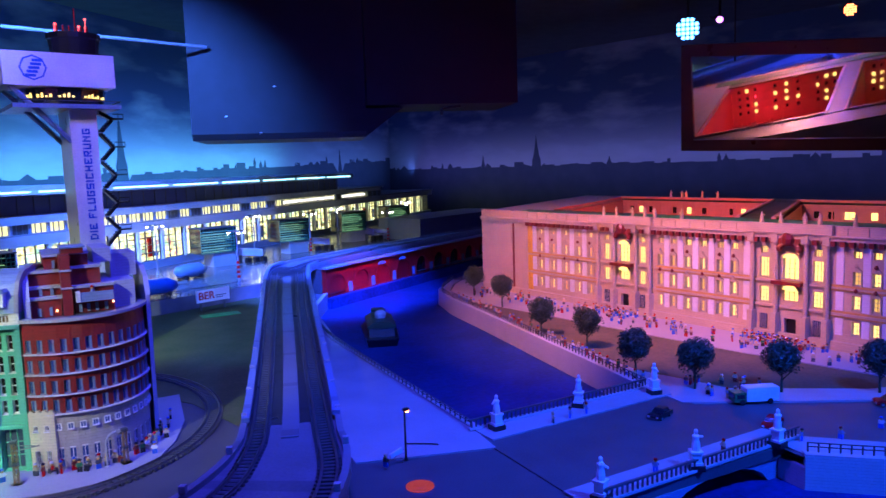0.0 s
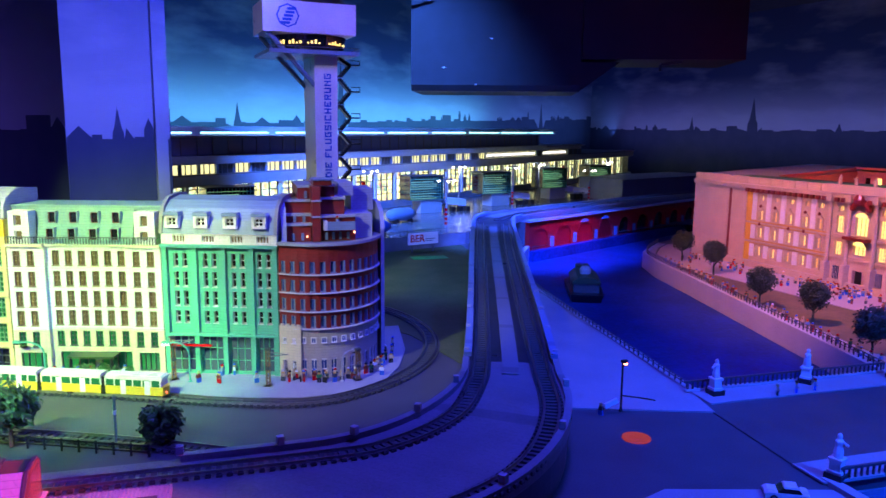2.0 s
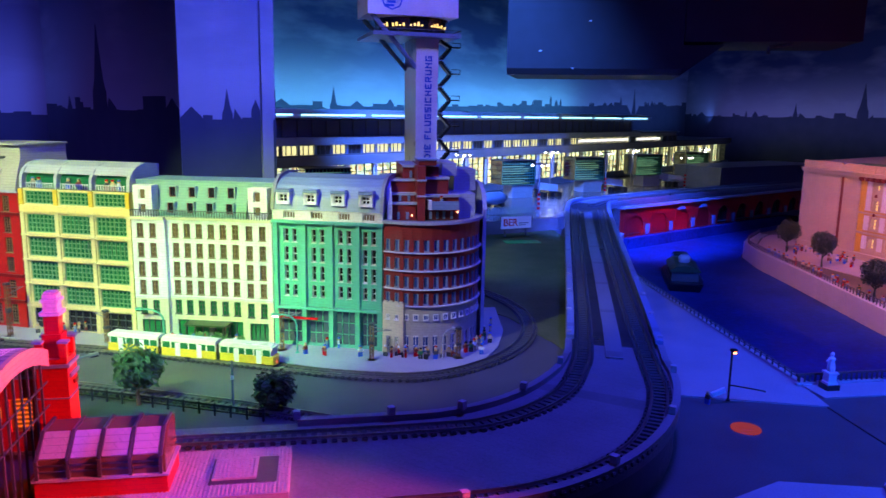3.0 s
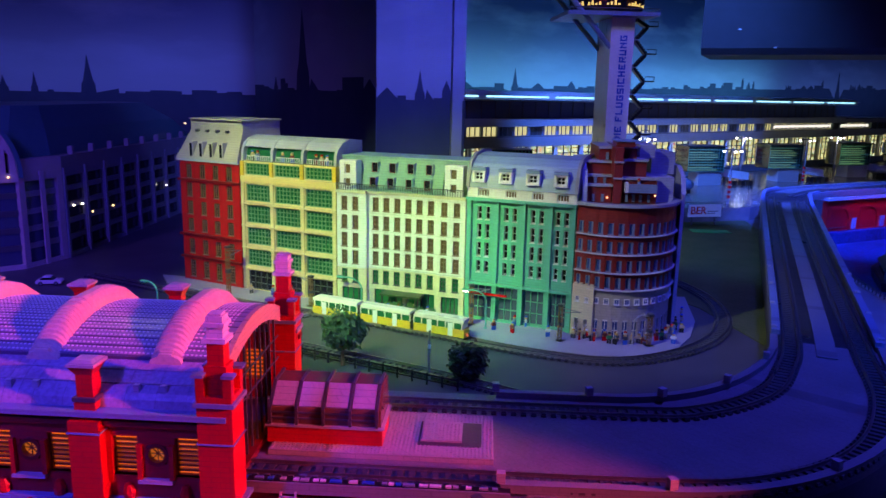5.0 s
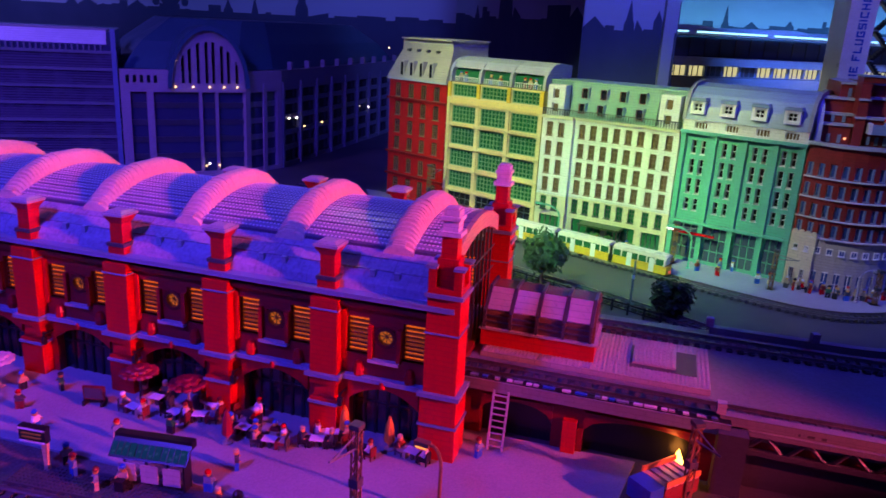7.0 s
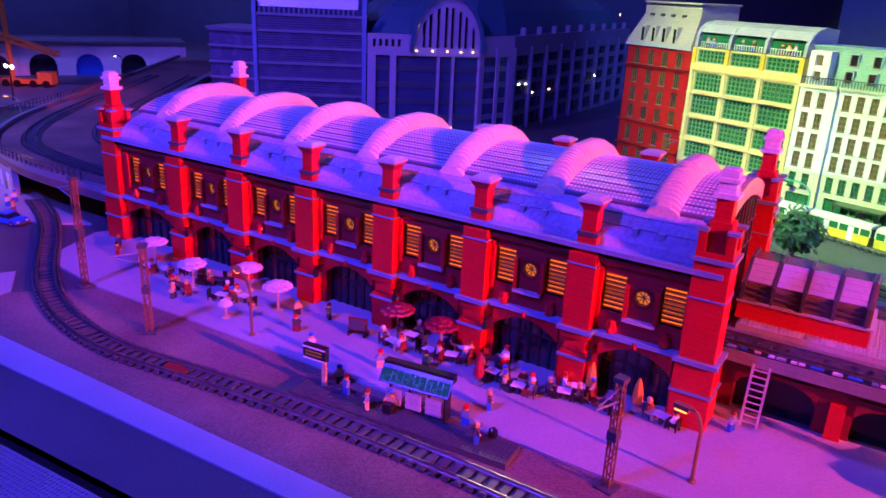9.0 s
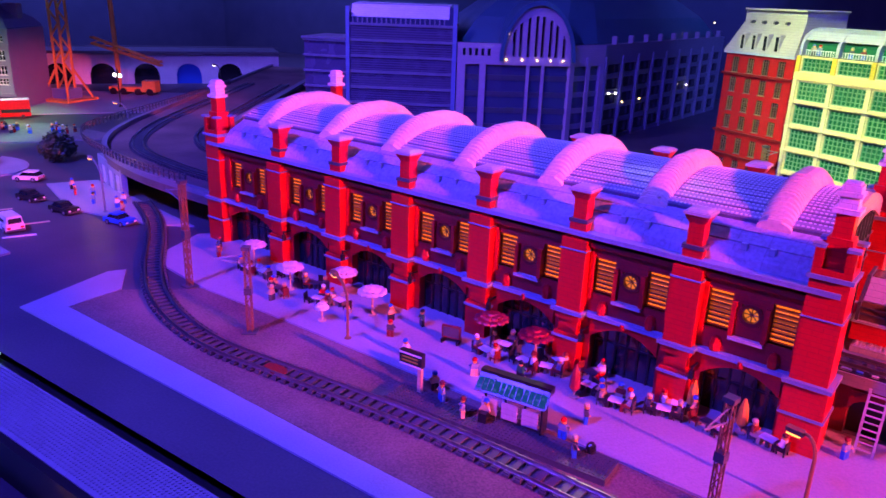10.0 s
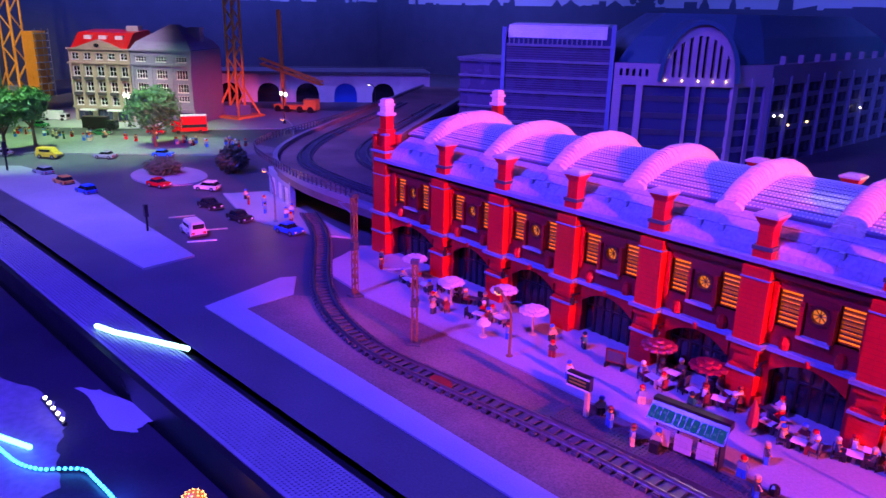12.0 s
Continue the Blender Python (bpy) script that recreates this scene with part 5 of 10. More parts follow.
for x0, y0, x1, y1, z0, z1, slits in ((-0.012, 2.585, 0.074, 2.90, 0.472, 0.534, (0.012, 0.044)), (-0.012, 2.612, 0.076, 2.90, 0.534, 0.565, (0.020, 0.052)), (-0.010, 2.640, 0.080, 2.90, 0.565, 0.612, ()), (0.036, 2.660, 0.090, 2.90, 0.612, 0.660, (0.064,)),
                                      (0.113, 2.592, 0.230, 2.90, 0.472, 0.560, (0.128, 0.152, 0.176, 0.204)), (0.105, 2.620, 0.196, 2.90, 0.560, 0.620, ()), (0.100, 2.650, 0.165, 2.90, 0.620, 0.664, ())):
    p = part("set_back_storey", B((x0, y0, z0 + 0.0001, x1, y1, z1)), CBROWN, BH, "set back dark brown storey")
    part("ledge", B((x0 - 0.003, y0 - 0.006, z1 - 0.006, x1 + 0.004, y0 - 0.0001, z1 + 0.002), (x0 - 0.003, y0, z1 + 0.0001, x1 + 0.004, y1, z1 + 0.002)), LGREY, p, "pale coping")
    for sx in slits:
        part("slit_window", slit_me, None, p, "", pose(sx, y0, z0 + 0.004))
p = part("stair_pier", B((0.078, 2.572, 0.472, 0.106, 2.66, 0.664)), CBROWN, BH, "narrow brown stair pier")
for z, e2 in ((0.562, 0.003), (0.618, 0.003)):
    part("ledge", B((0.074, 2.567, z - 0.006, 0.110, 2.5718, z)), LGREY, p)
p = part("stair_tower", B((0.086, 2.610, 0.6645, 0.150, 2.70, 0.682)), CBROWN, BH, "top of the stair tower")
part("ledge", B((0.082, 2.605, 0.682, 0.156, 2.70, 0.687)), SANDBLUE, p)
part("balcony", B((0.122, 2.560, 0.512, 0.226, 2.591, 0.520), (0.128, 2.560, 0.520, 0.226, 2.564, 0.542)), SANDBLUE, BH, "blue grey balcony")
part("balcony_end", B((0.116, 2.556, 0.512, 0.1275, 2.591, 0.546)), WHITE, BH, "white balcony end block")
TLAMP = glow("terrace_lamp_light", (1.0, 0.45, 0.2), 6.0)
for x, y, z in ((0.060, 2.580, 0.490), (0.226, 2.588, 0.500)):
    bm = bmesh.new()
    lathe(bm, x, y, [(0.0015, z - 0.003), (0.0036, z), (0.0015, z + 0.004)], 8)
    part("terrace_lamp", bm, TLAMP, BH, "small orange terrace lamp")

# ---- control tower of the airport ----
CT = thing("control_tower", "white airport control tower with sign box and black zigzag stairs", "control tower", pose(0.2, 3.777, 0, 0, 0, 7))
bm = bmesh.new()
skin(bm, [ring(bm, [(x, y, z) for x, y in ((0.060 - d, 0.12 - d), (0.170 + d, 0.12 - d), (0.170 + d, 0.36 + d), (0.060 - d, 0.36 + d))]) for d, z in ((0.0, 0), (0.002, 0.66), (0.005, 1.222))])
part("shaft", bm, WHITE_S, CT, "tall white shaft")
GLYPH = {"D": "1110 1001 1001 1001 1110", "I": "1 1 1 1 1", "E": "1111 1000 1110 1000 1111", "F": "1111 1000 1110 1000 1000", "L": "1000 1000 1000 1000 1111",
         "U": "1001 1001 1001 1001 1111", "G": "1111 1000 1011 1001 1111", "S": "1111 1000 1111 0001 1111", "C": "1111 1000 1000 1000 1111", "H": "1001 1001 1111 1001 1001",
         "R": "1111 1001 1111 1010 1001", "N": "1001 1101 1011 1001 1001"}
zc = 0.606      # letters of small square tiles, reading upwards
for ch in "DIE FLUGSICHERUNG":
    if ch == " ":
        zc += 0.018
        continue
    rows_g = GLYPH[ch].split()
    bm = bmesh.new()
    for j, row in enumerate(rows_g):
        for k, bit in enumerate(row):
            if bit == "1":
                box(bm, 0.104 + 0.0070 * j, 0.1125, zc + 0.00665 * k, 0.1111 + 0.0070 * j, 0.1162, zc + 0.00665 * (k + 1) + 0.0001)
    part("letter", bm, BLUE, CT, "blue letter of square tiles")
    zc += 0.00665 * (len(rows_g[0]) + 1.25)
part("deck", B((-0.188, 0.02, 1.222, 0.267, 0.46, 1.241)), SANDBLUE, CT, "grey blue gallery deck")
part("deck_rail", B((-0.188, 0.02, 1.254, 0.267, 0.023, 1.258), (0.264, 0.023, 1.254, 0.267, 0.46, 1.258), (0.12, 0.0205, 1.241, 0.123, 0.0225, 1.254), (-0.06, 0.0205, 1.241, -0.057, 0.0225, 1.254)), DGREY, CT)
bm = bmesh.new()
lathe(bm, 0.05, 0.22, [(0.178, 1.241), (0.195, 1.317)], 24)
WN = part("window_ring", bm, PANE, CT, "dark glazed control room")
for k in range(24):
    an = -2.7 + k * 0.1
    if k not in (0, 3, 8, 13, 14, 20, 23):
        part("lit_pane", B((-0.004, -0.003, 0, 0.005, 0.003, 0.008 + 0.006 * (k % 3))), WARM, WN, "", pose(0.05 + 0.186 * math.cos(an), 0.22 + 0.186 * math.sin(an), 1.272, 0, 0, math.degrees(an) + 90))
sb = part("sign_box", B((-0.218, 0.0, 1.317, 0.242, 0.285, 1.464)), WHITE_S, CT, "big white square sign box")
bm = bmesh.new()
hoop(bm, -0.098, 1.394, 0.049, 0.056, -0.0035, -0.0002, 8)
part("emblem_ring", bm, BLUE, sb, "blue eight sided emblem")
for k in range(5):
    part("emblem_bar", B((-0.132 + 0.008 * k, -0.0035, 1.354 + 0.0165 * k, -0.088 + 0.008 * k, -0.0002, 1.366 + 0.0165 * k)), BLUE, sb)
for y0, y1 in ((0.03, 0.13), (0.26, 0.34)):
    bm = bmesh.new()
    rod(bm, (-0.19, y0, 1.318), (0.060, y1, 1.075), 0.012)
    part("strut", bm, SANDBLUE, CT, "slanting support strut")
for k in range(10):
    z0, dz = 0.58 + 0.0675 * k, 0.0675 if k < 9 else 0.034
    x0, x1 = (0.190, 0.250) if k % 2 == 0 else (0.250, 0.190)
    bm = bmesh.new()
    n = 6
    top = [p for j in range(n) for p in ((x0 + (x1 - x0) * j / n, z0 + dz * (j + 1) / n), (x0 + (x1 - x0) * (j + 1) / n, z0 + dz * (j + 1) / n))]
    low = [(x, z - 0.017) for x, z in ((x1, z0 + dz), (x0, z0))]
    profy(bm, top + low, 0.13, 0.17)
    part("stair_flight", bm, BLACK, CT, "black zigzag stair flight")
    if k % 2 == 0:
        lg = part("landing", B((0.242, 0.129, z0 + 0.060, 0.300, 0.172, z0 + 0.067)), BLACK, CT)
        part("landing_rail", B((0.250, 0.129, z0 + 0.084, 0.300, 0.1315, z0 + 0.088), (0.297, 0.129, z0 + 0.067, 0.2995, 0.1315, z0 + 0.084)), BLACK, lg)
    else:
        part("landing_wall", B((0.176, 0.129, z0 + 0.062, 0.205, 0.170, z0 + 0.067)), SANDBLUE, CT)
bm = bmesh.new()
lathe(bm, 0.112, 0.17, [(0.125, 1.464), (0.125, 1.482), (0.105, 1.485), (0.112, 1.545), (0.118, 1.552), (0.118, 1.575), (0.06, 1.585)], 16)
part("roof_cab", bm, BLACK, CT, "black round roof cab")
for k in range(6):
    bm = bmesh.new()
    rod(bm, (0.045 + 0.026 * k, 0.17, 1.56), (0.045 + 0.026 * k, 0.17, 1.70 if k == 3 else 1.62), 0.0035)
    part("antenna", bm, CAR_RED, CT, "red antenna")
for x, z in ((0.02, 1.60), (0.12, 1.595), (0.15, 1.63)):
    bm = bmesh.new()
    lathe(bm, x, 0.08, [(0.002, z), (0.006, z + 0.005), (0.002, z + 0.010)], 8)
    rod(bm, (x, 0.08, z + 0.001), (x, 0.10, 1.575), 0.0012)
    part("warning_light", bm, glow("red_warning_light", (1.0, 0.05, 0.05), 9.0), CT, "small red warning light")

# ---- palace ----
PA = thing("palace", "long tan baroque palace with lit windows and roof statues", "palace", house_pose((2.97, 4.50), (3.25, 1.50)))
PWID, PH, PD = 3.2, 0.545, 2.05
PORT = [(1.30, 1.10, 1.51), (2.325, 2.125, 2.52)]
cx = [0.585, 0.70, 0.815, 0.93, 1.03] + [1.564, 1.648, 1.744, 1.84, 1.942, 2.024] + [2.635, 2.72, 2.81, 2.90, 2.99, 3.08]
rows3 = ((0.083, 0.142), (0.200, 0.262), (0.312, 0.372), (0.434, 0.466))
holes = [(c - 0.017, z0, c + 0.017, z1) for c in cx for z0, z1 in rows3]
portw = []
for c, a, b in PORT:
    for x in (c - 0.137, c + 0.132):
        portw += [(x - 0.024, 0.185, x + 0.024, 0.262), (x - 0.024, 0.310, x + 0.024, 0.408), (x - 0.018, 0.428, x + 0.018, 0.462)]
    portw += [(c - 0.038, 0.200, c + 0.038, 0.256), (c - 0.038, 0.308, c + 0.038, 0.412)]
doors = [(c - 0.03, 0.0, c + 0.03, 0.115) for c, a, b in PORT]
bm = bmesh.new()
facade(bm, PWID, 0.0, 0.53, 0.03, holes + portw + doors)
part("front_wall", bm, TAN, PA, "tan brick palace front")
rnd = random.Random(4)
lit = [h for h in holes if rnd.random() < 0.55]
dim = [h for h in holes if h not in lit]
windows(PA, lit, 2, 3, TAN, WARM, 0.010, 0.003, True, "lit palace window")
windows(PA, dim, 2, 3, TAN, DIMWARM, 0.010, 0.003, True, "dimly lit palace window")
windows(PA, portw, 3, 4, TAN, WARM, 0.010, 0.003, True, "tall lit portal window")
# shade inside the open portals, put in as black sheets
for h in doors:
    part("door_leaf", B((h[0], 0.022, 0, h[2], 0.026, h[3])), BLACK, PA, "black sheet for the shade in the open portal")
# flat light panels between the windows
panel_x = [(a + b) / 2 for a, b in zip(cx, cx[1:]) if b - a < 0.2] + [0.525, 2.095, 2.56]
for x in panel_x:
    for z0, z1 in ((0.075, 0.155), (0.190, 0.278), (0.310, 0.488)):
        part("wall_panel", B((x - 0.017, -0.006, z0, x + 0.017, 0.0, z1)), WHITE, PA, "pale smooth wall panel")
OCHRE = plastic("ochre_brick_plastic", (0.60, 0.36, 0.09))
for x0, x1 in ((0.507, 1.085), (1.535, 2.15), (2.52, 3.15)):     # ochre courses between the storeys
    for z0, z1 in ((0.1582, 0.1658), (0.1782, 0.188), (0.2812, 0.2878), (0.2982, 0.308), (0.4885, 0.4958)):
        part("ochre_course", B((x0, -0.008, z0, x1, 0.0, z1)), OCHRE, PA, "ochre yellow brick course")
for i, c in enumerate(cx):     # window surrounds and small carved heads
    for z0, z1 in rows3[:3]:
        for sx in (-0.0235, 0.0175):
            part("window_surround", B((c + sx, -0.009, z0 - 0.005, c + sx + 0.006, 0.0, z1 + 0.004)), TAN, PA)
    for z in (0.289, 0.402):
        bm = bmesh.new()
        lathe(bm, c, -0.012, [(0.004, z - 0.010), (0.010, z - 0.004), (0.008, z + 0.003), (0.002, z + 0.010)], 7)
        part("carved_head", bm, BROWN if (i + int(z * 10)) % 3 else TAN, PA)
for c, a, b in PORT:     # round heads over the middle portal windows
    for zc, rr in ((0.256, 0.040), (0.412, 0.040)):
        bm = bmesh.new()
        n = 12
        skin(bm, [ring(bm, [(c + rr * math.cos(math.pi * k / n), y, zc + 0.022 * math.sin(math.pi * k / n)) for k in range(n + 1)]) for y in (-0.004, -0.0012)])
        part("fan_light", bm, WARM, PA, "half round lit fan light")
        bm = bmesh.new()
        rings = [ring(bm, [(c + q * math.cos(math.pi * k / n), y, zc + q * 0.64 * math.sin(math.pi * k / n)) for q, y in ((rr, -0.014), (rr + 0.008, -0.014), (rr + 0.008, -0.001), (rr, -0.001))]) for k in range(n + 1)]
        skin(bm, rings)
        part("arch_moulding", bm, TAN, PA)
    for x in (c - 0.137, c + 0.132):
        part("grey_window", B((x - 0.020, -0.004, 0.05, x + 0.020, 0.0, 0.125)), PANE_BLUE, PA, "dark barred ground window")
        for k in range(4):
            part("window_bar", B((x - 0.016 + 0.010 * k, -0.0065, 0.05, x - 0.0145 + 0.010 * k, -0.0042, 0.125)), LGREY, PA)
for c in cx:      # gables over the main windows
    for z in (0.266, 0.376):
        bm = bmesh.new()
        skin(bm, [ring(bm, [(c - 0.026, y, z), (c + 0.026, y, z), (c, y, z + 0.020)]) for y in (-0.010, 0.0)])
        part("window_gable", bm, TAN, PA)
for z0, z1, o in ((0.0, 0.045, 0.02), (0.166, 0.178, 0.012), (0.288, 0.298, 0.012), (0.496, 0.510, 0.02), (0.510, 0.529, 0.035), (0.529, 0.534, 0.045)):
    part("cornice", B((0.461 if 0.1 < z0 < 0.4 else -0.02, -o, z0, PWID, 0.0, z1)), TAN, PA, "tan moulded ledge")
for i in range(64):
    x = 0.47 + 0.042 * i
    part("corbel", B((x, -0.038, 0.486, x + 0.022, -0.021, 0.5098)), BROWN, PA)
part("parapet", B((-0.02, -0.02, 0.5342, PWID, 0.02, 0.572)), TAN, PA, "solid roof parapet")
for i in range(30):
    x = 0.47 + 0.092 * i
    part("parapet_pier", B((x, -0.027, 0.5344, x + 0.012, -0.0202, 0.577)), TAN, PA)
part("parapet_coping", B((0.46, -0.024, 0.5722, PWID, 0.021, 0.5775)), TAN, PA)
part("plain_end_bay", B((-0.03, -0.012, 0.0, 0.30, 0.0, 0.582)), TAN, PA, "plain tan end wall")
part("end_groove", B((0.30, -0.004, 0.0, 0.33, 0.0, 0.50)), BROWN, PA)
part("plain_end_bay", B((0.33, -0.012, 0.0, 0.46, 0.0, 0.582)), TAN, PA, "plain tan end wall")
part("orange_strip", B((0.462, -0.006, 0.05, 0.505, 0.0, 0.494)), YELLOW, PA, "warm yellow strip beside the windows")
for c, a, b in PORT:
    for x in (a, a + 0.125, b - 0.12, b - 0.02):
        bm = bmesh.new()
        box(bm, x - 0.002, -0.045, 0.0, x + 0.024, -0.001, 0.14)
        lathe(bm, x + 0.011, -0.024, [(0.011, 0.14), (0.0105, 0.28), (0.009, 0.474), (0.016, 0.489)], 10)
        box(bm, x - 0.006, -0.045, 0.489, x + 0.028, -0.001, 0.534)
        part("column", bm, TAN, PA, "tall tan portal column")
    part("balcony", B((c - 0.075, -0.05, 0.285, c + 0.075, -0.001, 0.303)), BROWN, PA, "dark portal balcony")
    for k in range(9):
        an = math.pi * k / 8
        bm = bmesh.new()
        lathe(bm, c + 0.05 * math.cos(an), -0.02, [(0.012, 0.445 + 0.03 * math.sin(an)), (0.018, 0.46 + 0.03 * math.sin(an)), (0.006, 0.48 + 0.03 * math.sin(an))], 7)
        part("carved_wreath", bm, BROWN, PA)
    bm = bmesh.new()
    lathe(bm, c, -0.03, [(0.028, 0.485), (0.034, 0.51), (0.02, 0.54), (0.006, 0.565)], 9)
    part("coat_of_arms", bm, BROWN, PA, "dark carved coat of arms")
    part("portal_parapet", B((a - 0.01, -0.05, 0.536, b + 0.02, -0.0275, 0.583)), TAN, PA)


def leaning(bm):
    """The wings behind the front stand askew to it."""
    for v in bm.verts:
        v.co.x -= 0.45 * max(0.0, v.co.y - 0.03)
    return bm


part("green_gutter", leaning(B((0.36, 0.021, 0.562, PWID, 0.16, 0.581))), GREEN, PA, "green roof walkway")
YC0, YC1 = 0.27, 1.72
COURTS = ((0.56, 1.97), (2.19, PWID))
strips = [(-0.02, 0.56, 0.03, PD), (0.56, PWID, 0.161, YC0), (0.56, PWID, YC1 + 0.02, PD), (1.97, 2.19, YC0, YC1)]
# end strip in pale grey: violet light on the dark roof put into its colour
for k, (x0, x1, y0, y1) in enumerate(strips):
    part("roof", leaning(B((x0, y0, 0.555, x1, y1, 0.573))), LGREY if k == 0 else DLEAF, PA, "flat roof round the courts")
COURTB = plastic("pale_court_brick", (0.44, 0.24, 0.20))
for x0, x1 in COURTS:
    for y, sgn in ((YC1, 1), (YC0 - 0.02, -1)):
        mid = (x0 + x1) / 2
        cols = [x0 + 0.10, x0 + 0.20, x0 + 0.30, mid - 0.16, mid - 0.02, mid + 0.12, x1 - 0.34, x1 - 0.24, x1 - 0.14]
        hs = [(x, z, x + 0.040, z + 0.05) for x in cols for z in (0.16, 0.26, 0.36, 0.46)]
        bm = bmesh.new()
        facade(bm, x1 - x0, 0.0, 0.556, 0.02, hs, 0, x0, y)
        cw = part("court_wall", leaning(bm), COURTB, PA, "inner court wall with windows")
        rw = random.Random(int(x0 * 100))
        for k, h in enumerate(hs):
            part("court_window", leaning(B((h[0], y + 0.008, h[1], h[2], y + 0.012, h[3]))), WARM if rw.random() < 0.40 else PANE, cw)
        for z in (0.225, 0.325, 0.425, 0.53):
            yy = y - 0.008 if sgn > 0 else y + 0.02
            part("court_ledge", leaning(B((x0 + 0.02, yy, z, x1 - 0.02, yy + 0.0078, z + 0.010))), COURTB, cw)
        for k in range(12):
            xx = x0 + 0.07 + (x1 - x0 - 0.14) * k / 11
            yy = y - 0.010 if sgn > 0 else y + 0.02
            part("court_pilaster", leaning(B((xx - 0.006, yy, 0.02, xx + 0.006, yy + 0.0098, 0.555))), COURTB, cw)
    for x in (x0 - 0.001, x1 - 0.019):
        part("court_side_wall", leaning(B((x, YC0, 0, x + 0.02, YC1, 0.556))), COURTB, PA)
    part("court_floor", leaning(B((x0, YC0, 0.0, x1, YC1, 0.006))), COURTB, PA)
    part("court_rim", leaning(B((x0 - 0.02, YC1 - 0.004, 0.573, x1 + 0.02, YC1 + 0.02, 0.590), (x0 - 0.02, YC0, 0.573, x0 + 0.004, YC1 - 0.0042, 0.583), (x1 - 0.004, YC0, 0.573, x1 + 0.02, YC1 - 0.0042, 0.583))), COURTB, PA, "low parapet round the court")
part("end_wall", leaning(B((-0.02, 0.03, 0, 0.0, PD, 0.554))), TAN, PA)
part("rear_wall", leaning(B((0.0, PD - 0.02, 0, PWID, PD, 0.554))), TAN, PA)


def statue_mesh(mat, seed):
    """A plain standing figure of stone: robe, shoulders, head, one raised arm."""
    r = random.Random(seed)
    bm = bmesh.new()
    lathe(bm, 0, 0, [(0.010, 0), (0.011, 0.012), (0.008, 0.028), (0.0095, 0.038), (0.004, 0.043)], 8)
    lathe(bm, 0, 0, [(0.003, 0.042), (0.0055, 0.047), (0.005, 0.052), (0.001, 0.056)], 8)
    s = r.choice((-1, 1))
    rod(bm, (0.008 * s, 0, 0.036), (0.018 * s, -0.004, 0.036 + r.uniform(-0.012, 0.012)), 0.0028)
    return mesh_of(bm, "statue", mat)


STAT = [statue_mesh(TAN, k) for k in range(3)]
for i, x in enumerate((1.14, 1.24, 1.36, 1.45, 1.52, 1.70, 2.17, 2.27, 2.39, 2.46, 2.62, 2.8, 3.0)):
    tagged(part("roof_statue", STAT[i % 3], None, None, "", PA.matrix_basis @ pose(x, 0.0, 0.578)), "small tan statue on the palace parapet", "statue", "palace roof statues")
for i, x in enumerate((0.32, 0.43, 0.47, 0.62, 0.76)):
    tagged(part("roof_statue", STAT[i % 3], None, None, "", PA.matrix_basis @ pose(x, 1.73, 0.590)), "small tan statue above the inner court", "statue", "palace roof statues")
# unseen red point lights added to redden the courts; no lamps stand there
for sx, watts in ((0.90, 15), (2.35, 2.0)):
    court = bpy.data.lights.new("court_fill_light", "POINT")
    court.color, court.energy, court.shadow_soft_size = (1.0, 0.02, 0.05), watts, 0.002
    new("court_fill_light", court).location = PA.matrix_basis @ Vector((sx, 0.90, 0.16))


# ---- airport ----
tagged(part("airport_apron", (lambda b: (prism(b, [(-0.72, 4.56), (0.79, 5.03), (1.50, 5.27), (1.66, 5.42), (3.0, 6.3), (6.4, 8.4), (6.4, 13.0), (-1.6, 6.45)], 0.002, 0.095), b)[1])(bmesh.new()), speckled("glossy_apron_plates", (0.13, 0.13, 0.14), (0.24, 0.23, 0.22), 7, 0.22, 0.2)), "grey glossy airport apron of smooth plates", "apron", kind="structure")
AT = thing("airport_terminal", "long airport terminal with lit glass halls and flat roof", "airport terminal", pose(1.01 - 0.77 * 2.6, 6.81 - 0.638 * 2.6, 0.095, 0, 0, 39.64))
TLEN = 9.5
GX = 6.2      # the upper roof ends here
part("core", B((0.02, 0.16, 0.0, TLEN - 0.02, 0.9, 0.334), (0.02, 0.165, 0.334, GX, 0.9, 0.684)), DGREY, AT)
part("hall_back", B((0.0, 0.150, 0.03, TLEN, 0.158, 0.34)), HALLLIGHT, AT, "lit back wall of the departure hall")
part("base_wall", B((0, 0.0, 0.0, TLEN, 0.03, 0.07)), SANDBLUE, AT)
part("floor_band", B((0, -0.02, 0.335, TLEN, 0.16, 0.408)), LGREY, AT, "blue grey storey band")
part("upper_back", B((0.6, 0.09, 0.405, 7.0, 0.095, 0.50)), GALLERY, AT, "lit upper gallery")
part("upper_sill", B((0, 0.0, 0.405, TLEN * 0.75, 0.06, 0.420)), MGREY, AT)
part("upper_band", B((0, -0.01, 0.492, 7.4, 0.16, 0.552)), LGREY, AT)
part("dark_glass_band", B((0, 0.06, 0.552, GX, 0.10, 0.685)), glass("dark_hall_glass", (0.09, 0.11, 0.18), 0.12), AT, "dark glass upper wall")
for k in range(44):
    part("glass_band_bar", B((0.1 + 0.14 * k, 0.052, 0.552, 0.104 + 0.14 * k, 0.0595, 0.685)), DGREY, AT)
part("roof", B((0, -0.12, 0.698, GX + 0.1, 0.95, 0.729)), LGREY, AT, "thin flat overhanging roof")
part("low_roof", B((GX + 0.1, -0.04, 0.535, 7.45, 0.9, 0.55), (7.45, -0.04, 0.41, TLEN, 0.9, 0.425)), MGREY, AT)
for k in range(9):
    part("edge_light", B((0.70 * k, -0.128, 0.716, 0.70 * k + 0.62, -0.1215, 0.725)), STRIP, AT, "bright blue light strip along the roof edge")
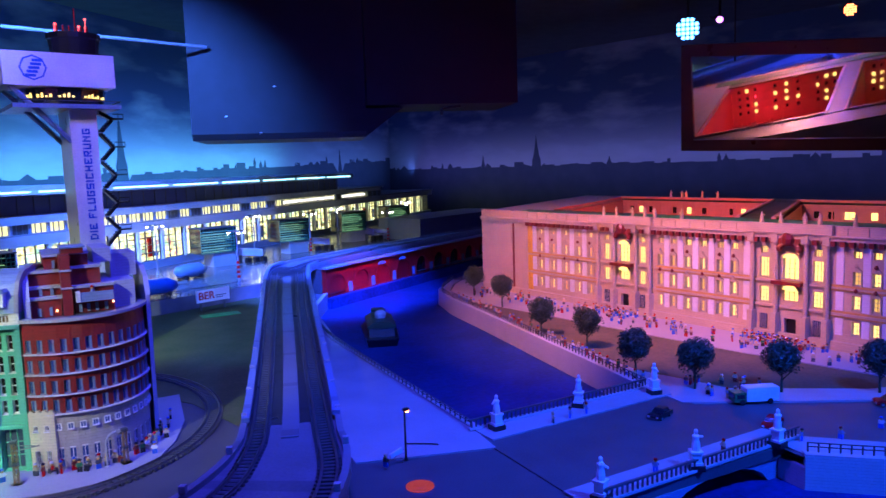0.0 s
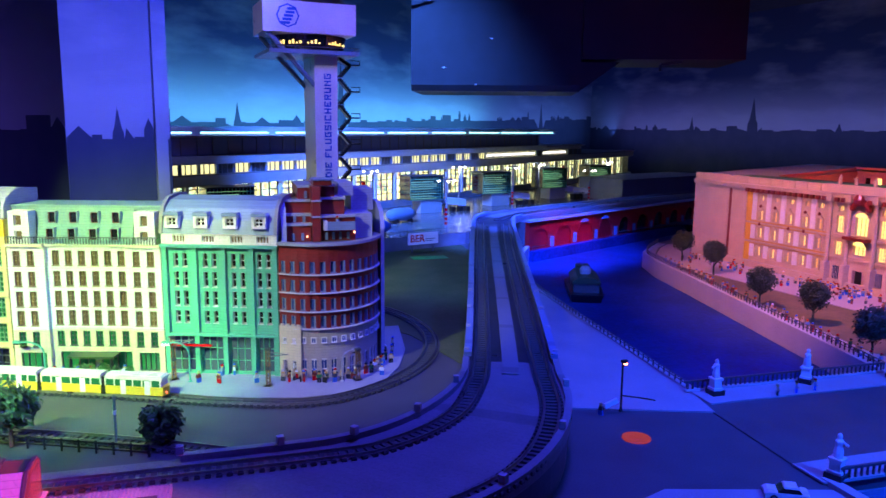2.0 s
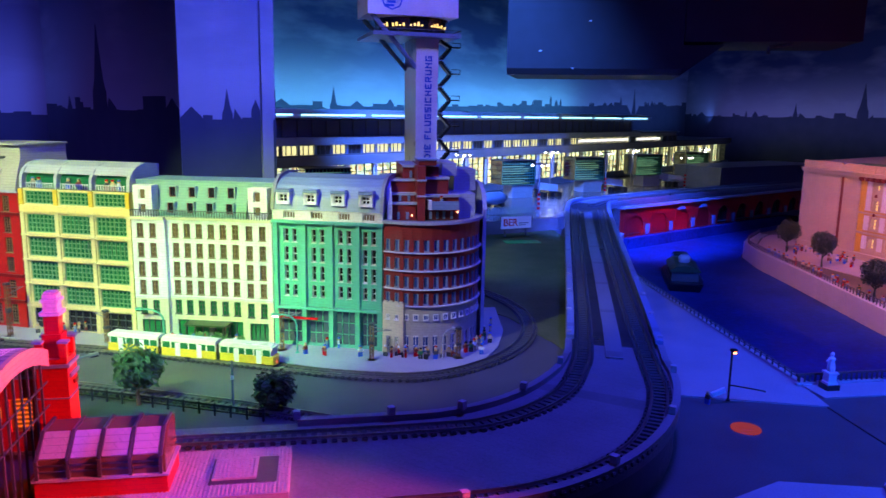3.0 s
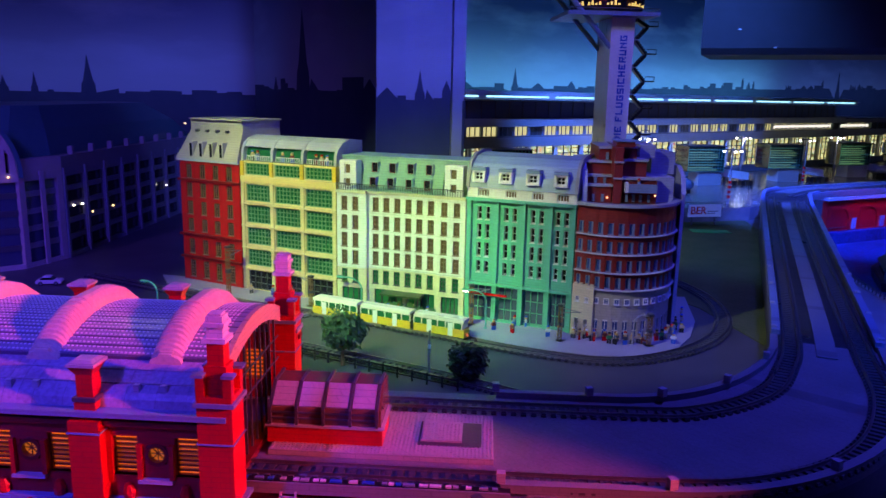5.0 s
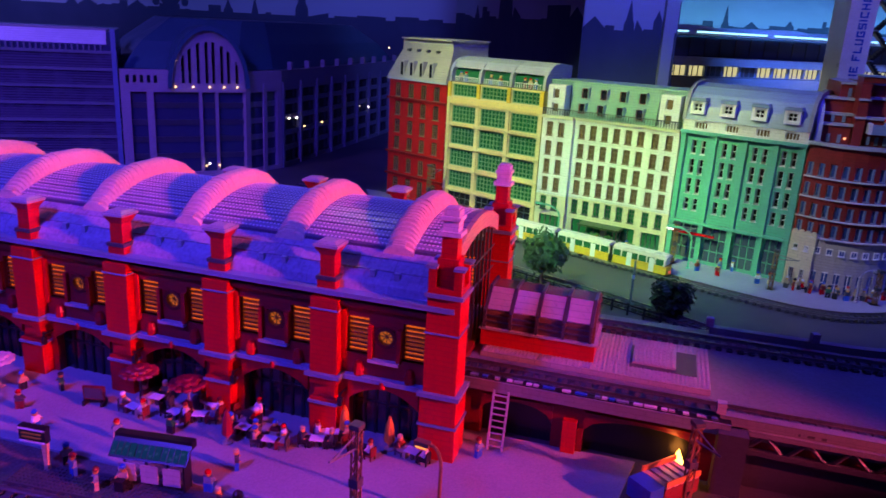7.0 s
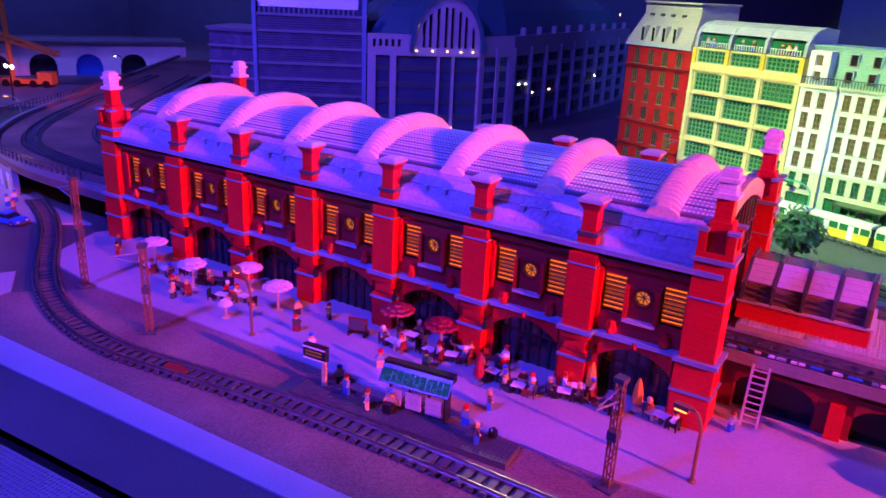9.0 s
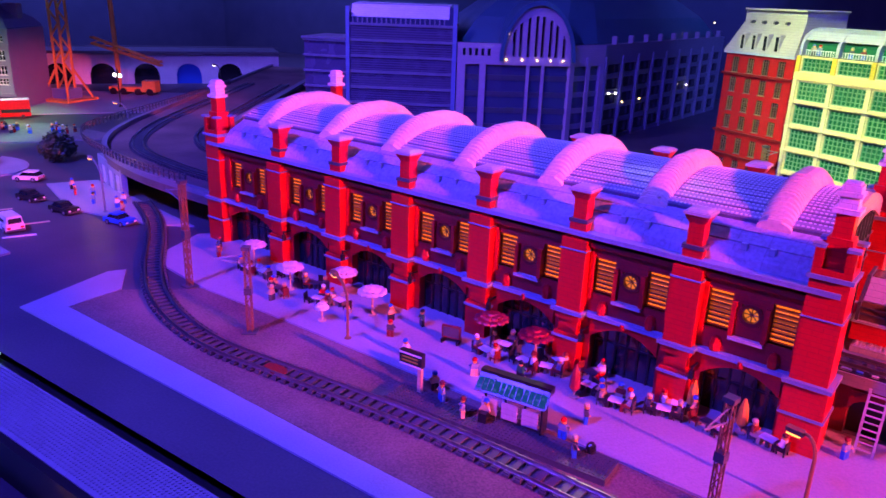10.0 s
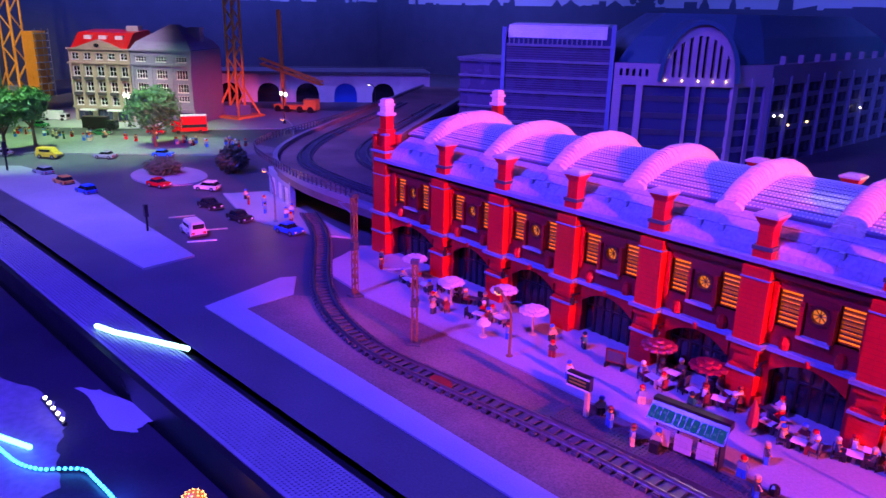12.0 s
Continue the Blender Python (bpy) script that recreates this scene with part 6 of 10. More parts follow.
for k in range(7):
    x = 0.3 + 0.9 * k
    bm = bmesh.new()
    xs = [x + 0.07 * i for i in range(11)]
    profy(bm, [(q, 0.731 + 0.035 * math.sin(math.pi * (q - x) / 0.7)) for q in xs] + [(q, 0.7285) for q in reversed(xs)], -0.1, 0.6)
    part("roof_wave", bm, LGREY, AT, "low curved skylight")
glz = bmesh.new()
facade(glz, 0.27, 0.0, 0.275, 0.012, [(0.006 + 0.0875 * i, 0.005 + 0.0675 * j, 0.0865 + 0.0875 * i, 0.0675 + 0.0675 * j) for i in range(3) for j in range(4)])
glz = mesh_of(glz, "window_grid", DGREY)
for i in range(int(TLEN / 0.30)):
    x = 0.05 + 0.30 * i
    part("column", B((x - 0.014, -0.014, 0.07, x + 0.014, 0.03, 0.345)), WHITE_S, AT, "white hall column")
    part("window_grid", glz, None, AT, "grid of hall window panes", pose(x + 0.015, 0.008, 0.07))
rnd = random.Random(8)
for i in range(int(7.0 / 0.16)):
    x = 0.62 + 0.16 * i
    if rnd.random() < 0.16 or x > 6.9:
        part("shutter", B((x, 0.02, 0.42, x + 0.145, 0.03, 0.491)), DGREY, AT)
    part("gallery_post", B((x - 0.010, 0.012, 0.42, x + 0.010, 0.035, 0.491)), SANDBLUE, AT)
    part("gallery_mullion", B((x + 0.045, 0.016, 0.42, x + 0.048, 0.028, 0.491), (x + 0.095, 0.016, 0.42, x + 0.098, 0.028, 0.491)), MGREY, AT)
for x0, x1 in ((4.72, 5.92), (6.15, 6.86)):
    sg = part("bright_sign", B((x0, -0.026, 0.430, x1, -0.022, 0.484)), WHITE_S, AT, "white illuminated sign band")
    for k in range(int((x1 - x0) / 0.03)):
        part("sign_bar", B((x0 + 0.008 + 0.03 * k, -0.030, 0.442 + 0.006 * (k % 3), x0 + 0.030 + 0.03 * k, -0.0262, 0.470 + 0.005 * (k % 2))), bpy.data.materials.get("white_sign_light") or glow("white_sign_light", (1.0, 0.95, 0.85), 2.2), sg)
for i in range(1, 29):       # shelves in the hall
    if i % 3 != 1:
        for z in (0.12, 0.165, 0.21, 0.255, 0.30):
            part("shelf_board", B((0.07 + 0.30 * i, 0.10, z, 0.31 + 0.30 * i, 0.12, z + 0.006)), WHITE_S if i % 2 else BROWN, AT)
for i in range(40):          # goods and screens in the hall
    x = 0.2 + rnd.random() * 8.8
    part("hall_display", B((x, 0.12, 0.09, x + rnd.uniform(0.02, 0.07), 0.14, 0.09 + rnd.uniform(0.03, 0.2))), rnd.choice((GREEN, CAR_RED, BLUE, DGREY, TAN, MGREY)), AT)


BRIDGE_BAR = plastic("green_glass_bar", (0.05, 0.36, 0.22), 0.3, False)
LIMELIT = glow("lime_slat_glow", (0.40, 0.85, 0.40), 0.75)


def jet_bridge(x, y):
    """A glazed green stair house on a white block, with a low white gangway."""
    j = thing("jet_bridge", "green glazed passenger bridge house on a white block", "passenger bridge", pose(x, y, 0.095, 0, 0, 16), "passenger bridges")
    part("base_block", B((-0.12, 0.0, 0.0, 0.10, 0.16, 0.118)), LGREY, j, "pale base block")
    g = part("glass_house", B((-0.235, -0.012, 0.122, 0.108, 0.19, 0.335)), PANE, j, "dark green ribbed glass house")
    for k in range(14):
        part("glass_bar", B((-0.237 + 0.0262 * k, -0.018, 0.122, -0.2345 + 0.0262 * k, -0.0122, 0.335)), BRIDGE_BAR, g)
    # hall light through the glass, put in as thin glowing slats
    for k in range(9):
        part("lit_slat", B((-0.230, -0.0145, 0.134 + 0.0215 * k, 0.042 - 0.05 * (k % 3 == 1), -0.0123, 0.1395 + 0.0215 * k)), LIMELIT, g, "lime green slat glowing for hall light behind the glass")
    for k in range(8):
        part("glass_rail", B((-0.238, -0.0205, 0.122 + 0.0262 * k, 0.112, -0.0182, 0.1265 + 0.0262 * k)), BRIDGE_BAR, g)
        part("glass_rail", B((0.1082, -0.012, 0.122 + 0.0262 * k, 0.1105, 0.19, 0.1265 + 0.0262 * k)), BRIDGE_BAR, g)
    part("house_roof", B((-0.245, -0.025, 0.3352, 0.118, 0.20, 0.343)), DGREY, g)
    bm = bmesh.new()
    skin(bm, [ring(bm, [(x, y, z) for y, z in ((0.04, zl), (0.13, zl), (0.12, zl + 0.065), (0.04, zl + 0.065))]) for x, zl in ((0.13, 0.075), (0.40, 0.040))])
    part("gangway", bm, WHITE_S, j, "white covered gangway")
    for lx in (0.18, 0.38):
        part("leg", B((lx, 0.07, 0.0, lx + 0.02, 0.10, 0.0680 if lx < 0.3 else 0.042)), MGREY, j)
    for lx in (0.22, 0.30, 0.38):
        part("dark_gear", B((lx - 0.02, -0.03, 0.0, lx + 0.02, 0.02, 0.045)), BLACK, j)


for jx, jy in ((-0.13, 5.50), (1.585, 6.54), (2.44, 7.03), (3.34, 7.63), (4.2, 8.2)):
    jet_bridge(jx, jy)


def apron_lamp(x, y, h, striped):
    p = thing("apron_lamp", "tall apron lamp mast with a cross of white lamps", "lamp post", pose(x, y, 0.095), "apron lamps")
    bm = bmesh.new()
    lathe(bm, 0, 0, [(0.014, 0), (0.008, 0.02), (0.006, h)], 8)
    part("mast", bm, MGREY, p)
    if striped:
        for k in range(4):
            bm = bmesh.new()
            lathe(bm, 0, 0, [(0.012, 0.04 + 0.035 * k), (0.012, 0.06 + 0.035 * k)], 8)
            part("stripe", bm, CAR_RED, p)
    part("arm", B((-0.06, -0.004, h - 0.02, 0.06, 0.004, h - 0.01), (-0.004, -0.06, h - 0.02, 0.004, 0.06, h - 0.01)), DGREY, p)
    for dx, dy in ((-0.06, 0), (0.06, 0), (0, -0.06)):
        bm = bmesh.new()
        lathe(bm, dx, dy, [(0.004, h - 0.034), (0.011, h - 0.028), (0.009, h - 0.02)], 8)
        part("lamp", bm, LAMPWHITE, p)
    if y > 6.3 and not striped:
        ld = bpy.data.lights.new("apron_lamp_light", "POINT")
        ld.color, ld.energy, ld.shadow_soft_size = (0.9, 0.95, 1.0), 2.2, 0.02
        new("apron_lamp_light", ld).location = (x, y - 0.02, 0.095 + h - 0.05)


for x, y, h, s in ((1.39, 5.42, 0.40, 1), (0.42, 5.35, 0.33, 0), (0.98, 6.35, 0.42, 0), (1.95, 6.9, 0.42, 0), (2.45, 6.75, 0.42, 1), (3.0, 7.4, 0.42, 0), (3.5, 7.2, 0.36, 1), (4.3, 8.3, 0.4, 0)):
    apron_lamp(x, y, h, s)
BS = thing("airport_sign", "white airport sign board with red letters on the fence", "sign board", pose(0.945, 4.79, 0.03, 0, 0, 16))
part("board", B((0, 0, 0.055, 0.235, 0.008, 0.135)), WHITE_S, BS)
writing("BER", 0.068, CAR_RED, BS, pose(0.070, -0.0012, 0.095, 90, 0, 0))
part("grey_bar", B((0.135, -0.002, 0.088, 0.21, 0, 0.094), (0.135, -0.002, 0.075, 0.19, 0, 0.080)), MGREY, BS)
part("post", B((0.03, 0.008, 0, 0.04, 0.016, 0.12)), DGREY, BS)
part("post", B((0.195, 0.008, 0, 0.205, 0.016, 0.12)), DGREY, BS)
tagged(part("green_patch", B((0.96, 4.70, 0.003, 1.20, 4.80, 0.0062)), plastic("bright_green_plate", (0.02, 0.42, 0.08), 0.4, False), None, "", Matrix.Rotation(radians(0), 4, "Z")), "bright green plates below the airport sign", "lawn", kind="structure")
FN = thing("apron_fence", "dark railing along the edge of the apron", "fence", pose(0.30, 4.885, 0.096, 0, 0, 17.3))
part("rail", B((0, 0, 0.038, 1.24, 0.004, 0.043)), DGREY, FN)
for k in range(42):
    part("post", B((0.03 * k, 0, 0, 0.03 * k + 0.004, 0.004, 0.038)), DGREY, FN)


def plane_or_van(name, label, cat, m, colour, L, W, H):
    v = thing(name, label, cat, m, "apron vehicles")
    bm = bmesh.new()
    skin(bm, [ring(bm, [(x, w * math.cos(6.283 * i / 12), H * 0.55 + h * math.sin(6.283 * i / 12)) for i in range(12)]) for x, w, h in ((0, W * 0.15, H * 0.12), (L * 0.1, W * 0.42, H * 0.36), (L * 0.3, W * 0.5, H * 0.45), (L * 0.8, W * 0.5, H * 0.45), (L, W * 0.25, H * 0.2))], smooth=True)
    part("body", bm, colour, v)
    for x in (L * 0.25, L * 0.75):
        bm = bmesh.new()
        rod(bm, (x, -W * 0.5, H * 0.14), (x, W * 0.5, H * 0.14), H * 0.14, 10)
        part("wheel", bm, BLACK, v)
    return v


A = AT.matrix_basis
plane_or_van("tank_truck", "blue tank truck on the apron", "tank truck", pose(0.62, 5.15, 0.096, 0, 0, 15), BLUE, 0.30, 0.12, 0.12)
plane_or_van("tank_truck", "pale tank truck with blue tank", "tank truck", pose(1.02, 5.85, 0.096, 0, 0, 25), SANDBLUE, 0.28, 0.11, 0.12)
AP = thing("parked_airplane", "white airplane with a red tail fin at the gate", "airplane", pose(3.85, 7.55, 0.096, 0, 0, 140))
bm = bmesh.new()
skin(bm, [ring(bm, [(x, r * math.cos(6.283 * i / 12), 0.075 + r * math.sin(6.283 * i / 12)) for i in range(12)]) for x, r in ((0, 0.01), (0.05, 0.035), (0.4, 0.038), (0.55, 0.012))], smooth=True)
part("fuselage", bm, WHITE_S, AP)
bm = bmesh.new()
profy(bm, [(0.0, 0.1), (0.10, 0.1), (0.03, 0.22), (-0.03, 0.22)], -0.006, 0.006)
part("tail_fin", bm, CAR_RED, AP, "red tail fin")
part("wing", B((0.2, -0.28, 0.06, 0.28, 0.28, 0.068)), MGREY, AP)
part("wheel", B((0.22, -0.02, 0, 0.24, 0.02, 0.06), (0.44, -0.008, 0, 0.46, 0.008, 0.06)), BLACK, AP)

# red arched viaduct by the water
RV = thing("red_arched_viaduct", "red brick railway viaduct with blind arches by the water", "viaduct", pose(1.915, 5.02, -0.1, 0, 0, 29.5))
hs = [(0.035 + 0.30 * k, 0.08, 0.225 + 0.30 * k, 0.232) for k in range(9)]
bm = bmesh.new()
facade(bm, 2.75, 0.0, 0.288, 0.04, hs)
part("arch_wall", bm, RED, RV)
for k, h in enumerate(hs):
    c, hw = (h[0] + h[2]) / 2, 0.095
    bm = bmesh.new()
    arch_piece(bm, c, hw, 0.150, 0.08, 0.236, -0.003, 0.02, 0.5)
    part("arch", bm, RED, RV)
    part("arch_infill", B((h[0], 0.008 if k < 4 else 0.028, 0.08, h[2], 0.036, 0.232)), RED if k < 4 else PANE, RV)
    part("blue_doorway", B((c + 0.130, -0.005, 0.084, c + 0.174, 0.0, 0.158)), SANDBLUE, RV, "pale blue doorway")
    if k in (2, 3):
        bm = bmesh.new()
        skin(bm, [ring(bm, [(c - 0.022 + 0.055 * math.cos(math.pi * i / 8), y, 0.238 + 0.026 * math.sin(math.pi * i / 8)) for i in range(9)]) for y in (-0.009, -0.004)])
        part("lunette", bm, SANDBLUE, RV, "pale half round window")
# added block in water colour that covers the foot of the wall
part("quay_ledge", B((-0.02, -0.055, 0.0, 2.75, -0.006, 0.078)), WATER, RV, "water coloured block added to cover the foot of the wall")
part("coping", B((-0.02, -0.02, 0.288, 2.75, 0.02, 0.305)), LGREY, RV, "light grey coping in blue light")
part("embankment", B((0.0, 0.04, 0.0, 2.75, 0.36, 0.284)), DGREY, RV)
tagged(part("far_hall", B((0, 0, 0, 1.8, 0.6, 0.22), (-0.02, -0.02, 0.22, 1.82, 0.62, 0.235)), MGREY, None, "", pose(3.9, 7.2, 0.095, 0, 0, 24)), "low grey hall behind the railway", "hall")

# ---- department store ----
DS = thing("department_store", "dark grey department store with an arched stone front and small lamps", "department store")
CORNER = [(-2.87, 2.82), (-2.70, 2.96), (-2.455, 3.195), (-2.39, 3.43)]


def ds_front(a, b, name, z1, holes, th=0.03, mat=None, label=""):
    L = math.hypot(b[0] - a[0], b[1] - a[1])
    m = house_pose(a, b)
    bm = bmesh.new()
    facade(bm, L, 0.0, z1, th, holes(L))
    return part(name, bm, mat or MGREY, DS, label, m), L


rows_ds = ((0.02, 0.085), (0.11, 0.165), (0.19, 0.245), (0.27, 0.325), (0.35, 0.395))
SAND = plastic("sandstone_grey_plastic", (0.48, 0.38, 0.36))
wl, L = ds_front(CORNER[0], CORNER[1], "left_wing", 0.50, lambda L: [(0.04, 0.02, L * 0.5, 0.40), (L * 0.5 + 0.03, 0.02, L, 0.40)] + [(0.025 + 0.03 * k, 0.44, 0.04 + 0.03 * k, 0.475) for k in range(5)], 0.03, SAND, "stone pier front")
for x0, x1 in ((0.04, L * 0.5), (L * 0.5 + 0.03, L)):
    for z0, z1 in rows_ds:
        part("window_band", B((x0, 0.018, z0, x1, 0.024, z1)), PANE_BLUE, wl, "dark window band")
        part("spandrel", B((x0, 0.014, z1, x1, 0.026, z1 + 0.026)), DGREY, wl)
wl2, L = ds_front(CORNER[1], CORNER[2], "arch_front", 0.42, lambda L: [(0.0, 0.02, L * 0.36, 0.40), (L * 0.4, 0.02, L * 0.58, 0.40), (L * 0.62, 0.02, L, 0.40)], 0.03, SAND, "stone entrance front")
for x0, x1 in ((0.0, L * 0.36), (L * 0.4, L * 0.58), (L * 0.62, L)):
    for z0, z1 in rows_ds:
        part("window_band", B((x0, 0.018, z0, x1, 0.024, z1)), PANE_BLUE, wl2, "dark window band")
        part("spandrel", B((x0, 0.014, z1, x1, 0.026, z1 + 0.026)), DGREY, wl2)
N = 22
bm = bmesh.new()
slots = [(L * (0.13 + 0.105 * k), L * (0.175 + 0.105 * k)) for k in range(8)]
for i in range(N * 2):
    x0, x1 = L * i / N / 2, L * (i + 1) / N / 2
    if any(a < (x0 + x1) / 2 < b for a, b in slots):
        u = abs(((x0 + x1) / 2 - L / 2) / (L / 2))
        zt = 0.42 + 0.262 * math.sqrt(1 - u * u) - 0.05
        if zt > 0.47:
            zz = [0.42 + 0.262 * math.sqrt(max(0, 1 - ((q - L / 2) / (L / 2)) ** 2)) for q in (x0, x1)]
            skin(bm, [ring(bm, [(x0, y, zt), (x1, y, zt), (x1, y, max(zz[1], zt)), (x0, y, max(zz[0], zt))]) for y in (0.0, 0.03)])
            box(bm, x0, 0, 0.42, x1, 0.03, 0.44)
            continue
    zz = [0.42 + 0.262 * math.sqrt(max(0, 1 - ((q - L / 2) / (L / 2)) ** 2)) for q in (x0, x1)]
    skin(bm, [ring(bm, [(x0, y, 0.42), (x1, y, 0.42), (x1, y, zz[1] + 0.0005), (x0, y, zz[0] + 0.0005)]) for y in (0.0, 0.03)])
part("arch_gable", bm, SAND, wl2, "round stone gable with tall slots")
part("slot_glass", B((L * 0.1, 0.031, 0.42, L * 0.95, 0.034, 0.60)), PANE, wl2)
bm = bmesh.new()
arc = [math.pi * i / 22 for i in range(23)]
profy(bm, [(L / 2 + (L / 2 + 0.018) * math.cos(an), 0.42 + 0.282 * math.sin(an)) for an in arc] + [(L / 2 * (1 + math.cos(an)), 0.42 + 0.262 * math.sin(an)) for an in reversed(arc)], -0.02, 0.3)
TEALROOF = plastic("dark_teal_roof_plastic", (0.04, 0.14, 0.15))
part("arch_roof", bm, TEALROOF, wl2, "dark teal barrel roof")
for k, (x, z) in enumerate([(0.05, 0.425), (0.28, 0.425), (0.5, 0.425), (0.70, 0.425), (0.88, 0.425), (0.06, 0.545), (0.95, 0.545), (0.42, 0.05), (0.60, 0.05)]):
    bm = bmesh.new()
    lathe(bm, L * x, -0.008, [(0.002, z - 0.004), (0.0045, z), (0.002, z + 0.005)], 8)
    part("wall_lamp", bm, glow("warm_wall_lamp", (1.0, 0.62, 0.25), 7.0) if k == 0 else bpy.data.materials["warm_wall_lamp"], wl2, "small warm wall lamp")
wl3, L3 = ds_front(CORNER[2], CORNER[3], "turning_bay", 0.50, lambda L: [(0.03, 0.02, L - 0.03, 0.40)], 0.03, SAND)
wr, L = ds_front(CORNER[3], (-2.42, 5.25), "right_wing", 0.50, lambda L: [(0.03 + 0.2 * k, 0.02, 0.2 + 0.2 * k, 0.40) for k in range(9)], 0.03, MGREY, "dark long side wing")
for k in range(9):
    for z0, z1 in rows_ds:
        part("window_band", B((0.03 + 0.2 * k, 0.018, z0, 0.2 + 0.2 * k, 0.024, z1)), PANE, wr, "dark window band")
    part("roof_post", B((0.1 + 0.2 * k, -0.006, 0.50, 0.118 + 0.2 * k, 0.02, 0.54)), MGREY, wr)
    for z in (0.085, 0.165, 0.245, 0.325):
        part("floor_band", B((0.031 + 0.2 * k, 0.006, z, 0.199 + 0.2 * k, 0.017, z + 0.026)), MGREY, wr)
    part("pier", B((0.006 + 0.2 * k, -0.008, 0.0, 0.024 + 0.2 * k, 0.0, 0.44)), MGREY, wr)
for z0, z1 in rows_ds:
    part("window_band", B((0.03, 0.018, z0, L3 - 0.03, 0.024, z1)), PANE_BLUE, wl3, "dark window band")
    part("spandrel", B((0.03, 0.012, z1, L3 - 0.03, 0.026, z1 + 0.026)), MGREY, wl3)
part("pier", B((L3 / 2 - 0.012, -0.008, 0.0, L3 / 2 + 0.012, 0.0, 0.44)), SAND, wl3)
bm = bmesh.new()
prism(bm, [(-2.9, 2.84), (-2.70, 3.0), (-2.50, 3.2), (-2.44, 3.44), (-2.46, 5.25), (-3.2, 5.25), (-3.4, 3.3)], 0.40, 0.498)
part("roof", bm, TEALROOF, DS, "dark teal roof")
bm = bmesh.new()
P0 = [(-2.9, 2.84), (-2.70, 3.0), (-2.50, 3.2), (-2.44, 3.44), (-2.46, 5.25), (-3.2, 5.25), (-3.4, 3.3)]
cxm, cym = -2.85, 3.9
skin(bm, [ring(bm, [(x + (cxm - x) * f, y + (cym - y) * f, z) for x, y in P0]) for f, z in ((0.03, 0.50), (0.16, 0.62), (0.34, 0.72), (0.36, 0.73))])
part("upper_roof", bm, TEALROOF, DS, "sloping dark teal upper roof")
bm = bmesh.new()
prism(bm, [(-2.88, 2.88), (-2.52, 3.24), (-2.48, 5.2), (-3.2, 5.2), (-3.35, 3.2)], 0.0, 0.40)
part("core", bm, BLACK, DS)
LOUV = plastic("lavender_louvre_plastic", (0.135, 0.12, 0.17), 0.4, False)
SMOKED = plastic("smoked_lavender_glass", (0.105, 0.095, 0.145), 0.25, False)
g2, L = ds_front((-3.31, 2.515), (-2.885, 2.81), "glass_block", 0.05, lambda L: [], 0.35, MGREY, "banded glass office block")
for k in range(7):
    z = 0.05 + 0.075 * k
    part("glass_band", B((0.0, 0.012, z, L, 0.34, z + 0.062)), SMOKED, g2, "smoked glass band")
    part("floor_edge", B((-0.006, 0.0, z + 0.062, L + 0.004, 0.345, z + 0.075)), MGREY, g2)
    for j in range(5):
        part("louvre", B((0.0, 0.007, z + 0.004 + 0.0115 * j, L, 0.0118, z + 0.009 + 0.0115 * j)), LOUV, g2)
bm = bmesh.new()
profx(bm, [(0.0, 0.575), (0.03, 0.600), (0.06, 0.655), (0.34, 0.67), (0.34, 0.575)], 0.0, L)
part("sloped_roof", bm, PANE_BLUE, g2)
part("pale_roof_panel", (lambda b: (profx(b, [(0.026, 0.602), (0.056, 0.660), (0.20, 0.667), (0.20, 0.663), (0.060, 0.655), (0.032, 0.600)], 0.01, L - 0.03), b)[1])(bmesh.new()), WHITE, g2, "pale lit roof panel")
for j in range(20):
    part("roof_baluster", B((0.02 + (L - 0.05) * j / 20, -0.004, 0.575, 0.026 + (L - 0.05) * j / 20, 0.002, 0.602)), MGREY, g2)
part("corner_frame", B((-0.012, -0.006, 0, 0.006, 0.012, 0.65)), SANDBLUE, g2)
part("corner_frame", B((L - 0.008, -0.006, 0, L + 0.012, 0.012, 0.67)), SANDBLUE, g2)
g3, L = ds_front((-3.53, 2.42), (-3.325, 2.51), "glass_annex", 0.04, lambda L: [], 0.3, MGREY)
for k in range(6):
    z = 0.04 + 0.075 * k
    part("glass_band", B((0.0, 0.012, z, L, 0.29, z + 0.065)), SMOKED, g3)
    part("floor_edge", B((-0.004, 0.0, z + 0.065, L, 0.295, z + 0.075)), MGREY, g3)
part("roof_edge", B((-0.01, -0.006, 0.49, L, 0.3, 0.50)), MGREY, g3)
for x, y, z in ((-2.40, 3.70, 0.19), (-2.40, 3.92, 0.19), (-2.395, 4.95, 0.595)):
    bm = bmesh.new()
    lathe(bm, x, y, [(0.002, z - 0.005), (0.006, z), (0.002, z + 0.006)], 8)
    part("wall_lamp", bm, bpy.data.materials["warm_wall_lamp"], DS, "small warm wall lamp")
for x, y, z in ((-2.395, 3.52, 0.25), (-2.395, 3.6, 0.245), (-2.395, 4.6, 0.22), (-2.55, 3.02, 0.07)):
    bm = bmesh.new()
    lathe(bm, x, y, [(0.002, z - 0.004), (0.007, z), (0.002, z + 0.005)], 8)
    part("floodlight", bm, LAMPWHITE, DS, "small white floodlight")

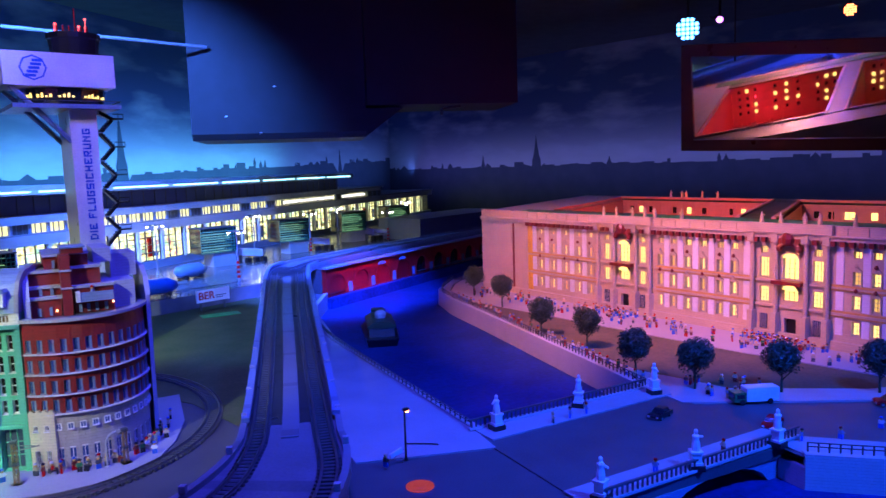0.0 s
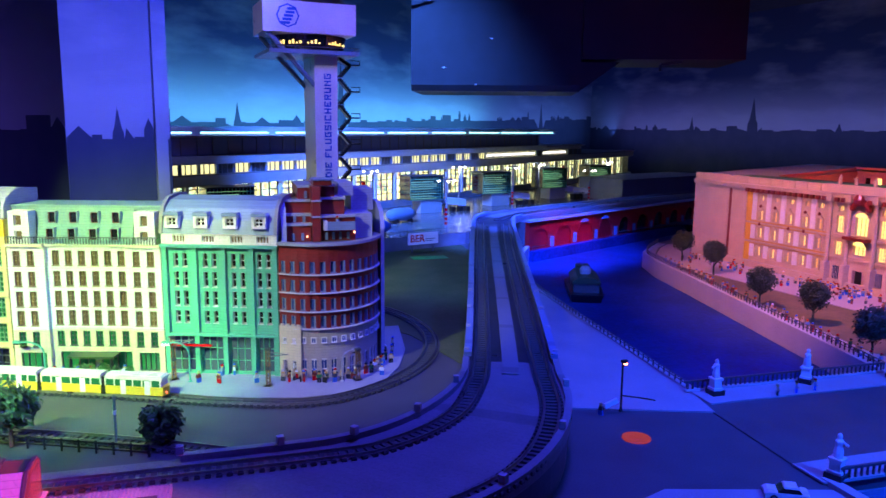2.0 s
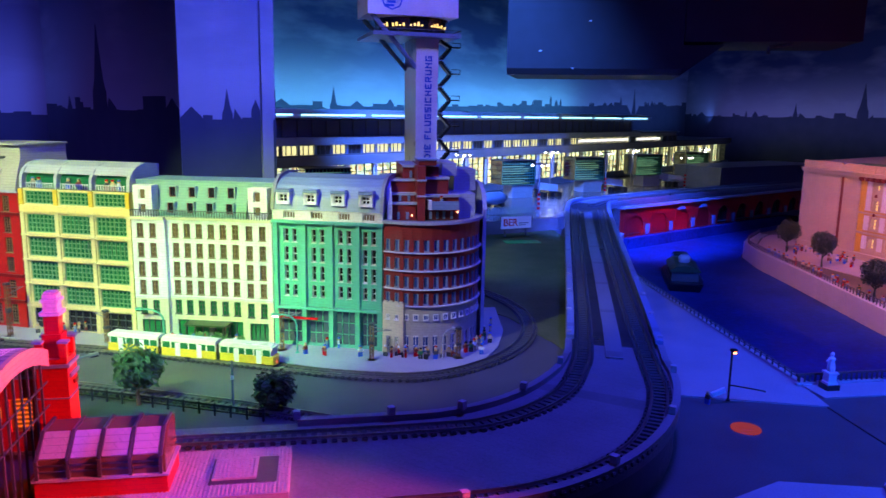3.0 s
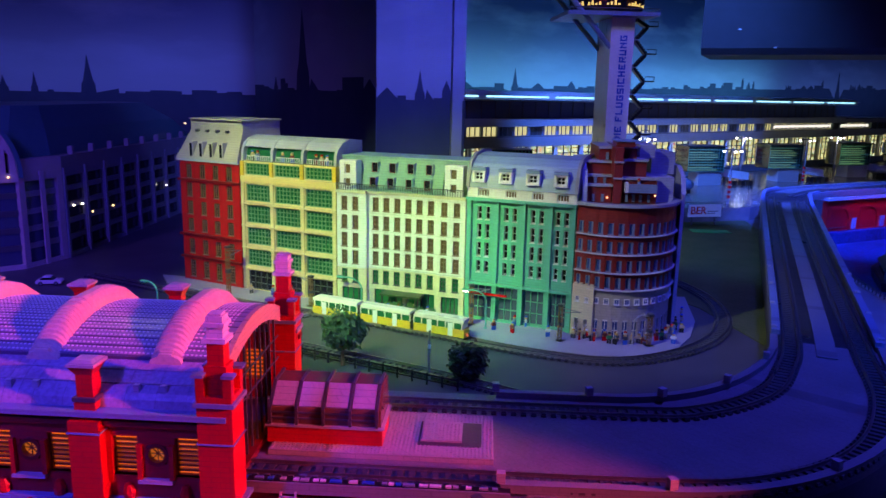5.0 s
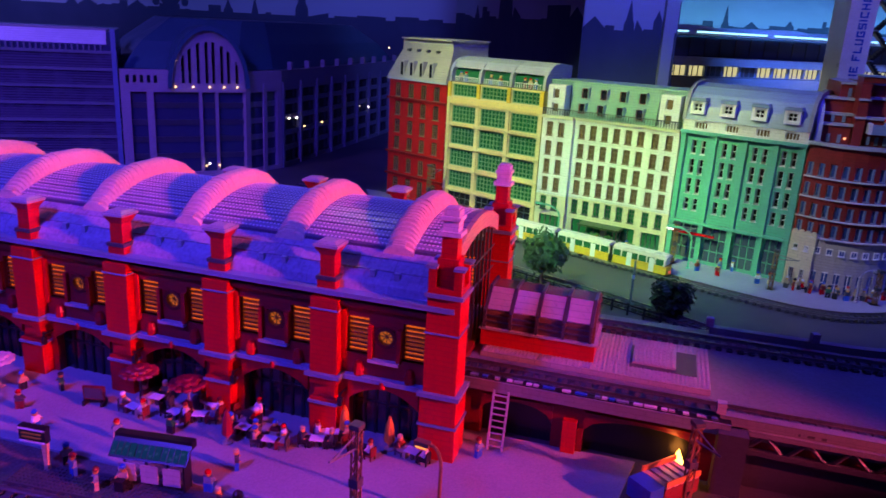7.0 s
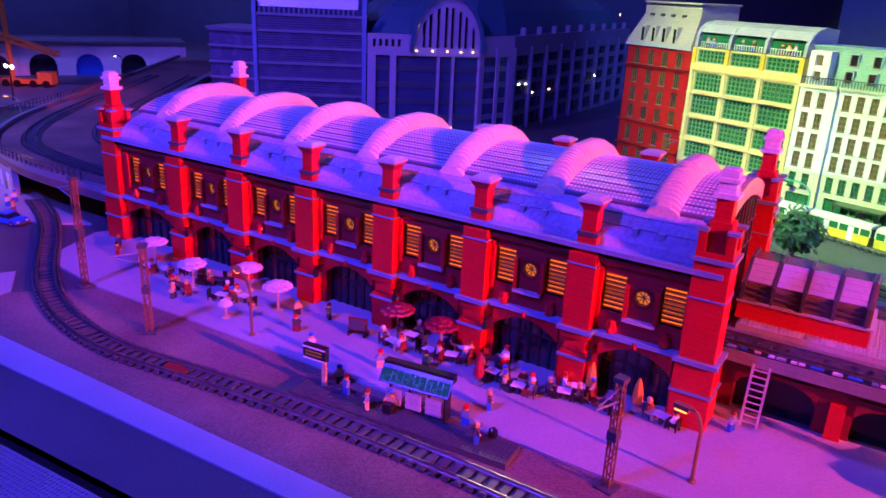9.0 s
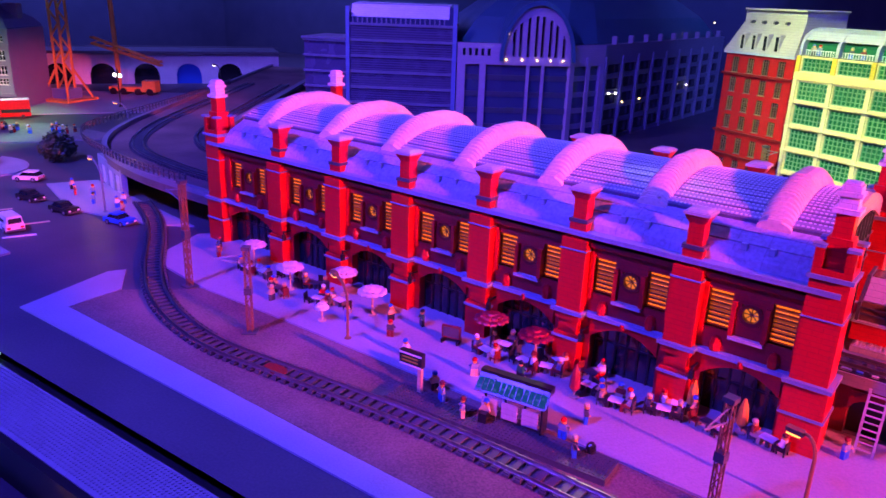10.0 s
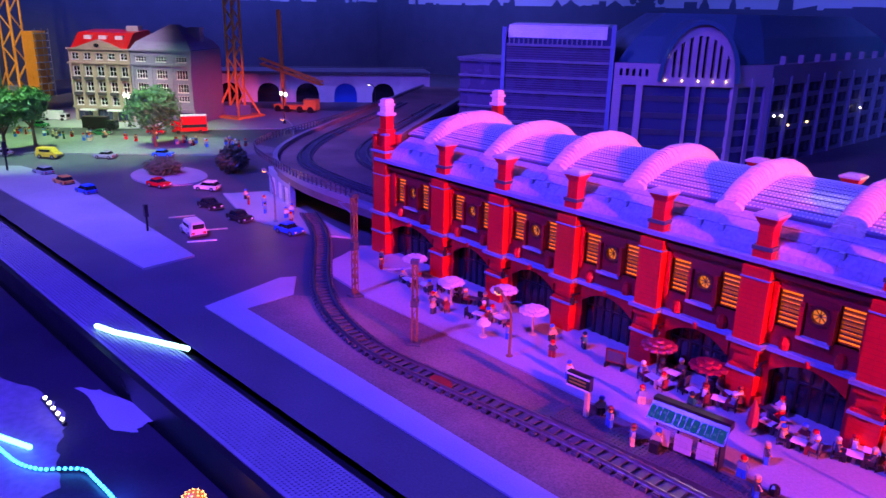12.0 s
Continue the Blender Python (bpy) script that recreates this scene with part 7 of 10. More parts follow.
# ---- houses, arches and cranes beyond the square ----
def plaza_house(name, label, left, right, wallmat, roofmat, cols, zrows, gable, seed):
    h = thing(name, label, "town house", house_pose(left, right), "houses beyond the square")
    w = math.hypot(right[0] - left[0], right[1] - left[1])
    hw = 0.023 if gable else 0.036
    hs = [(w * (k + 0.5) / cols - hw, z0, w * (k + 0.5) / cols + hw, z1) for k in range(cols) for z0, z1 in zrows]
    sh = [(w * (k + 0.5) / 3 - w / 8, 0.01, w * (k + 0.5) / 3 + w / 8, 0.075) for k in range(3)]
    bm = bmesh.new()
    facade(bm, w, 0, 0.45, 0.015, hs + sh)
    part("front_wall", bm, wallmat, h)
    windows(h, hs, 2 if gable else 4, 2, WHITE_S, PANE, 0.006, 0.0032, True, "white framed window")
    for k in range(cols + 1):
        xp = min(max(w * k / cols, 0.008), w - 0.008)
        part("pilaster", B((xp - 0.007, -0.008, 0.098, xp + 0.007, 0.0, 0.36)), wallmat, h)
    if gable:
        for x0, z0, x1, z1 in hs:
            if 0.15 < z0 < 0.35:
                part("balcony_box", B((x0 - 0.003, -0.014, z0 - 0.022, x1 + 0.003, 0.0, z0 - 0.005)), DGREY, h)
    windows(h, sh, 3, 1, DGREY, PANE_BLUE, 0.006, 0.003, False, "shop window")
    for z in (0.088, 0.36, 0.445):
        part("ledge", B((-0.008, -0.012, z, w + 0.008, 0.0, z + 0.010)), wallmat, h)
    part("side_wall", B((0, 0.015, 0, 0.015, 0.42, 0.45)), wallmat, h)
    part("side_wall", B((w - 0.015, 0.015, 0, w, 0.42, 0.45)), wallmat, h)
    bm = bmesh.new()
    if gable:
        profx(bm, [(0.0, 0.455), (0.10, 0.545), (0.30, 0.56), (0.42, 0.455)], 0.02, w - 0.01)
    else:
        skin(bm, [ring(bm, [(w / 2 + (x - w / 2) * f, 0.21 + (y - 0.21) * f, z) for x, y in ((0, 0), (w, 0), (w, 0.42), (0, 0.42))]) for f, z in ((1.0, 0.455), (0.85, 0.50), (0.1, 0.60))])
    part("roof", bm, roofmat, h)
    if gable:
        bm = bmesh.new()
        skin(bm, [ring(bm, [(w * 0.12, y, 0.455), (w * 0.88, y, 0.455), (w * 0.5, y, 0.505)]) for y in (-0.014, 0.03)])
        g = part("gable", bm, wallmat, h, "low triangular gable")
        bm = bmesh.new()
        skin(bm, [ring(bm, [(w * 0.5 + 0.018 * math.cos(6.283 * k / 12), y, 0.472 + 0.012 * math.sin(6.283 * k / 12)) for k in range(12)]) for y in (-0.018, -0.0142)])
        part("round_window", bm, PANE, g)
        for x in (0.08, w * 0.45, w * 0.72):
            part("roof_window", B((x, 0.055, 0.505, x + 0.05, 0.085, 0.528)), WHITE_S, h)
        for x in (0.06, w - 0.16):
            part("awning", B((x, -0.05, 0.075, x + 0.10, -0.012, 0.084)), WHITE_S, h, "pale shop awning")
    part("chimney", B((w - 0.11, 0.2, 0.50, w - 0.03, 0.26, 0.585)), LGREY, h)
    return h


SANDT = plastic("dark_tan_brick_plastic", (0.40, 0.33, 0.25))
STONEG = plastic("stone_grey_brick_plastic", (0.27, 0.26, 0.36))
STONER = plastic("lavender_roof_plastic", (0.30, 0.28, 0.44))
plaza_house("tan_plaza_house", "tan four storey house with a bright red roof and low gable", (-5.785, 1.18), (-5.494, 1.450), SANDT, RED, 5, ((0.105, 0.155), (0.19, 0.25), (0.285, 0.345), (0.385, 0.425)), True, 1)
plaza_house("grey_plaza_house", "grey stone corner house with a hipped roof", (-5.490, 1.454), (-5.187, 1.711), STONEG, STONER, 3, ((0.145, 0.18), (0.20, 0.252), (0.28, 0.335), (0.382, 0.415)), False, 2)


def lattice_mast(p, h, w, mat, base):
    bm = bmesh.new()
    hw = w / 2
    for i, j in ((-1, -1), (1, -1), (1, 1), (-1, 1)):
        rod(bm, (i * hw, j * hw, 0), (i * hw, j * hw, h), 0.009, 5)
    n = int(h / (w * 1.15))
    for k in range(n):
        z0, z1 = h * k / n, h * (k + 1) / n
        s = 1 if k % 2 else -1
        for a in (-1, 1):
            rod(bm, (-hw * s, a * hw, z0), (hw * s, a * hw, z1), 0.0055, 4)
            rod(bm, (a * hw, -hw * s, z0), (a * hw, hw * s, z1), 0.0055, 4)
    part("lattice_mast", bm, mat, p)
    if base:
        for i, j in ((-1, -1), (1, -1), (1, 1), (-1, 1)):
            bm = bmesh.new()
            rod(bm, (i * 0.11, j * 0.11, 0.0), (i * hw, j * hw, 0.2), 0.008, 5)
            part("stay_leg", bm, mat, p)
        part("foot", B((-0.125, -0.125, 0, 0.125, 0.125, 0.02)), mat, p)
        part("ballast_block", B((-0.06, -0.06, 0.02, 0.06, 0.06, 0.08)), SANDBLUE, p)


CRANE = plastic("crane_orange_plastic", (0.80, 0.42, 0.06), 0.35, False)
TC = thing("tower_crane", "tall orange lattice tower crane on a square foot", "crane", pose(-5.40, 2.10, 0, 0, 0, 20))
lattice_mast(TC, 1.5, 0.066, CRANE, True)
TC2 = thing("tower_crane", "tall orange lattice tower crane behind the houses", "crane", pose(-7.45, 1.23, 0, 0, 0, 35))
lattice_mast(TC2, 1.9, 0.105, CRANE, True)
SC = thing("scaffold_tower", "orange building core with scaffold beside the crane", "building site", pose(-7.36, 1.36, 0, 0, 0, 30))
part("core", B((-0.06, -0.06, 0, 0.06, 0.06, 0.50)), ORANGE, SC)
for k in range(9):
    part("scaffold_floor", B((0.0602, -0.07, 0.04 + 0.055 * k, 0.085, 0.07, 0.046 + 0.055 * k)), LGREY, SC)
for y in (-0.066, 0.0, 0.062):
    part("scaffold_pole", B((0.0852, y, 0, 0.089, y + 0.004, 0.52)), MGREY, SC)
GB = thing("green_round_tower", "pale green round tower at the edge of the square", "tower", pose(-7.55, 1.02, 0))
bm = bmesh.new()
lathe(bm, 0, 0, [(0.11, 0), (0.11, 0.36), (0.118, 0.365), (0.118, 0.40), (0.10, 0.41)], 20, 0, False)
part("wall", bm, TEAL, GB)
MC = thing("mobile_crane", "orange mobile crane truck with raised boom", "mobile crane", pose(-5.45, 2.52, 0, 0, 0, 35))
part("truck_body", B((-0.10, -0.04, 0.025, 0.22, 0.04, 0.055), (0.13, -0.04, 0.055, 0.22, 0.04, 0.10)), ORANGE, MC)
for x in (-0.07, 0.0, 0.10, 0.18):
    bm = bmesh.new()
    rod(bm, (x, -0.042, 0.025), (x, 0.042, 0.025), 0.025, 10)
    part("wheel", bm, BLACK, MC)
bm = bmesh.new()
rod(bm, (-0.04, 0, 0.05), (-0.06, 0.02, 0.70), 0.016, 8)
part("boom", bm, ORANGE, MC)
bm = bmesh.new()
for s in (-1, 1):
    rod(bm, (-0.20, s * 0.02, 0.33), (0.26, s * 0.02, 0.20), 0.006, 5)
    rod(bm, (-0.20, s * 0.02, 0.37), (0.26, s * 0.02, 0.22), 0.006, 5)
for k in range(8):
    x = -0.20 + 0.0575 * k
    rod(bm, (x, -0.02, 0.33 - 0.0163 * k), (x + 0.0575, 0.02, 0.352 - 0.017 * k), 0.004, 4)
part("lattice_jib", bm, ORANGE, MC, "orange lattice jib")

AR = thing("arcade_wall", "pale arched railway wall with dark arches beyond the square", "railway arches", house_pose((-6.65, 1.75), (-5.35, 3.75)))
w = 2.385
hs = [(0.12 + 0.30 * k, 0.0, 0.30 + 0.30 * k, 0.15) for k in range(7)]
bm = bmesh.new()
facade(bm, w, 0, 0.22, 0.03, hs)
part("front_wall", bm, WHITE, AR)
for k, h in enumerate(hs):
    c, hw = (h[0] + h[2]) / 2, (h[2] - h[0]) / 2
    bm = bmesh.new()
    for i in range(12):
        x0, x1 = c - hw + 2 * hw * i / 12, c - hw + 2 * hw * (i + 1) / 12
        za, zb = [0.07 + 0.08 * math.sqrt(max(0, 1 - ((x - c) / hw) ** 2)) for x in (x0, x1)]
        skin(bm, [ring(bm, [(x0, y, za), (x1, y, zb), (x1, y, 0.155), (x0, y, 0.155)]) for y in (-0.004, 0.012)])
    part("arch", bm, WHITE, AR)
    part("arch_door", B((h[0], 0.022, 0, h[2], 0.026, 0.15)), BLUE if k == 5 else PANE, AR)
    part("pier", B((h[2] + 0.05, -0.012, 0, h[2] + 0.075, 0.0, 0.2)), WHITE, AR)
part("coping", B((-0.02, -0.03, 0.22, w, 0.5, 0.24)), DGREY, AR, "dark coping with rail")
part("rail", B((-0.02, -0.02, 0.27, w, -0.015, 0.276)), DGREY, AR)


# ---- pavements and street surfaces ----
def plate(name, pts, z0, z1, mat, label, cat="pavement"):
    bm = bmesh.new()
    prism(bm, pts, z0, z1)
    return tagged(part(name, bm, mat), label, cat, kind="structure")


# darker paving with a coarser speckle than PAVING
PAVING_DIM = speckled("darker_paving_plates", (0.16, 0.16, 0.15), (0.25, 0.24, 0.22), 60, 0.6, 0.4)
plate("pavement_station", [(-2.52, 1.10), (-2.45, 0.945), (-2.375, 0.885), (-2.145, 0.862), (-1.88, 0.873), (-1.3, 0.886), (-0.86, 0.884), (-0.50, 0.93), (-0.45, 1.24), (-0.80, 1.232), (-2.43, 1.235)], 0.0, 0.006, PAVING, "pale smooth pavement in front of the station")
plate("track_bed", [(-2.268, 0.586), (-1.425, 0.606), (-0.3, 0.64), (-0.3, 0.93), (-0.5, 0.928), (-0.86, 0.882), (-1.3, 0.884), (-1.88, 0.871), (-2.145, 0.86), (-2.28, 0.72)], 0.0, 0.003, BALLAST, "brown speckled track bed")
plate("kerb_band", [(-2.348, 0.509), (-1.494, 0.546), (-0.3, 0.59), (-0.3, 0.638), (-1.425, 0.604), (-2.270, 0.584), (-2.283, 0.722), (-2.40, 0.80), (-2.42, 0.76)], 0.0, 0.004, PAVING, "pale kerb band round the track bed")
plate("island_pavement", [(-4.6, 0.34), (-4.45, 0.56), (-4.29, 0.60), (-4.02, 0.668), (-2.743, 0.652), (-2.719, 0.492)], 0.0, 0.006, PAVING, "pale traffic island pavement")
plate("plaza_strip", [(-5.9, 0.0), (-4.852, 0.557), (-4.188, 1.406), (-4.05, 1.75), (-4.64, 1.651), (-5.479, 0.683), (-6.3, 0.1)], 0.0, 0.006, PAVING_DIM, "pale pavement of the tree lined square")
plate("house_pavement", [(-6.2, 0.72), (-5.769, 0.741), (-4.979, 1.738), (-4.7, 2.2), (-5.2, 2.9), (-6.6, 1.6)], 0.0, 0.005, PAVING, "pale pavement before the far houses")
plate("corner_pavement", [(-3.42, 1.06), (-3.05, 0.965), (-2.72, 1.05), (-2.60, 1.14), (-3.35, 1.22)], 0.0, 0.006, PAVING, "pale pavement corner beside the railway ramp")
bm = bmesh.new()
skin(bm, [ring(bm, [(-3.87 + 0.21 * math.cos(6.283 * k / 28), 1.02 + 0.15 * math.sin(6.283 * k / 28), z) for k in range(28)]) for z in (0.0, 0.007)])
tagged(part("round_island", bm, PAVING), "round pale traffic island with a bush", "traffic island", kind="structure")
plate("row_pavement", [(-1.80, 3.16), (-1.72, 3.02), (-1.155, 2.74), (-0.58, 2.56), (-0.22, 2.37), (0.0, 2.315), (0.14, 2.32), (0.29, 2.40), (0.38, 2.55), (0.45, 2.75), (0.50, 3.1), (0.38, 3.1), (0.30, 2.6), (0.1, 2.52), (-0.04, 2.56), (-0.43, 2.69), (-0.94, 2.83), (-1.37, 3.0), (-1.67, 3.14)], 0.0, 0.006, PAVING, "grey pavement before the town houses")
plate("canal_pavement_west", [(0.81, 2.02), (1.235, 1.875), (1.262, 2.02), (1.39, 3.68), (1.59, 4.5), (1.50, 4.6), (0.95, 2.85)], 0.0, 0.005, PAVING, "pale quay pavement along the canal")
plate("road_pavement_near", [(0.66, 0.90), (1.20, 0.90), (1.20, 1.36), (0.80, 1.47), (0.62, 1.40)], 0.0, 0.005, PAVING, "pale pavement corner beside the street")
plate("road_pavement_southeast", [(1.98, 1.38), (1.965, 1.30), (2.15, 1.118), (2.52, 0.76), (2.64, 0.80), (2.24, 1.22), (2.08, 1.40)], 0.0, 0.006, PAVING, "pale pavement strip beside the canal railing")
plate("palace_plaza", [(2.69, 4.55), (2.87, 4.785), (3.01, 4.915), (3.25, 4.9), (2.99, 4.6), (3.24, 1.0), (2.98, 1.45), (2.83, 2.2), (2.69, 3.2), (2.58, 4.1)], 0.0, 0.006, plastic("pinkish_paving", (0.42, 0.36, 0.34), 0.45, False), "pale plaza in front of the palace", "plaza")
plate("palace_lawn", [(2.53, 4.12), (2.57, 4.09), (2.68, 3.2), (2.82, 2.2), (2.97, 1.46), (2.75, 1.55), (2.34, 1.86), (2.24, 2.25), (2.36, 3.0), (2.47, 3.7)], 0.0, 0.004, LAWN, "dry brownish lawn before the palace", "lawn")
plate("quay_path_east", [(2.07, 2.03), (2.05, 1.84), (2.66, 1.43), (2.98, 1.1), (3.2, 0.98), (2.97, 1.45), (2.74, 1.54), (2.33, 1.85), (2.23, 2.25), (2.35, 3.0), (2.46, 3.7), (2.555, 4.20), (2.68, 4.56), (2.86, 4.80), (3.00, 4.93), (2.96, 4.985), (2.80, 4.845), (2.63, 4.62), (2.515, 4.26), (2.42, 3.7), (2.30, 3.1), (2.18, 2.5)], 0.0, 0.007, PAVING, "pale quay path beside the canal")
plate("meadow", [(0.52, 2.95), (0.62, 2.5), (0.68, 2.6), (1.05, 3.72), (1.42, 4.85), (1.46, 5.24), (0.79, 5.0), (-0.5, 4.58), (-0.4, 3.6), (0.3, 3.3)], 0.0, 0.003, GRASS, "dull green meadow beside the viaduct", "meadow")

# ---- street railway tracks ----
track("street_track", [(-2.95, 1.17, 0.004), (-2.75, 1.09, 0.004), (-2.585, 1.00, 0.004), (-2.36, 0.855, 0.004), (-2.19, 0.765, 0.004), (-2.025, 0.712, 0.004), (-1.853, 0.690, 0.004), (-1.67, 0.708, 0.004), (-1.46, 0.735, 0.004), (-1.30, 0.750, 0.004), (-1.10, 0.757, 0.004), (-0.8, 0.757, 0.004), (-0.5, 0.755, 0.004), (-0.2, 0.755, 0.004)], "toy tram track curving through the brown track bed", 140)
track("tram_track", [(-2.1, 3.10, 0.003), (-1.5, 2.83, 0.003), (-0.95, 2.64, 0.003), (-0.57, 2.485, 0.003), (-0.21, 2.325, 0.003), (0.06, 2.265, 0.003), (0.30, 2.375, 0.003), (0.48, 2.58, 0.003), (0.58, 2.85, 0.003), (0.58, 3.15, 0.003), (0.46, 3.45, 0.003), (0.2, 3.62, 0.003)], "toy tram track along the town houses", 260)
track("back_track", [(-2.1, 2.72, 0.003), (-1.5, 2.50, 0.003), (-1.02, 2.315, 0.003), (-0.52, 2.10, 0.003), (-0.2, 1.93, 0.003), (0.05, 1.80, 0.003)], "toy tram track beside the viaduct", 150)
LINE = smooth_line([(-2.1, 2.64, 0), (-1.02, 2.24, 0), (-0.42, 1.985, 0)], 0.05)
FE = thing("track_fence", "low black railing between tracks and viaduct", "fence")
bm = bmesh.new()
ribbon(LINE, 0.002, -0.002, 0.028, 0.033, bm)
part("rail", bm, BLACK, FE)
bm = bmesh.new()
ribbon(LINE, 0.002, -0.002, 0.012, 0.016, bm)
part("rail", bm, BLACK, FE)
for p in LINE:
    part("post", B((p.x - 0.003, p.y - 0.003, 0, p.x + 0.003, p.y + 0.003, 0.036)), BLACK, FE)
bm = bmesh.new()
lathe(bm, 0, 0, [(0.030, 0.0), (0.030, 0.004)], 20)
tagged(part("manhole_plate", bm, BROWN, None, "", pose(-1.665, 0.702, 0.0095) @ Matrix.Diagonal((1, 0.5, 1, 1))), "small brown grating between the rails", "grating")
MH = thing("manhole_cover", "round orange lit plate in the street", "manhole cover", pose(0.897, 1.766, 0))
bm = bmesh.new()
lathe(bm, 0, 0, [(0.041, 0), (0.041, 0.003), (0.039, 0.004)], 28)
# orange light on the plate put in as emission of disc and ring
part("disc", bm, glow("orange_disc_glow", (1.0, 0.10, 0.03), 0.30), MH)
bm = bmesh.new()
lathe(bm, 0, 0, [(0.022, 0.004), (0.020, 0.0058)], 24)
part("ring", bm, bpy.data.materials["orange_disc_glow"], MH)

# ---- canal bridge with statues ----
CB = thing("canal_bridge", "flat stone road bridge over the canal with arch and parapets", "bridge")
bm = bmesh.new()
prism(bm, [(1.20, 1.40), (2.05, 1.37), (2.09, 2.05), (1.24, 2.05)], -0.03, 0.004)
part("deck", bm, ASPHALT, CB)
for nm, y0, y1, a, b in (("north_walk", 1.93, 2.05, 1.26, 2.09), ("south_walk", 1.39, 1.50, 1.20, 2.05)):
    part(nm, B((a, y0, 0.0042, b, y1, 0.009)), PAVING, CB, "pale bridge walkway")
hw, c = 0.22, 1.70
bm = bmesh.new()
xs = [1.22 + 0.042 * i for i in range(21)]
zs = [-0.11 + 0.085 * math.sqrt(max(0, 1 - ((x - c) / hw) ** 2)) if abs(x - c) < hw else -0.112 for x in xs]
skin(bm, [ring(bm, [(x, 1.385, z), (x, 2.045, z), (x, 2.045, -0.0302), (x, 1.385, -0.0302)]) for x, z in zip(xs, zs)])
part("arch_body", bm, SANDBLUE, CB, "pale stone arch")
for y in (2.045, 1.385):
    part("parapet", B((1.24, y - 0.008, 0.009, 2.07, y + 0.008, 0.016)), LGREY, CB)
    part("top_rail", B((1.24, y - 0.004, 0.040, 2.07, y + 0.004, 0.046)), DGREY, CB)
    for k in range(44):
        part("baluster", B((1.25 + 0.0187 * k, y - 0.0025, 0.016, 1.254 + 0.0187 * k, y + 0.0025, 0.040)), DGREY, CB)
WSTAT = [statue_mesh(WHITE_S, 20 + k) for k in range(3)]
for i, (x, y) in enumerate(((1.325, 2.00), (1.705, 2.02), (2.04, 1.97), (1.245, 1.40), (1.605, 1.395), (1.945, 1.372))):
    s = thing("bridge_statue", "white statue on a white pedestal with black foot", "statue", pose(x, y, 0.0092, 0, 0, 37 * i) @ Matrix.Scale(0.92, 4), "statues on the bridge")
    part("foot_block", B((-0.024, -0.024, 0, 0.024, 0.024, 0.018)), BLACK, s)
    part("pedestal", B((-0.019, -0.019, 0.018, 0.019, 0.019, 0.026), (-0.015, -0.015, 0.026, 0.015, 0.015, 0.055), (-0.019, -0.019, 0.055, 0.019, 0.019, 0.062)), WHITE_S, s)
    part("statue", WSTAT[i % 3], None, s, "", pose(0, 0, 0.062) @ Matrix.Scale(1.25, 4))


def railing(name, pts, z, label, every=0.03, h=0.03):
    line = smooth_line([(x, y, z) for x, y in pts], every)
    r = thing(name, label, "railing")
    for zz in (h - 0.003, h * 0.5):
        bm = bmesh.new()
        ribbon(line, 0.0015, -0.0015, zz, zz + 0.003, bm)
        part("rail", bm, DGREY, r)
    me = mesh_of(B((-0.002, -0.002, 0, 0.002, 0.002, h)), "post", DGREY)
    for p in line:
        part("post", me, None, r, "", pose(p.x, p.y, p.z))
    return r


railing("quay_railing", [(2.085, 2.06), (2.18, 2.5), (2.30, 3.1), (2.42, 3.7), (2.52, 4.24), (2.64, 4.6), (2.96, 4.97)], 0.012, "dark railing along the quay wall")
railing("quay_railing", [(1.265, 2.07), (1.40, 3.66), (1.59, 4.45)], 0.012, "dark railing along the quay wall", 0.04, 0.022)
railing("quay_railing", [(1.975, 1.29), (2.15, 1.115), (2.50, 0.79)], 0.012, "dark railing along the quay wall")
BO = thing("canal_boat", "dark green passenger boat on the canal", "boat", pose(1.82, 3.95, -0.1, 0, 0, 68))
bm = bmesh.new()
skin(bm, [ring(bm, [(x * f, y * f, z) for x, y in ((-0.30, -0.09), (0.12, -0.105), (0.26, -0.06), (0.34, 0.0), (0.26, 0.06), (0.12, 0.105), (-0.30, 0.09))]) for f, z in ((0.88, 0.0), (1.0, 0.045), (1.0, 0.052))])
part("hull", bm, BLACK, BO)
part("hull_rail", B((-0.29, -0.092, 0.068, 0.10, -0.089, 0.071), (-0.29, 0.089, 0.068, 0.10, 0.092, 0.071)), DGREY, BO)
cabin_b = part("cabin", B((-0.24, -0.072, 0.052, 0.06, 0.072, 0.105)), DGREY, BO)
bm = bmesh.new()
profx(bm, [(-0.082, 0.105), (-0.082, 0.112), (-0.05, 0.135), (0.0, 0.142), (0.05, 0.135), (0.082, 0.112), (0.082, 0.105)], -0.25, 0.07)
part("cabin_roof", bm, DLEAF, BO, "dark green arched cabin roof")
part("wheelhouse", B((0.08, -0.04, 0.052, 0.16, 0.04, 0.150)), DLEAF, BO)
bm = bmesh.new()
lathe(bm, -0.12, 0.0, [(0.030, 0.14), (0.034, 0.165), (0.024, 0.180), (0.006, 0.186)], 12)
part("roof_dome", bm, LGREY, BO, "small pale roof dome")
for k in range(6):
    for s in (-0.0735, 0.0721):
        part("window", B((-0.225 + 0.046 * k, s, 0.068, -0.195 + 0.046 * k, s + 0.0014, 0.095)), PANE, cabin_b)


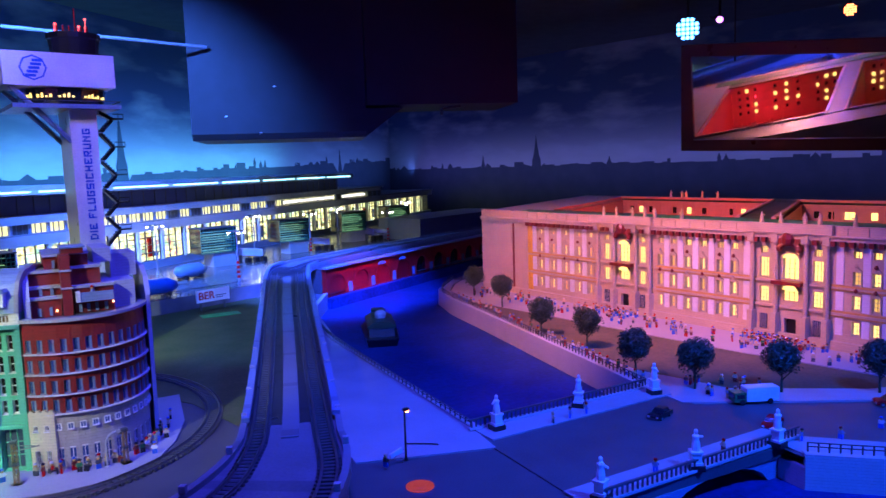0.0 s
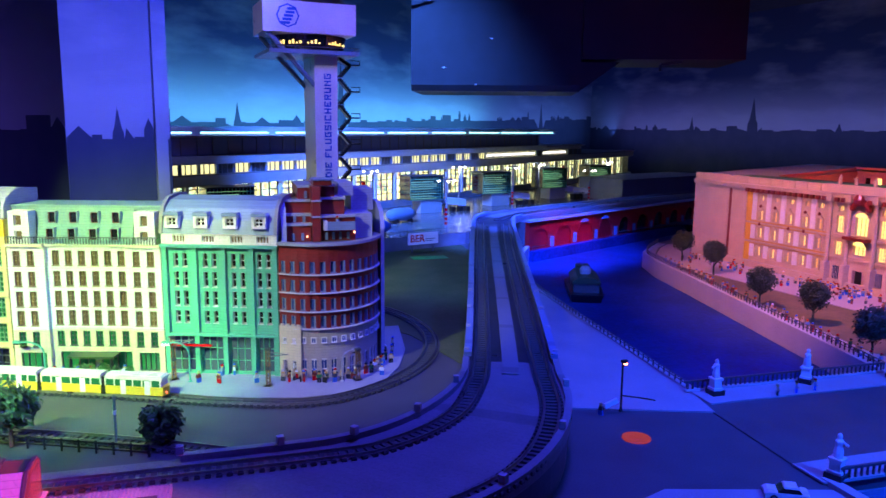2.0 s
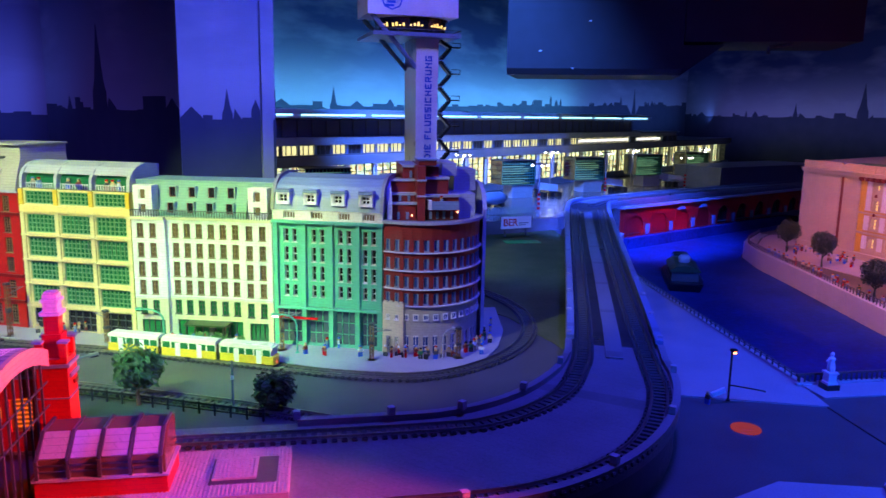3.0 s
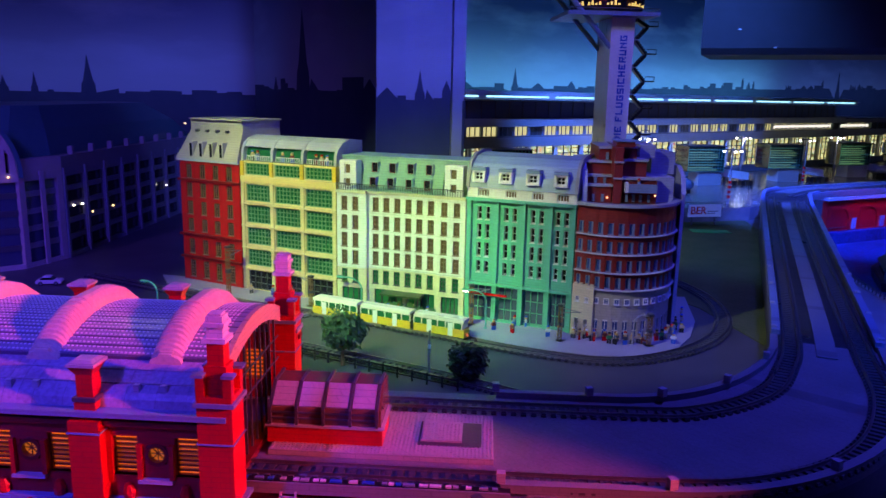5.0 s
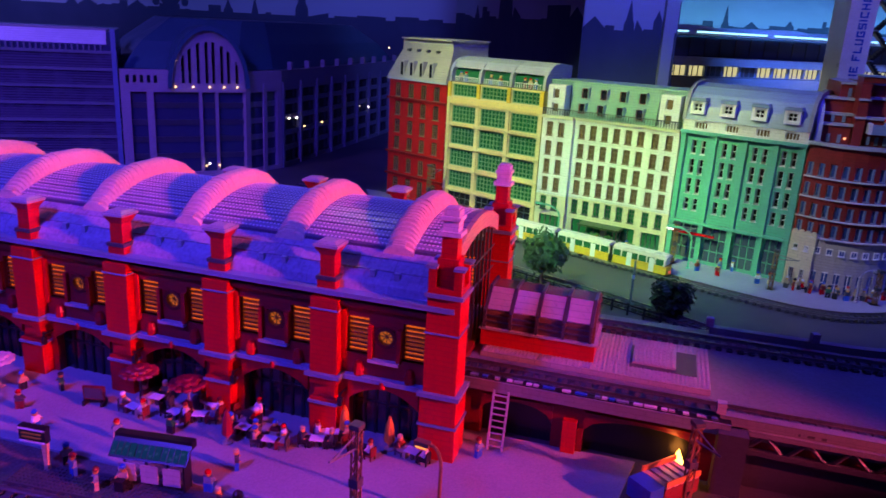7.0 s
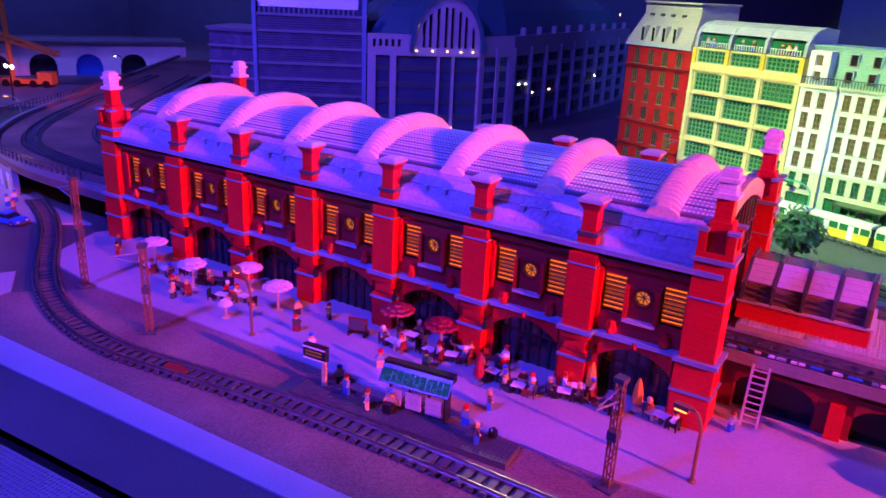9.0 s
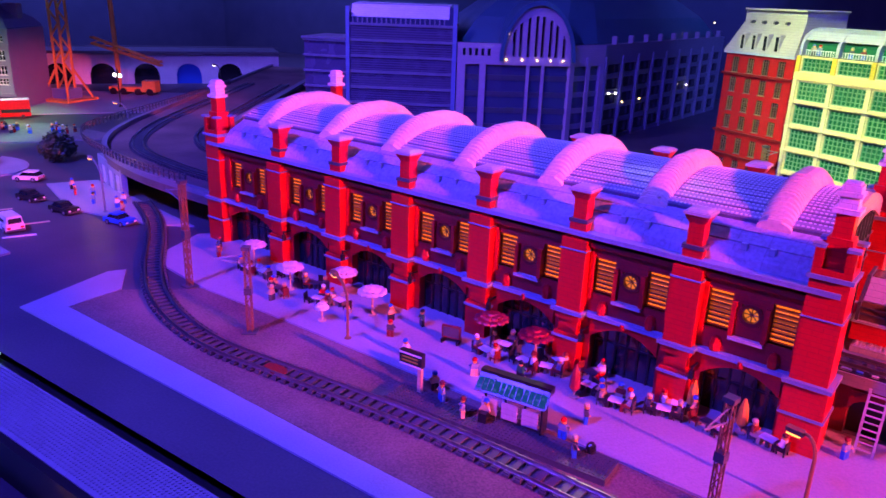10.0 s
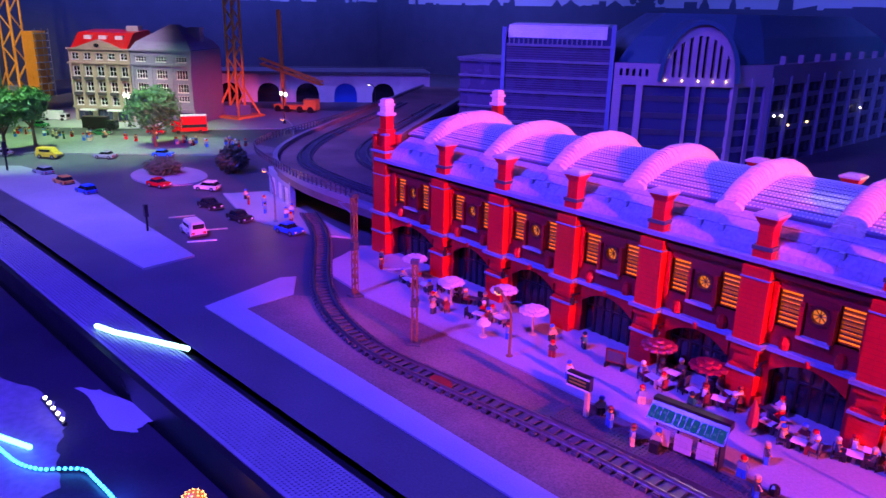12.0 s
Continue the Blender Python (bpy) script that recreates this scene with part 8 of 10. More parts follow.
# ---- trees ----
def leaf_crown(seed, r, squash, count, size, mat, clumps=14, hollow=0.55):
    rnd = random.Random(seed)
    cl = []
    for k in range(clumps):
        z = 1 - 2 * (k + 0.5) / clumps
        an = 2.4 * k + rnd.random() * 0.7
        q = math.sqrt(max(0, 1 - z * z))
        d = r * rnd.uniform(0.45, 0.72)
        cl.append((d * q * math.cos(an), d * q * math.sin(an), d * z * squash, r * rnd.uniform(0.28, 0.48)))
    vs, fs = [], []
    for i in range(count):
        x, y, z, cr = cl[rnd.randrange(clumps)]
        n = Vector((rnd.gauss(0, 1), rnd.gauss(0, 1), rnd.gauss(0.2, 1))).normalized()
        c = Vector((x, y, z)) + n * cr * rnd.uniform(hollow, 1.05)
        u = (n + Vector((rnd.gauss(0, 0.6), rnd.gauss(0, 0.6), rnd.gauss(0, 0.6)))).normalized().orthogonal().normalized()
        v = n.cross(u)
        s = size * rnd.uniform(0.7, 1.3)
        o = len(vs)
        vs += [c - u * s, c - v * s * 0.55 + n * s * 0.2, c + u * s, c + v * s * 0.55 + n * s * 0.2]
        fs.append((o, o + 1, o + 2, o + 3))
    me = bpy.data.meshes.new("crown")
    me.from_pydata([tuple(v) for v in vs], [], fs)
    me.materials.append(mat)
    return me


def trunk_mesh(h, r, mat, limbs, spread, seed):
    rnd = random.Random(seed)
    bm = bmesh.new()
    rod(bm, (0, 0, 0), (0.002, 0.001, h * 0.55), r, 7, 0, r * 0.75)
    rod(bm, (0.002, 0.001, h * 0.55), (0, 0, h), r * 0.75, 7, 0, r * 0.5)
    for k in range(limbs):
        an = 6.283 * k / limbs + rnd.random()
        rod(bm, (0, 0, h * rnd.uniform(0.55, 0.9)), (spread * math.cos(an), spread * math.sin(an), h * rnd.uniform(1.05, 1.35)), r * 0.5, 5, 0, r * 0.25)
    return mesh_of(bm, "trunk", mat)


MLEAF = plastic("mid_leaf_plastic", (0.075, 0.13, 0.055), 0.4, False)


def tree(x, y, h, r, kind, seed, label, group):
    t = thing("tree" if h > 0.03 else "bush", label, "tree" if h > 0.03 else "bush", pose(x, y, 0.004, 0, 0, 53 * seed), group)
    if kind == "ball":
        part("trunk", trunk_mesh(h, 0.006, DLEAF, 4, r * 0.5, seed), None, t)
        part("crown", leaf_crown(seed, r, 0.95, 3400, 0.0068, DLEAF, 46, 0.75), None, t, "dense round clipped crown", pose(0, 0, h + r * 0.72))
    elif kind == "broad":
        part("trunk", trunk_mesh(h, 0.010, TRUNK, 6, r * 0.6, seed), None, t, "forked brown trunk")
        part("crown", leaf_crown(seed, r, 0.8, 3200, 0.0105, LEAF, 22, 0.5), None, t, "", pose(0, 0, h + r * 0.6))
    else:
        part("trunk", trunk_mesh(max(h, 0.02), 0.007, TRUNK, 5, r * 0.5, seed), None, t)
        part("crown", leaf_crown(seed, r, 0.75, 1300, 0.010, DLEAF if kind == "dark" else MLEAF, 16), None, t, "", pose(0, 0, h + r * 0.55))
    return t


for i, (x, y) in enumerate(((2.70, 4.26), (2.615, 3.80), (2.31, 3.01), (2.325, 2.675), (2.155, 2.185), (2.215, 1.925), (2.44, 1.705), (2.72, 1.49), (2.95, 1.28))):
    tree(x, y, 0.085, 0.074, "ball", 1 + i, "dark green ball shaped clipped tree on the lawn", "clipped trees before the palace")
tree(-4.58, 1.23, 0.115, 0.155, "broad", 31, "light green leafy tree with forked brown trunk", "trees on the square")
tree(-4.82, 0.715, 0.17, 0.105, "broad", 32, "light green leafy tree with forked brown trunk", "trees on the square")
tree(-4.80, 0.575, 0.145, 0.125, "broad", 33, "light green leafy tree with forked brown trunk", "trees on the square")
tree(-3.77, 1.275, 0.015, 0.080, "dark", 34, "dark bushy tree beside the railway ramp", "trees on the square")
bush = tree(-3.91, 1.01, 0.008, 0.095, "bushy", 35, "grey green bush on the round island", "bushes")
for piece in bush.children:
    piece.scale.z, piece.location.z = 0.55, piece.location.z * 0.55
tree(-0.785, 2.14, 0.068, 0.078, "bushy", 36, "dark green tree beside the tram track", "trees by the tram")
tree(-0.395, 2.07, 0.015, 0.068, "dark", 37, "dark round bush beside the viaduct", "bushes")
tree(-2.63, 3.20, 0.05, 0.075, "bushy", 38, "green tree before the department store", "trees by the tram")


# ---- toy figures ----
SHIRTS = [CAR_RED, WHITE_S, BLUE, TAN, GREEN, DGREY, ORANGE, BROWN, YELLOW, SANDBLUE]
LEGS = [BLACK, BLUE, DGREY, TAN, BROWN, CAR_RED]
HAIR = [BLACK, BROWN, DRED, TAN, CAR_RED, BLUE, WHITE_S]


def figure_mesh(seed, sitting=False):
    """A plain toy figure: block legs, tapered torso, stub arms, round head, cap."""
    r = random.Random(seed)
    bm = bmesh.new()
    if sitting:
        box(bm, -0.0075, -0.016, 0.010, 0.0075, 0.003, 0.018, 0)
        box(bm, -0.0075, -0.016, 0.0, 0.0075, -0.010, 0.010, 0)
    else:
        box(bm, -0.0075, -0.0035, 0, -0.0006, 0.0035, 0.013, 0)
        box(bm, 0.0006, -0.0035, 0, 0.0075, 0.0035, 0.013, 0)
        box(bm, -0.0075, -0.0035, 0.013, 0.0075, 0.0035, 0.016, 0)
    z = 0.016
    skin(bm, [ring(bm, [(i * a, j * 0.0036, zz) for i, j in ((-1, -1), (1, -1), (1, 1), (-1, 1))]) for a, zz in ((0.0078, z), (0.0058, z + 0.0125))], 1)
    for s in (-1, 1):
        rod(bm, (s * 0.0065, 0, z + 0.011), (s * 0.0095, -0.004, z + 0.004), 0.0019, 6, 1)
        rod(bm, (s * 0.0095, -0.004, z + 0.004), (s * 0.0093, -0.0065, z + 0.003), 0.0016, 5, 2)
    lathe(bm, 0, 0, [(0.0030, z + 0.0125), (0.0048, z + 0.014), (0.0050, z + 0.020), (0.0036, z + 0.0215)], 10, 2, True)
    lathe(bm, 0, 0.0006, [(0.0055, z + 0.0185), (0.0056, z + 0.0215), (0.0035, z + 0.0245)], 10, 3, True)
    return mesh_of(bm, "toy_figure", [r.choice(LEGS), r.choice(SHIRTS), SKIN, r.choice(HAIR)])


STAND = [figure_mesh(100 + k) for k in range(16)]
SIT = [figure_mesh(200 + k, True) for k in range(8)]


def figure(x, y, z, seed, group, sitting=False, where="standing on the pavement", turn=None):
    rr = random.Random(seed)
    me = rr.choice(SIT if sitting else STAND)
    t = turn if turn is not None else rr.uniform(0, 360)
    return tagged(part("toy_figure", me, None, None, "", pose(x, y, z, 0, 0, t)), "small plain toy figure " + where, "toy figure", group)


G1 = "toy figures before the station"
for i, p in enumerate(((-1.112, 0.950), (-1.364, 0.955), (-1.288, 1.006), (-1.077, 1.053), (-1.664, 1.037), (-1.608, 0.974), (-1.592, 1.063), (-1.955, 0.927), (-1.992, 0.956), (-1.735, 0.967), (-0.728, 1.146), (-1.520, 0.925), (-1.387, 0.858), (-2.35, 1.06), (-2.30, 1.02))):
    figure(*p, 0.006, 300 + i, G1)
for i, p in enumerate(((-1.343, 0.825), (-1.281, 0.807), (-1.112, 0.867), (-1.071, 0.833))):
    figure(*p, 0.015, 330 + i, G1, False, "waiting on the tram platform")
figure(-1.244, 0.826, 0.0165, 336, G1, True, "sitting on the tram platform", 10)
bm = bmesh.new()
lathe(bm, 0, 0, [(0.007, 0), (0.009, 0.006), (0.008, 0.014), (0.004, 0.018)], 10)
tagged(part("black_bag", bm, BLACK, None, "", pose(-1.055, 0.862, 0.0152)), "small black bag on the tram platform", "bag")


def parasol(x, y, r, mat, seed, label, closed=False, h=0.062):
    u = thing("parasol", label, "parasol", pose(x, y, 0.006, 0, 0, 17 * seed), "parasols")
    bm = bmesh.new()
    lathe(bm, 0, 0, [(0.010, 0), (0.010, 0.003), (0.0022, 0.004), (0.0022, h)], 8)
    part("pole", bm, TAN, u)
    rr = random.Random(seed)
    if closed:
        bm = bmesh.new()
        lathe(bm, 0, 0, [(0.004, 0.012), (0.011, 0.02), (0.008, 0.05), (0.002, 0.068)], 8)
        part("folded_canopy", bm, mat, u)
    else:
        for ringk, (n, rad, z) in enumerate(((1, 0.0, h + 0.006), (7, 0.5, h + 0.003), (12, 0.9, h - 0.003))):
            for k in range(n):
                an = 6.283 * k / n + ringk
                bm = bmesh.new()
                lathe(bm, r * rad * math.cos(an), r * rad * math.sin(an), [(r * 0.27, z - 0.002), (r * 0.30, z), (r * 0.22, z + 0.004)], 8)
                part("canopy_petal", bm, mat, u)
    return u


WINE = plastic("wine_red_parasol_plastic", (0.28, 0.010, 0.028), 0.35, False)
PINKW = plastic("pale_parasol_plastic", (0.62, 0.55, 0.52), 0.35, False)
for i, (x, y) in enumerate(((-2.176, 1.046), (-1.975, 1.002), (-1.716, 1.029), (-1.851, 1.068))):
    parasol(x, y, 0.030, PINKW, i, "open pale parasol of round plates")
for i, (x, y) in enumerate(((-1.423, 1.094), (-1.307, 1.090))):
    parasol(x, y, 0.033, WINE, 10 + i, "open dark red parasol of round plates")
parasol(-1.173, 1.017, 0.03, WINE, 20, "closed dark red parasol beside the cafe tables", True)
parasol(-1.779, 0.929, 0.014, WHITE_S, 21, "small pale standing table", False, 0.035)


def cafe_set(x, y, seed):
    rr = random.Random(seed)
    turn = rr.uniform(-25, 25)
    t = thing("cafe_table", "small dark cafe table with pale top", "table", pose(x, y, 0.006, 0, 0, turn), "cafe tables")
    part("tabletop", B((-0.013, -0.010, 0.017, 0.013, 0.010, 0.0195)), WHITE_S if rr.random() < 0.7 else DGREY, t)
    part("table_leg", B((-0.003, -0.003, 0, 0.003, 0.003, 0.017)), DGREY, t)
    for k in range(2 + (seed % 2)):
        an = (0, 180, 90)[k] + turn
        cx, cy = x + 0.027 * math.cos(radians(an)), y + 0.027 * math.sin(radians(an))
        c = thing("cafe_chair", "small toy cafe chair", "chair", pose(cx, cy, 0.006, 0, 0, an - 90), "cafe chairs")
        m = rr.choice((BROWN, DGREY, BLACK))
        part("seat", B((-0.008, -0.008, 0.008, 0.008, 0.008, 0.0105)), m, c)
        part("backrest", B((-0.008, 0.006, 0.0105, 0.008, 0.008, 0.026)), m, c)
        for lx in (-0.0075, 0.0055):
            for ly in (-0.0075, 0.0055):
                part("leg", B((lx, ly, 0, lx + 0.002, ly + 0.002, 0.008)), m, c)
        if rr.random() < 0.7:
            figure(cx, cy, 0.007, seed * 7 + k, G1, True, "sitting at a cafe table", an - 90)


for i, p in enumerate(((-1.395, 1.037), (-1.378, 1.085), (-1.262, 1.060), (-1.310, 1.050), (-1.265, 1.105), (-1.179, 1.097), (-1.160, 1.050), (-1.094, 1.031), (-1.015, 1.065), (-1.000, 1.098), (-0.935, 1.072), (-0.838, 1.092), (-1.970, 0.962), (-1.855, 0.985), (-1.805, 1.010), (-2.03, 1.045), (-2.09, 1.01), (-1.93, 1.045), (-2.15, 1.00))):
    cafe_set(*p, 400 + i)
for x, y in ((-0.982, 1.114), (-0.889, 1.107)):
    parasol(x, y, 0.03, ORANGE, int(-x * 100), "closed orange parasol beside the cafe tables", True)
BB = thing("menu_board", "dark menu board on a stand", "menu board", pose(-1.49, 1.041, 0.006, 0, 0, 15))
part("board", B((-0.022, -0.002, 0.010, 0.022, 0.002, 0.040)), BROWN, BB)
part("frame", B((-0.018, -0.004, 0.014, 0.018, -0.002, 0.036)), DGREY, BB)
part("foot", B((-0.02, -0.012, 0, -0.016, 0.012, 0.010)), BLACK, BB)
part("foot", B((0.016, -0.012, 0, 0.02, 0.012, 0.010)), BLACK, BB)

# tram stop
TP = thing("tram_platform", "dark studded tram stop platform", "platform", pose(-1.435, 0.770, 0.003, 0, 0, 5))
part("slab", B((0, 0, 0, 0.435, 0.064, 0.012)), DGREY, TP)
studs("stop_studs", [(0.006 + 0.008 * i, 0.006 + 0.008 * j, 0.012) for i in range(54) for j in range(7)], DGREY, "", TP)
SHL = thing("tram_shelter", "black tram shelter with teal glowing glass roof and clear panes", "tram shelter", pose(-1.266, 0.843, 0.015, 0, 0, 7.5) @ Matrix.Diagonal((0.74, 1.0, 1.0, 1.0)))
# light on the roof glass and its bright spots, put in as weak emission
TEALLIT = glow("teal_glow_panel", (0.015, 0.30, 0.27), 0.15)
PALELIT = glow("pale_glow_panel", (0.20, 0.55, 0.55), 0.14)
for lit_mat in (TEALLIT, PALELIT):
    shade = lit_mat.node_tree.nodes["Principled BSDF"].inputs
    shade["Base Color"].default_value, shade["Specular IOR Level"].default_value = (0.0, 0.02, 0.02, 1), 0.1
CLEARP = clear("clear_pane", (0.9, 0.85, 0.85))
slope = pose(0.0, -0.014, 0.050, 48, 0, 0)
part("roof_frame", B((-0.012, 0.0, -0.003, 0.172, 0.034, 0.0)), BLACK, SHL, "black sloping roof frame", slope)
for k in range(3):
    part("roof_panel", B((-0.008 + 0.060 * k, 0.004, 0.0005, 0.048 + 0.060 * k, 0.026, 0.002)), TEALLIT, SHL, "teal glass roof panel with its light put in as glow", slope)
    for j in range(4):
        part("lit_spot", B((-0.004 + 0.060 * k + 0.0135 * j, 0.007 + 0.005 * ((j + k) % 3), 0.0021, 0.002 + 0.060 * k + 0.0135 * j, 0.011 + 0.005 * ((j + k) % 3), 0.0026)), PALELIT, SHL, "", slope)
    for j in range(3):
        part("roof_bar", B((0.004 + 0.060 * k + 0.014 * j, 0.003, 0.002, 0.0055 + 0.060 * k + 0.014 * j, 0.028, 0.003)), BLACK, SHL, "", slope)
part("rear_beam", B((-0.012, 0.009, 0.068, 0.172, 0.024, 0.081)), BLACK, SHL)
for x in (0.0, 0.053, 0.106, 0.158):
    part("post", B((x, 0.012, 0, x + 0.004, 0.016, 0.068)), BLACK, SHL)
for k in range(3):
    part("back_pane", B((0.006 + 0.053 * k, 0.0145, 0.006, 0.051 + 0.053 * k, 0.0165, 0.060)), CLEARP, SHL)
    part("front_pane", B((0.008 + 0.053 * k, -0.0115, 0.008, 0.049 + 0.053 * k, -0.0095, 0.040)), LGREY, SHL, "milky front pane between black posts")
    part("bench_seat", B((0.010 + 0.053 * k, -0.004, 0.012, 0.048 + 0.053 * k, 0.010, 0.015)), LGREY, SHL)
    part("bench_leg", B((0.027 + 0.053 * k, 0.002, 0.0, 0.031 + 0.053 * k, 0.006, 0.012)), LGREY, SHL)
part("end_wall", B((0.162, -0.012, 0, 0.166, 0.0119, 0.050)), BLACK, SHL)
TS = thing("platform_sign", "dark departure sign board on a tan post", "sign", pose(-1.393, 0.822, 0.0, 0, 0, 5))
part("post", B((-0.004, -0.004, 0, 0.004, 0.004, 0.066)), TAN, TS)
part("board", B((-0.044, -0.006, 0.066, 0.006, 0.006, 0.094)), BLACK, TS)
for z in (0.0655, 0.0885):
    part("white_edge", B((-0.044, -0.0072, z, 0.006, -0.0061, z + 0.003)), WHITE_S, TS)
for k in range(2):
    part("text_bar", B((-0.038, -0.0072, 0.074 + 0.007 * k, -0.002, -0.0062, 0.0765 + 0.007 * k)), glow("amber_text_bar", (1.0, 0.4, 0.1), 0.10) if k == 0 else bpy.data.materials["amber_text_bar"], TS)


def catenary_mast(x, y, h, seed, arm=True, z=0.0):
    m = thing("catenary_mast", "dark lattice mast for tram wires", "mast", pose(x, y, z, 0, 0, 40 * seed), "masts")
    part("foot", B((-0.016, -0.016, 0, 0.016, 0.016, 0.006)), DGREY, m)
    bm = bmesh.new()
    w = 0.0055
    for i in (-1, 1):
        for j in (-1, 1):
            rod(bm, (i * w, j * w, 0.006), (i * w, j * w, h), 0.0016, 4)
    n = int(h / 0.02)
    for k in range(n):
        s = 1 if k % 2 else -1
        z0, z1 = 0.006 + (h - 0.006) * k / n, 0.006 + (h - 0.006) * (k + 1) / n
        for j in (-1, 1):
            rod(bm, (-w * s, j * w, z0), (w * s, j * w, z1), 0.0011, 4)
            rod(bm, (j * w, -w * s, z0), (j * w, w * s, z1), 0.0011, 4)
    part("lattice", bm, TRUNK, m)
    part("box_unit", B((-0.008, -0.008, h * 0.48, 0.008, 0.008, h * 0.56)), DGREY, m)
    part("head", B((-0.009, -0.009, h, 0.009, 0.009, h + 0.008)), DGREY, m)
    if arm:
        bm = bmesh.new()
        rod(bm, (0, 0, h * 0.82), (-0.07, 0.0, h * 0.90), 0.0018)
        rod(bm, (0, 0, h * 0.95), (-0.06, 0.0, h * 0.90), 0.0014)
        part("arm", bm, MGREY, m)


for i, (x, y, h) in enumerate(((-2.18, 0.848, 0.27), (-1.853, 0.785, 0.195), (-0.852, 0.865, 0.19), (-0.36, 1.15, 0.15), (-0.091, 2.454, 0.13), (-0.40, 2.60, 0.15), (-1.40, 2.88, 0.2), (0.21, 2.44, 0.11), (-1.03, 2.76, 0.12))):
    catenary_mast(x, y, h, i)


def arch_lamp(x, y, h, reach, turn, mat, head, group="street lamps", z=0.004):
    l = thing("street_lamp", "curved street lamp with lit head", "street lamp", pose(x, y, z, 0, 0, turn), group)
    bm = bmesh.new()
    lathe(bm, 0, 0, [(0.008, 0), (0.008, 0.004), (0.0035, 0.006), (0.003, h * 0.72)], 8)
    pts = [(0, 0, h * 0.72)] + [(reach * (1 - math.cos(a)) * 0.62, 0, h * 0.72 + h * 0.28 * math.sin(a)) for a in (0.4, 0.8, 1.2, 1.57, 1.95)]
    for p, q in zip(pts, pts[1:]):
        rod(bm, p, q, 0.003, 6)
    part("post", bm, mat, l)
    ex, ez = pts[-1][0], pts[-1][2]
    part("head", B((ex - 0.004, -0.006, ez - 0.003, ex + 0.022, 0.006, ez + 0.005)), mat, l)
    part("lamp", B((ex, -0.005, ez - 0.0065, ex + 0.02, 0.005, ez - 0.0031)), head, l)
    return l


arch_lamp(-1.669, 0.903, 0.125, 0.09, 155, TRUNK, LAMPON)
arch_lamp(-0.745, 0.955, 0.125, 0.03, 170, TRUNK, LAMPON)
arch_lamp(-0.826, 2.73, 0.125, 0.1, 160, TEAL, PANE)
arch_lamp(-0.346, 2.56, 0.14, 0.08, 165, TEAL, LAMPWHITE)
arch_lamp(0.155, 2.437, 0.105, 0.05, 20, LGREY, PANE)
arch_lamp(-1.55, 2.55, 0.13, 0.06, 160, TEAL, PANE)
arch_lamp(-0.97, 2.19, 0.13, 0.06, 40, MGREY, PANE)
arch_lamp(-2.929, 1.026, 0.16, 0.16, 165, MGREY, LAMPON)
lamp_light = bpy.data.lights.new("street_lamp_glow", "POINT")
lamp_light.color, lamp_light.energy, lamp_light.shadow_soft_size = (1.0, 0.38, 0.08), 0.22, 0.006
new("street_lamp_glow", lamp_light).location = (-3.075, 1.062, 0.135)
arch_lamp(-4.05, 1.75, 0.16, 0.12, 180, MGREY, LAMPON)
arch_lamp(-5.2, 3.1, 0.18, 0.08, 180, BLACK, LAMPWHITE)
SP = thing("slim_pole", "tall slim grey pole with a white sleeve", "pole", pose(-0.512, 2.057, 0))
bm = bmesh.new()
lathe(bm, 0, 0, [(0.006, 0), (0.0035, 0.01), (0.0032, 0.155)], 8)
part("post", bm, MGREY, SP)
bm = bmesh.new()
lathe(bm, 0, 0, [(0.0045, 0.10), (0.0045, 0.112)], 8)
part("sleeve", bm, WHITE_S, SP)
CL = thing("corner_lamp", "black street lamp with small red light and a camera arm", "street lamp", pose(0.952, 1.955, 0.005), "street lamps")
bm = bmesh.new()
lathe(bm, 0, 0, [(0.008, 0), (0.0035, 0.008), (0.003, 0.155)], 8)
part("post", bm, BLACK, CL)
part("lamp_head", B((-0.004, -0.006, 0.155, 0.014, 0.006, 0.163)), BLACK, CL)
part("lamp", B((0.004, -0.005, 0.149, 0.013, 0.005, 0.1549)), glow("red_orange_lamp", (1.0, 0.2, 0.06), 16.0), CL)
part("sign_arm", B((-0.045, -0.004, 0.03, 0.0, 0.004, 0.045)), WHITE_S, CL, "", pose(0, 0, 0, 0, -20, 0))
bm = bmesh.new()
for k in range(8):
    a0, a1 = k * 0.2, (k + 1) * 0.2
    rod(bm, (0.09 * math.sin(a0), -0.16 * math.sin(a0) * 0.3, 0.05 - 0.001 * k), (0.09 * math.sin(a1), -0.16 * math.sin(a1) * 0.3, 0.05 - 0.001 * (k + 1)), 0.0025, 5)
part("arm", bm, BLACK, CL)


def lantern(x, y, h, z=0.005):
    l = thing("lantern_post", "black lantern post with two white lamps", "street lamp", pose(x, y, z), "street lamps")
    bm = bmesh.new()
    lathe(bm, 0, 0, [(0.012, 0), (0.005, 0.02), (0.004, h)], 8)
    rod(bm, (-0.03, 0, h * 0.9), (0.03, 0, h * 0.9), 0.003)
    part("post", bm, BLACK, l)
    for s in (-1, 1):
        bm = bmesh.new()
        lathe(bm, s * 0.03, 0, [(0.005, h * 0.80), (0.010, h * 0.84), (0.006, h * 0.9)], 8)
        part("lamp", bm, LAMPWHITE, l)


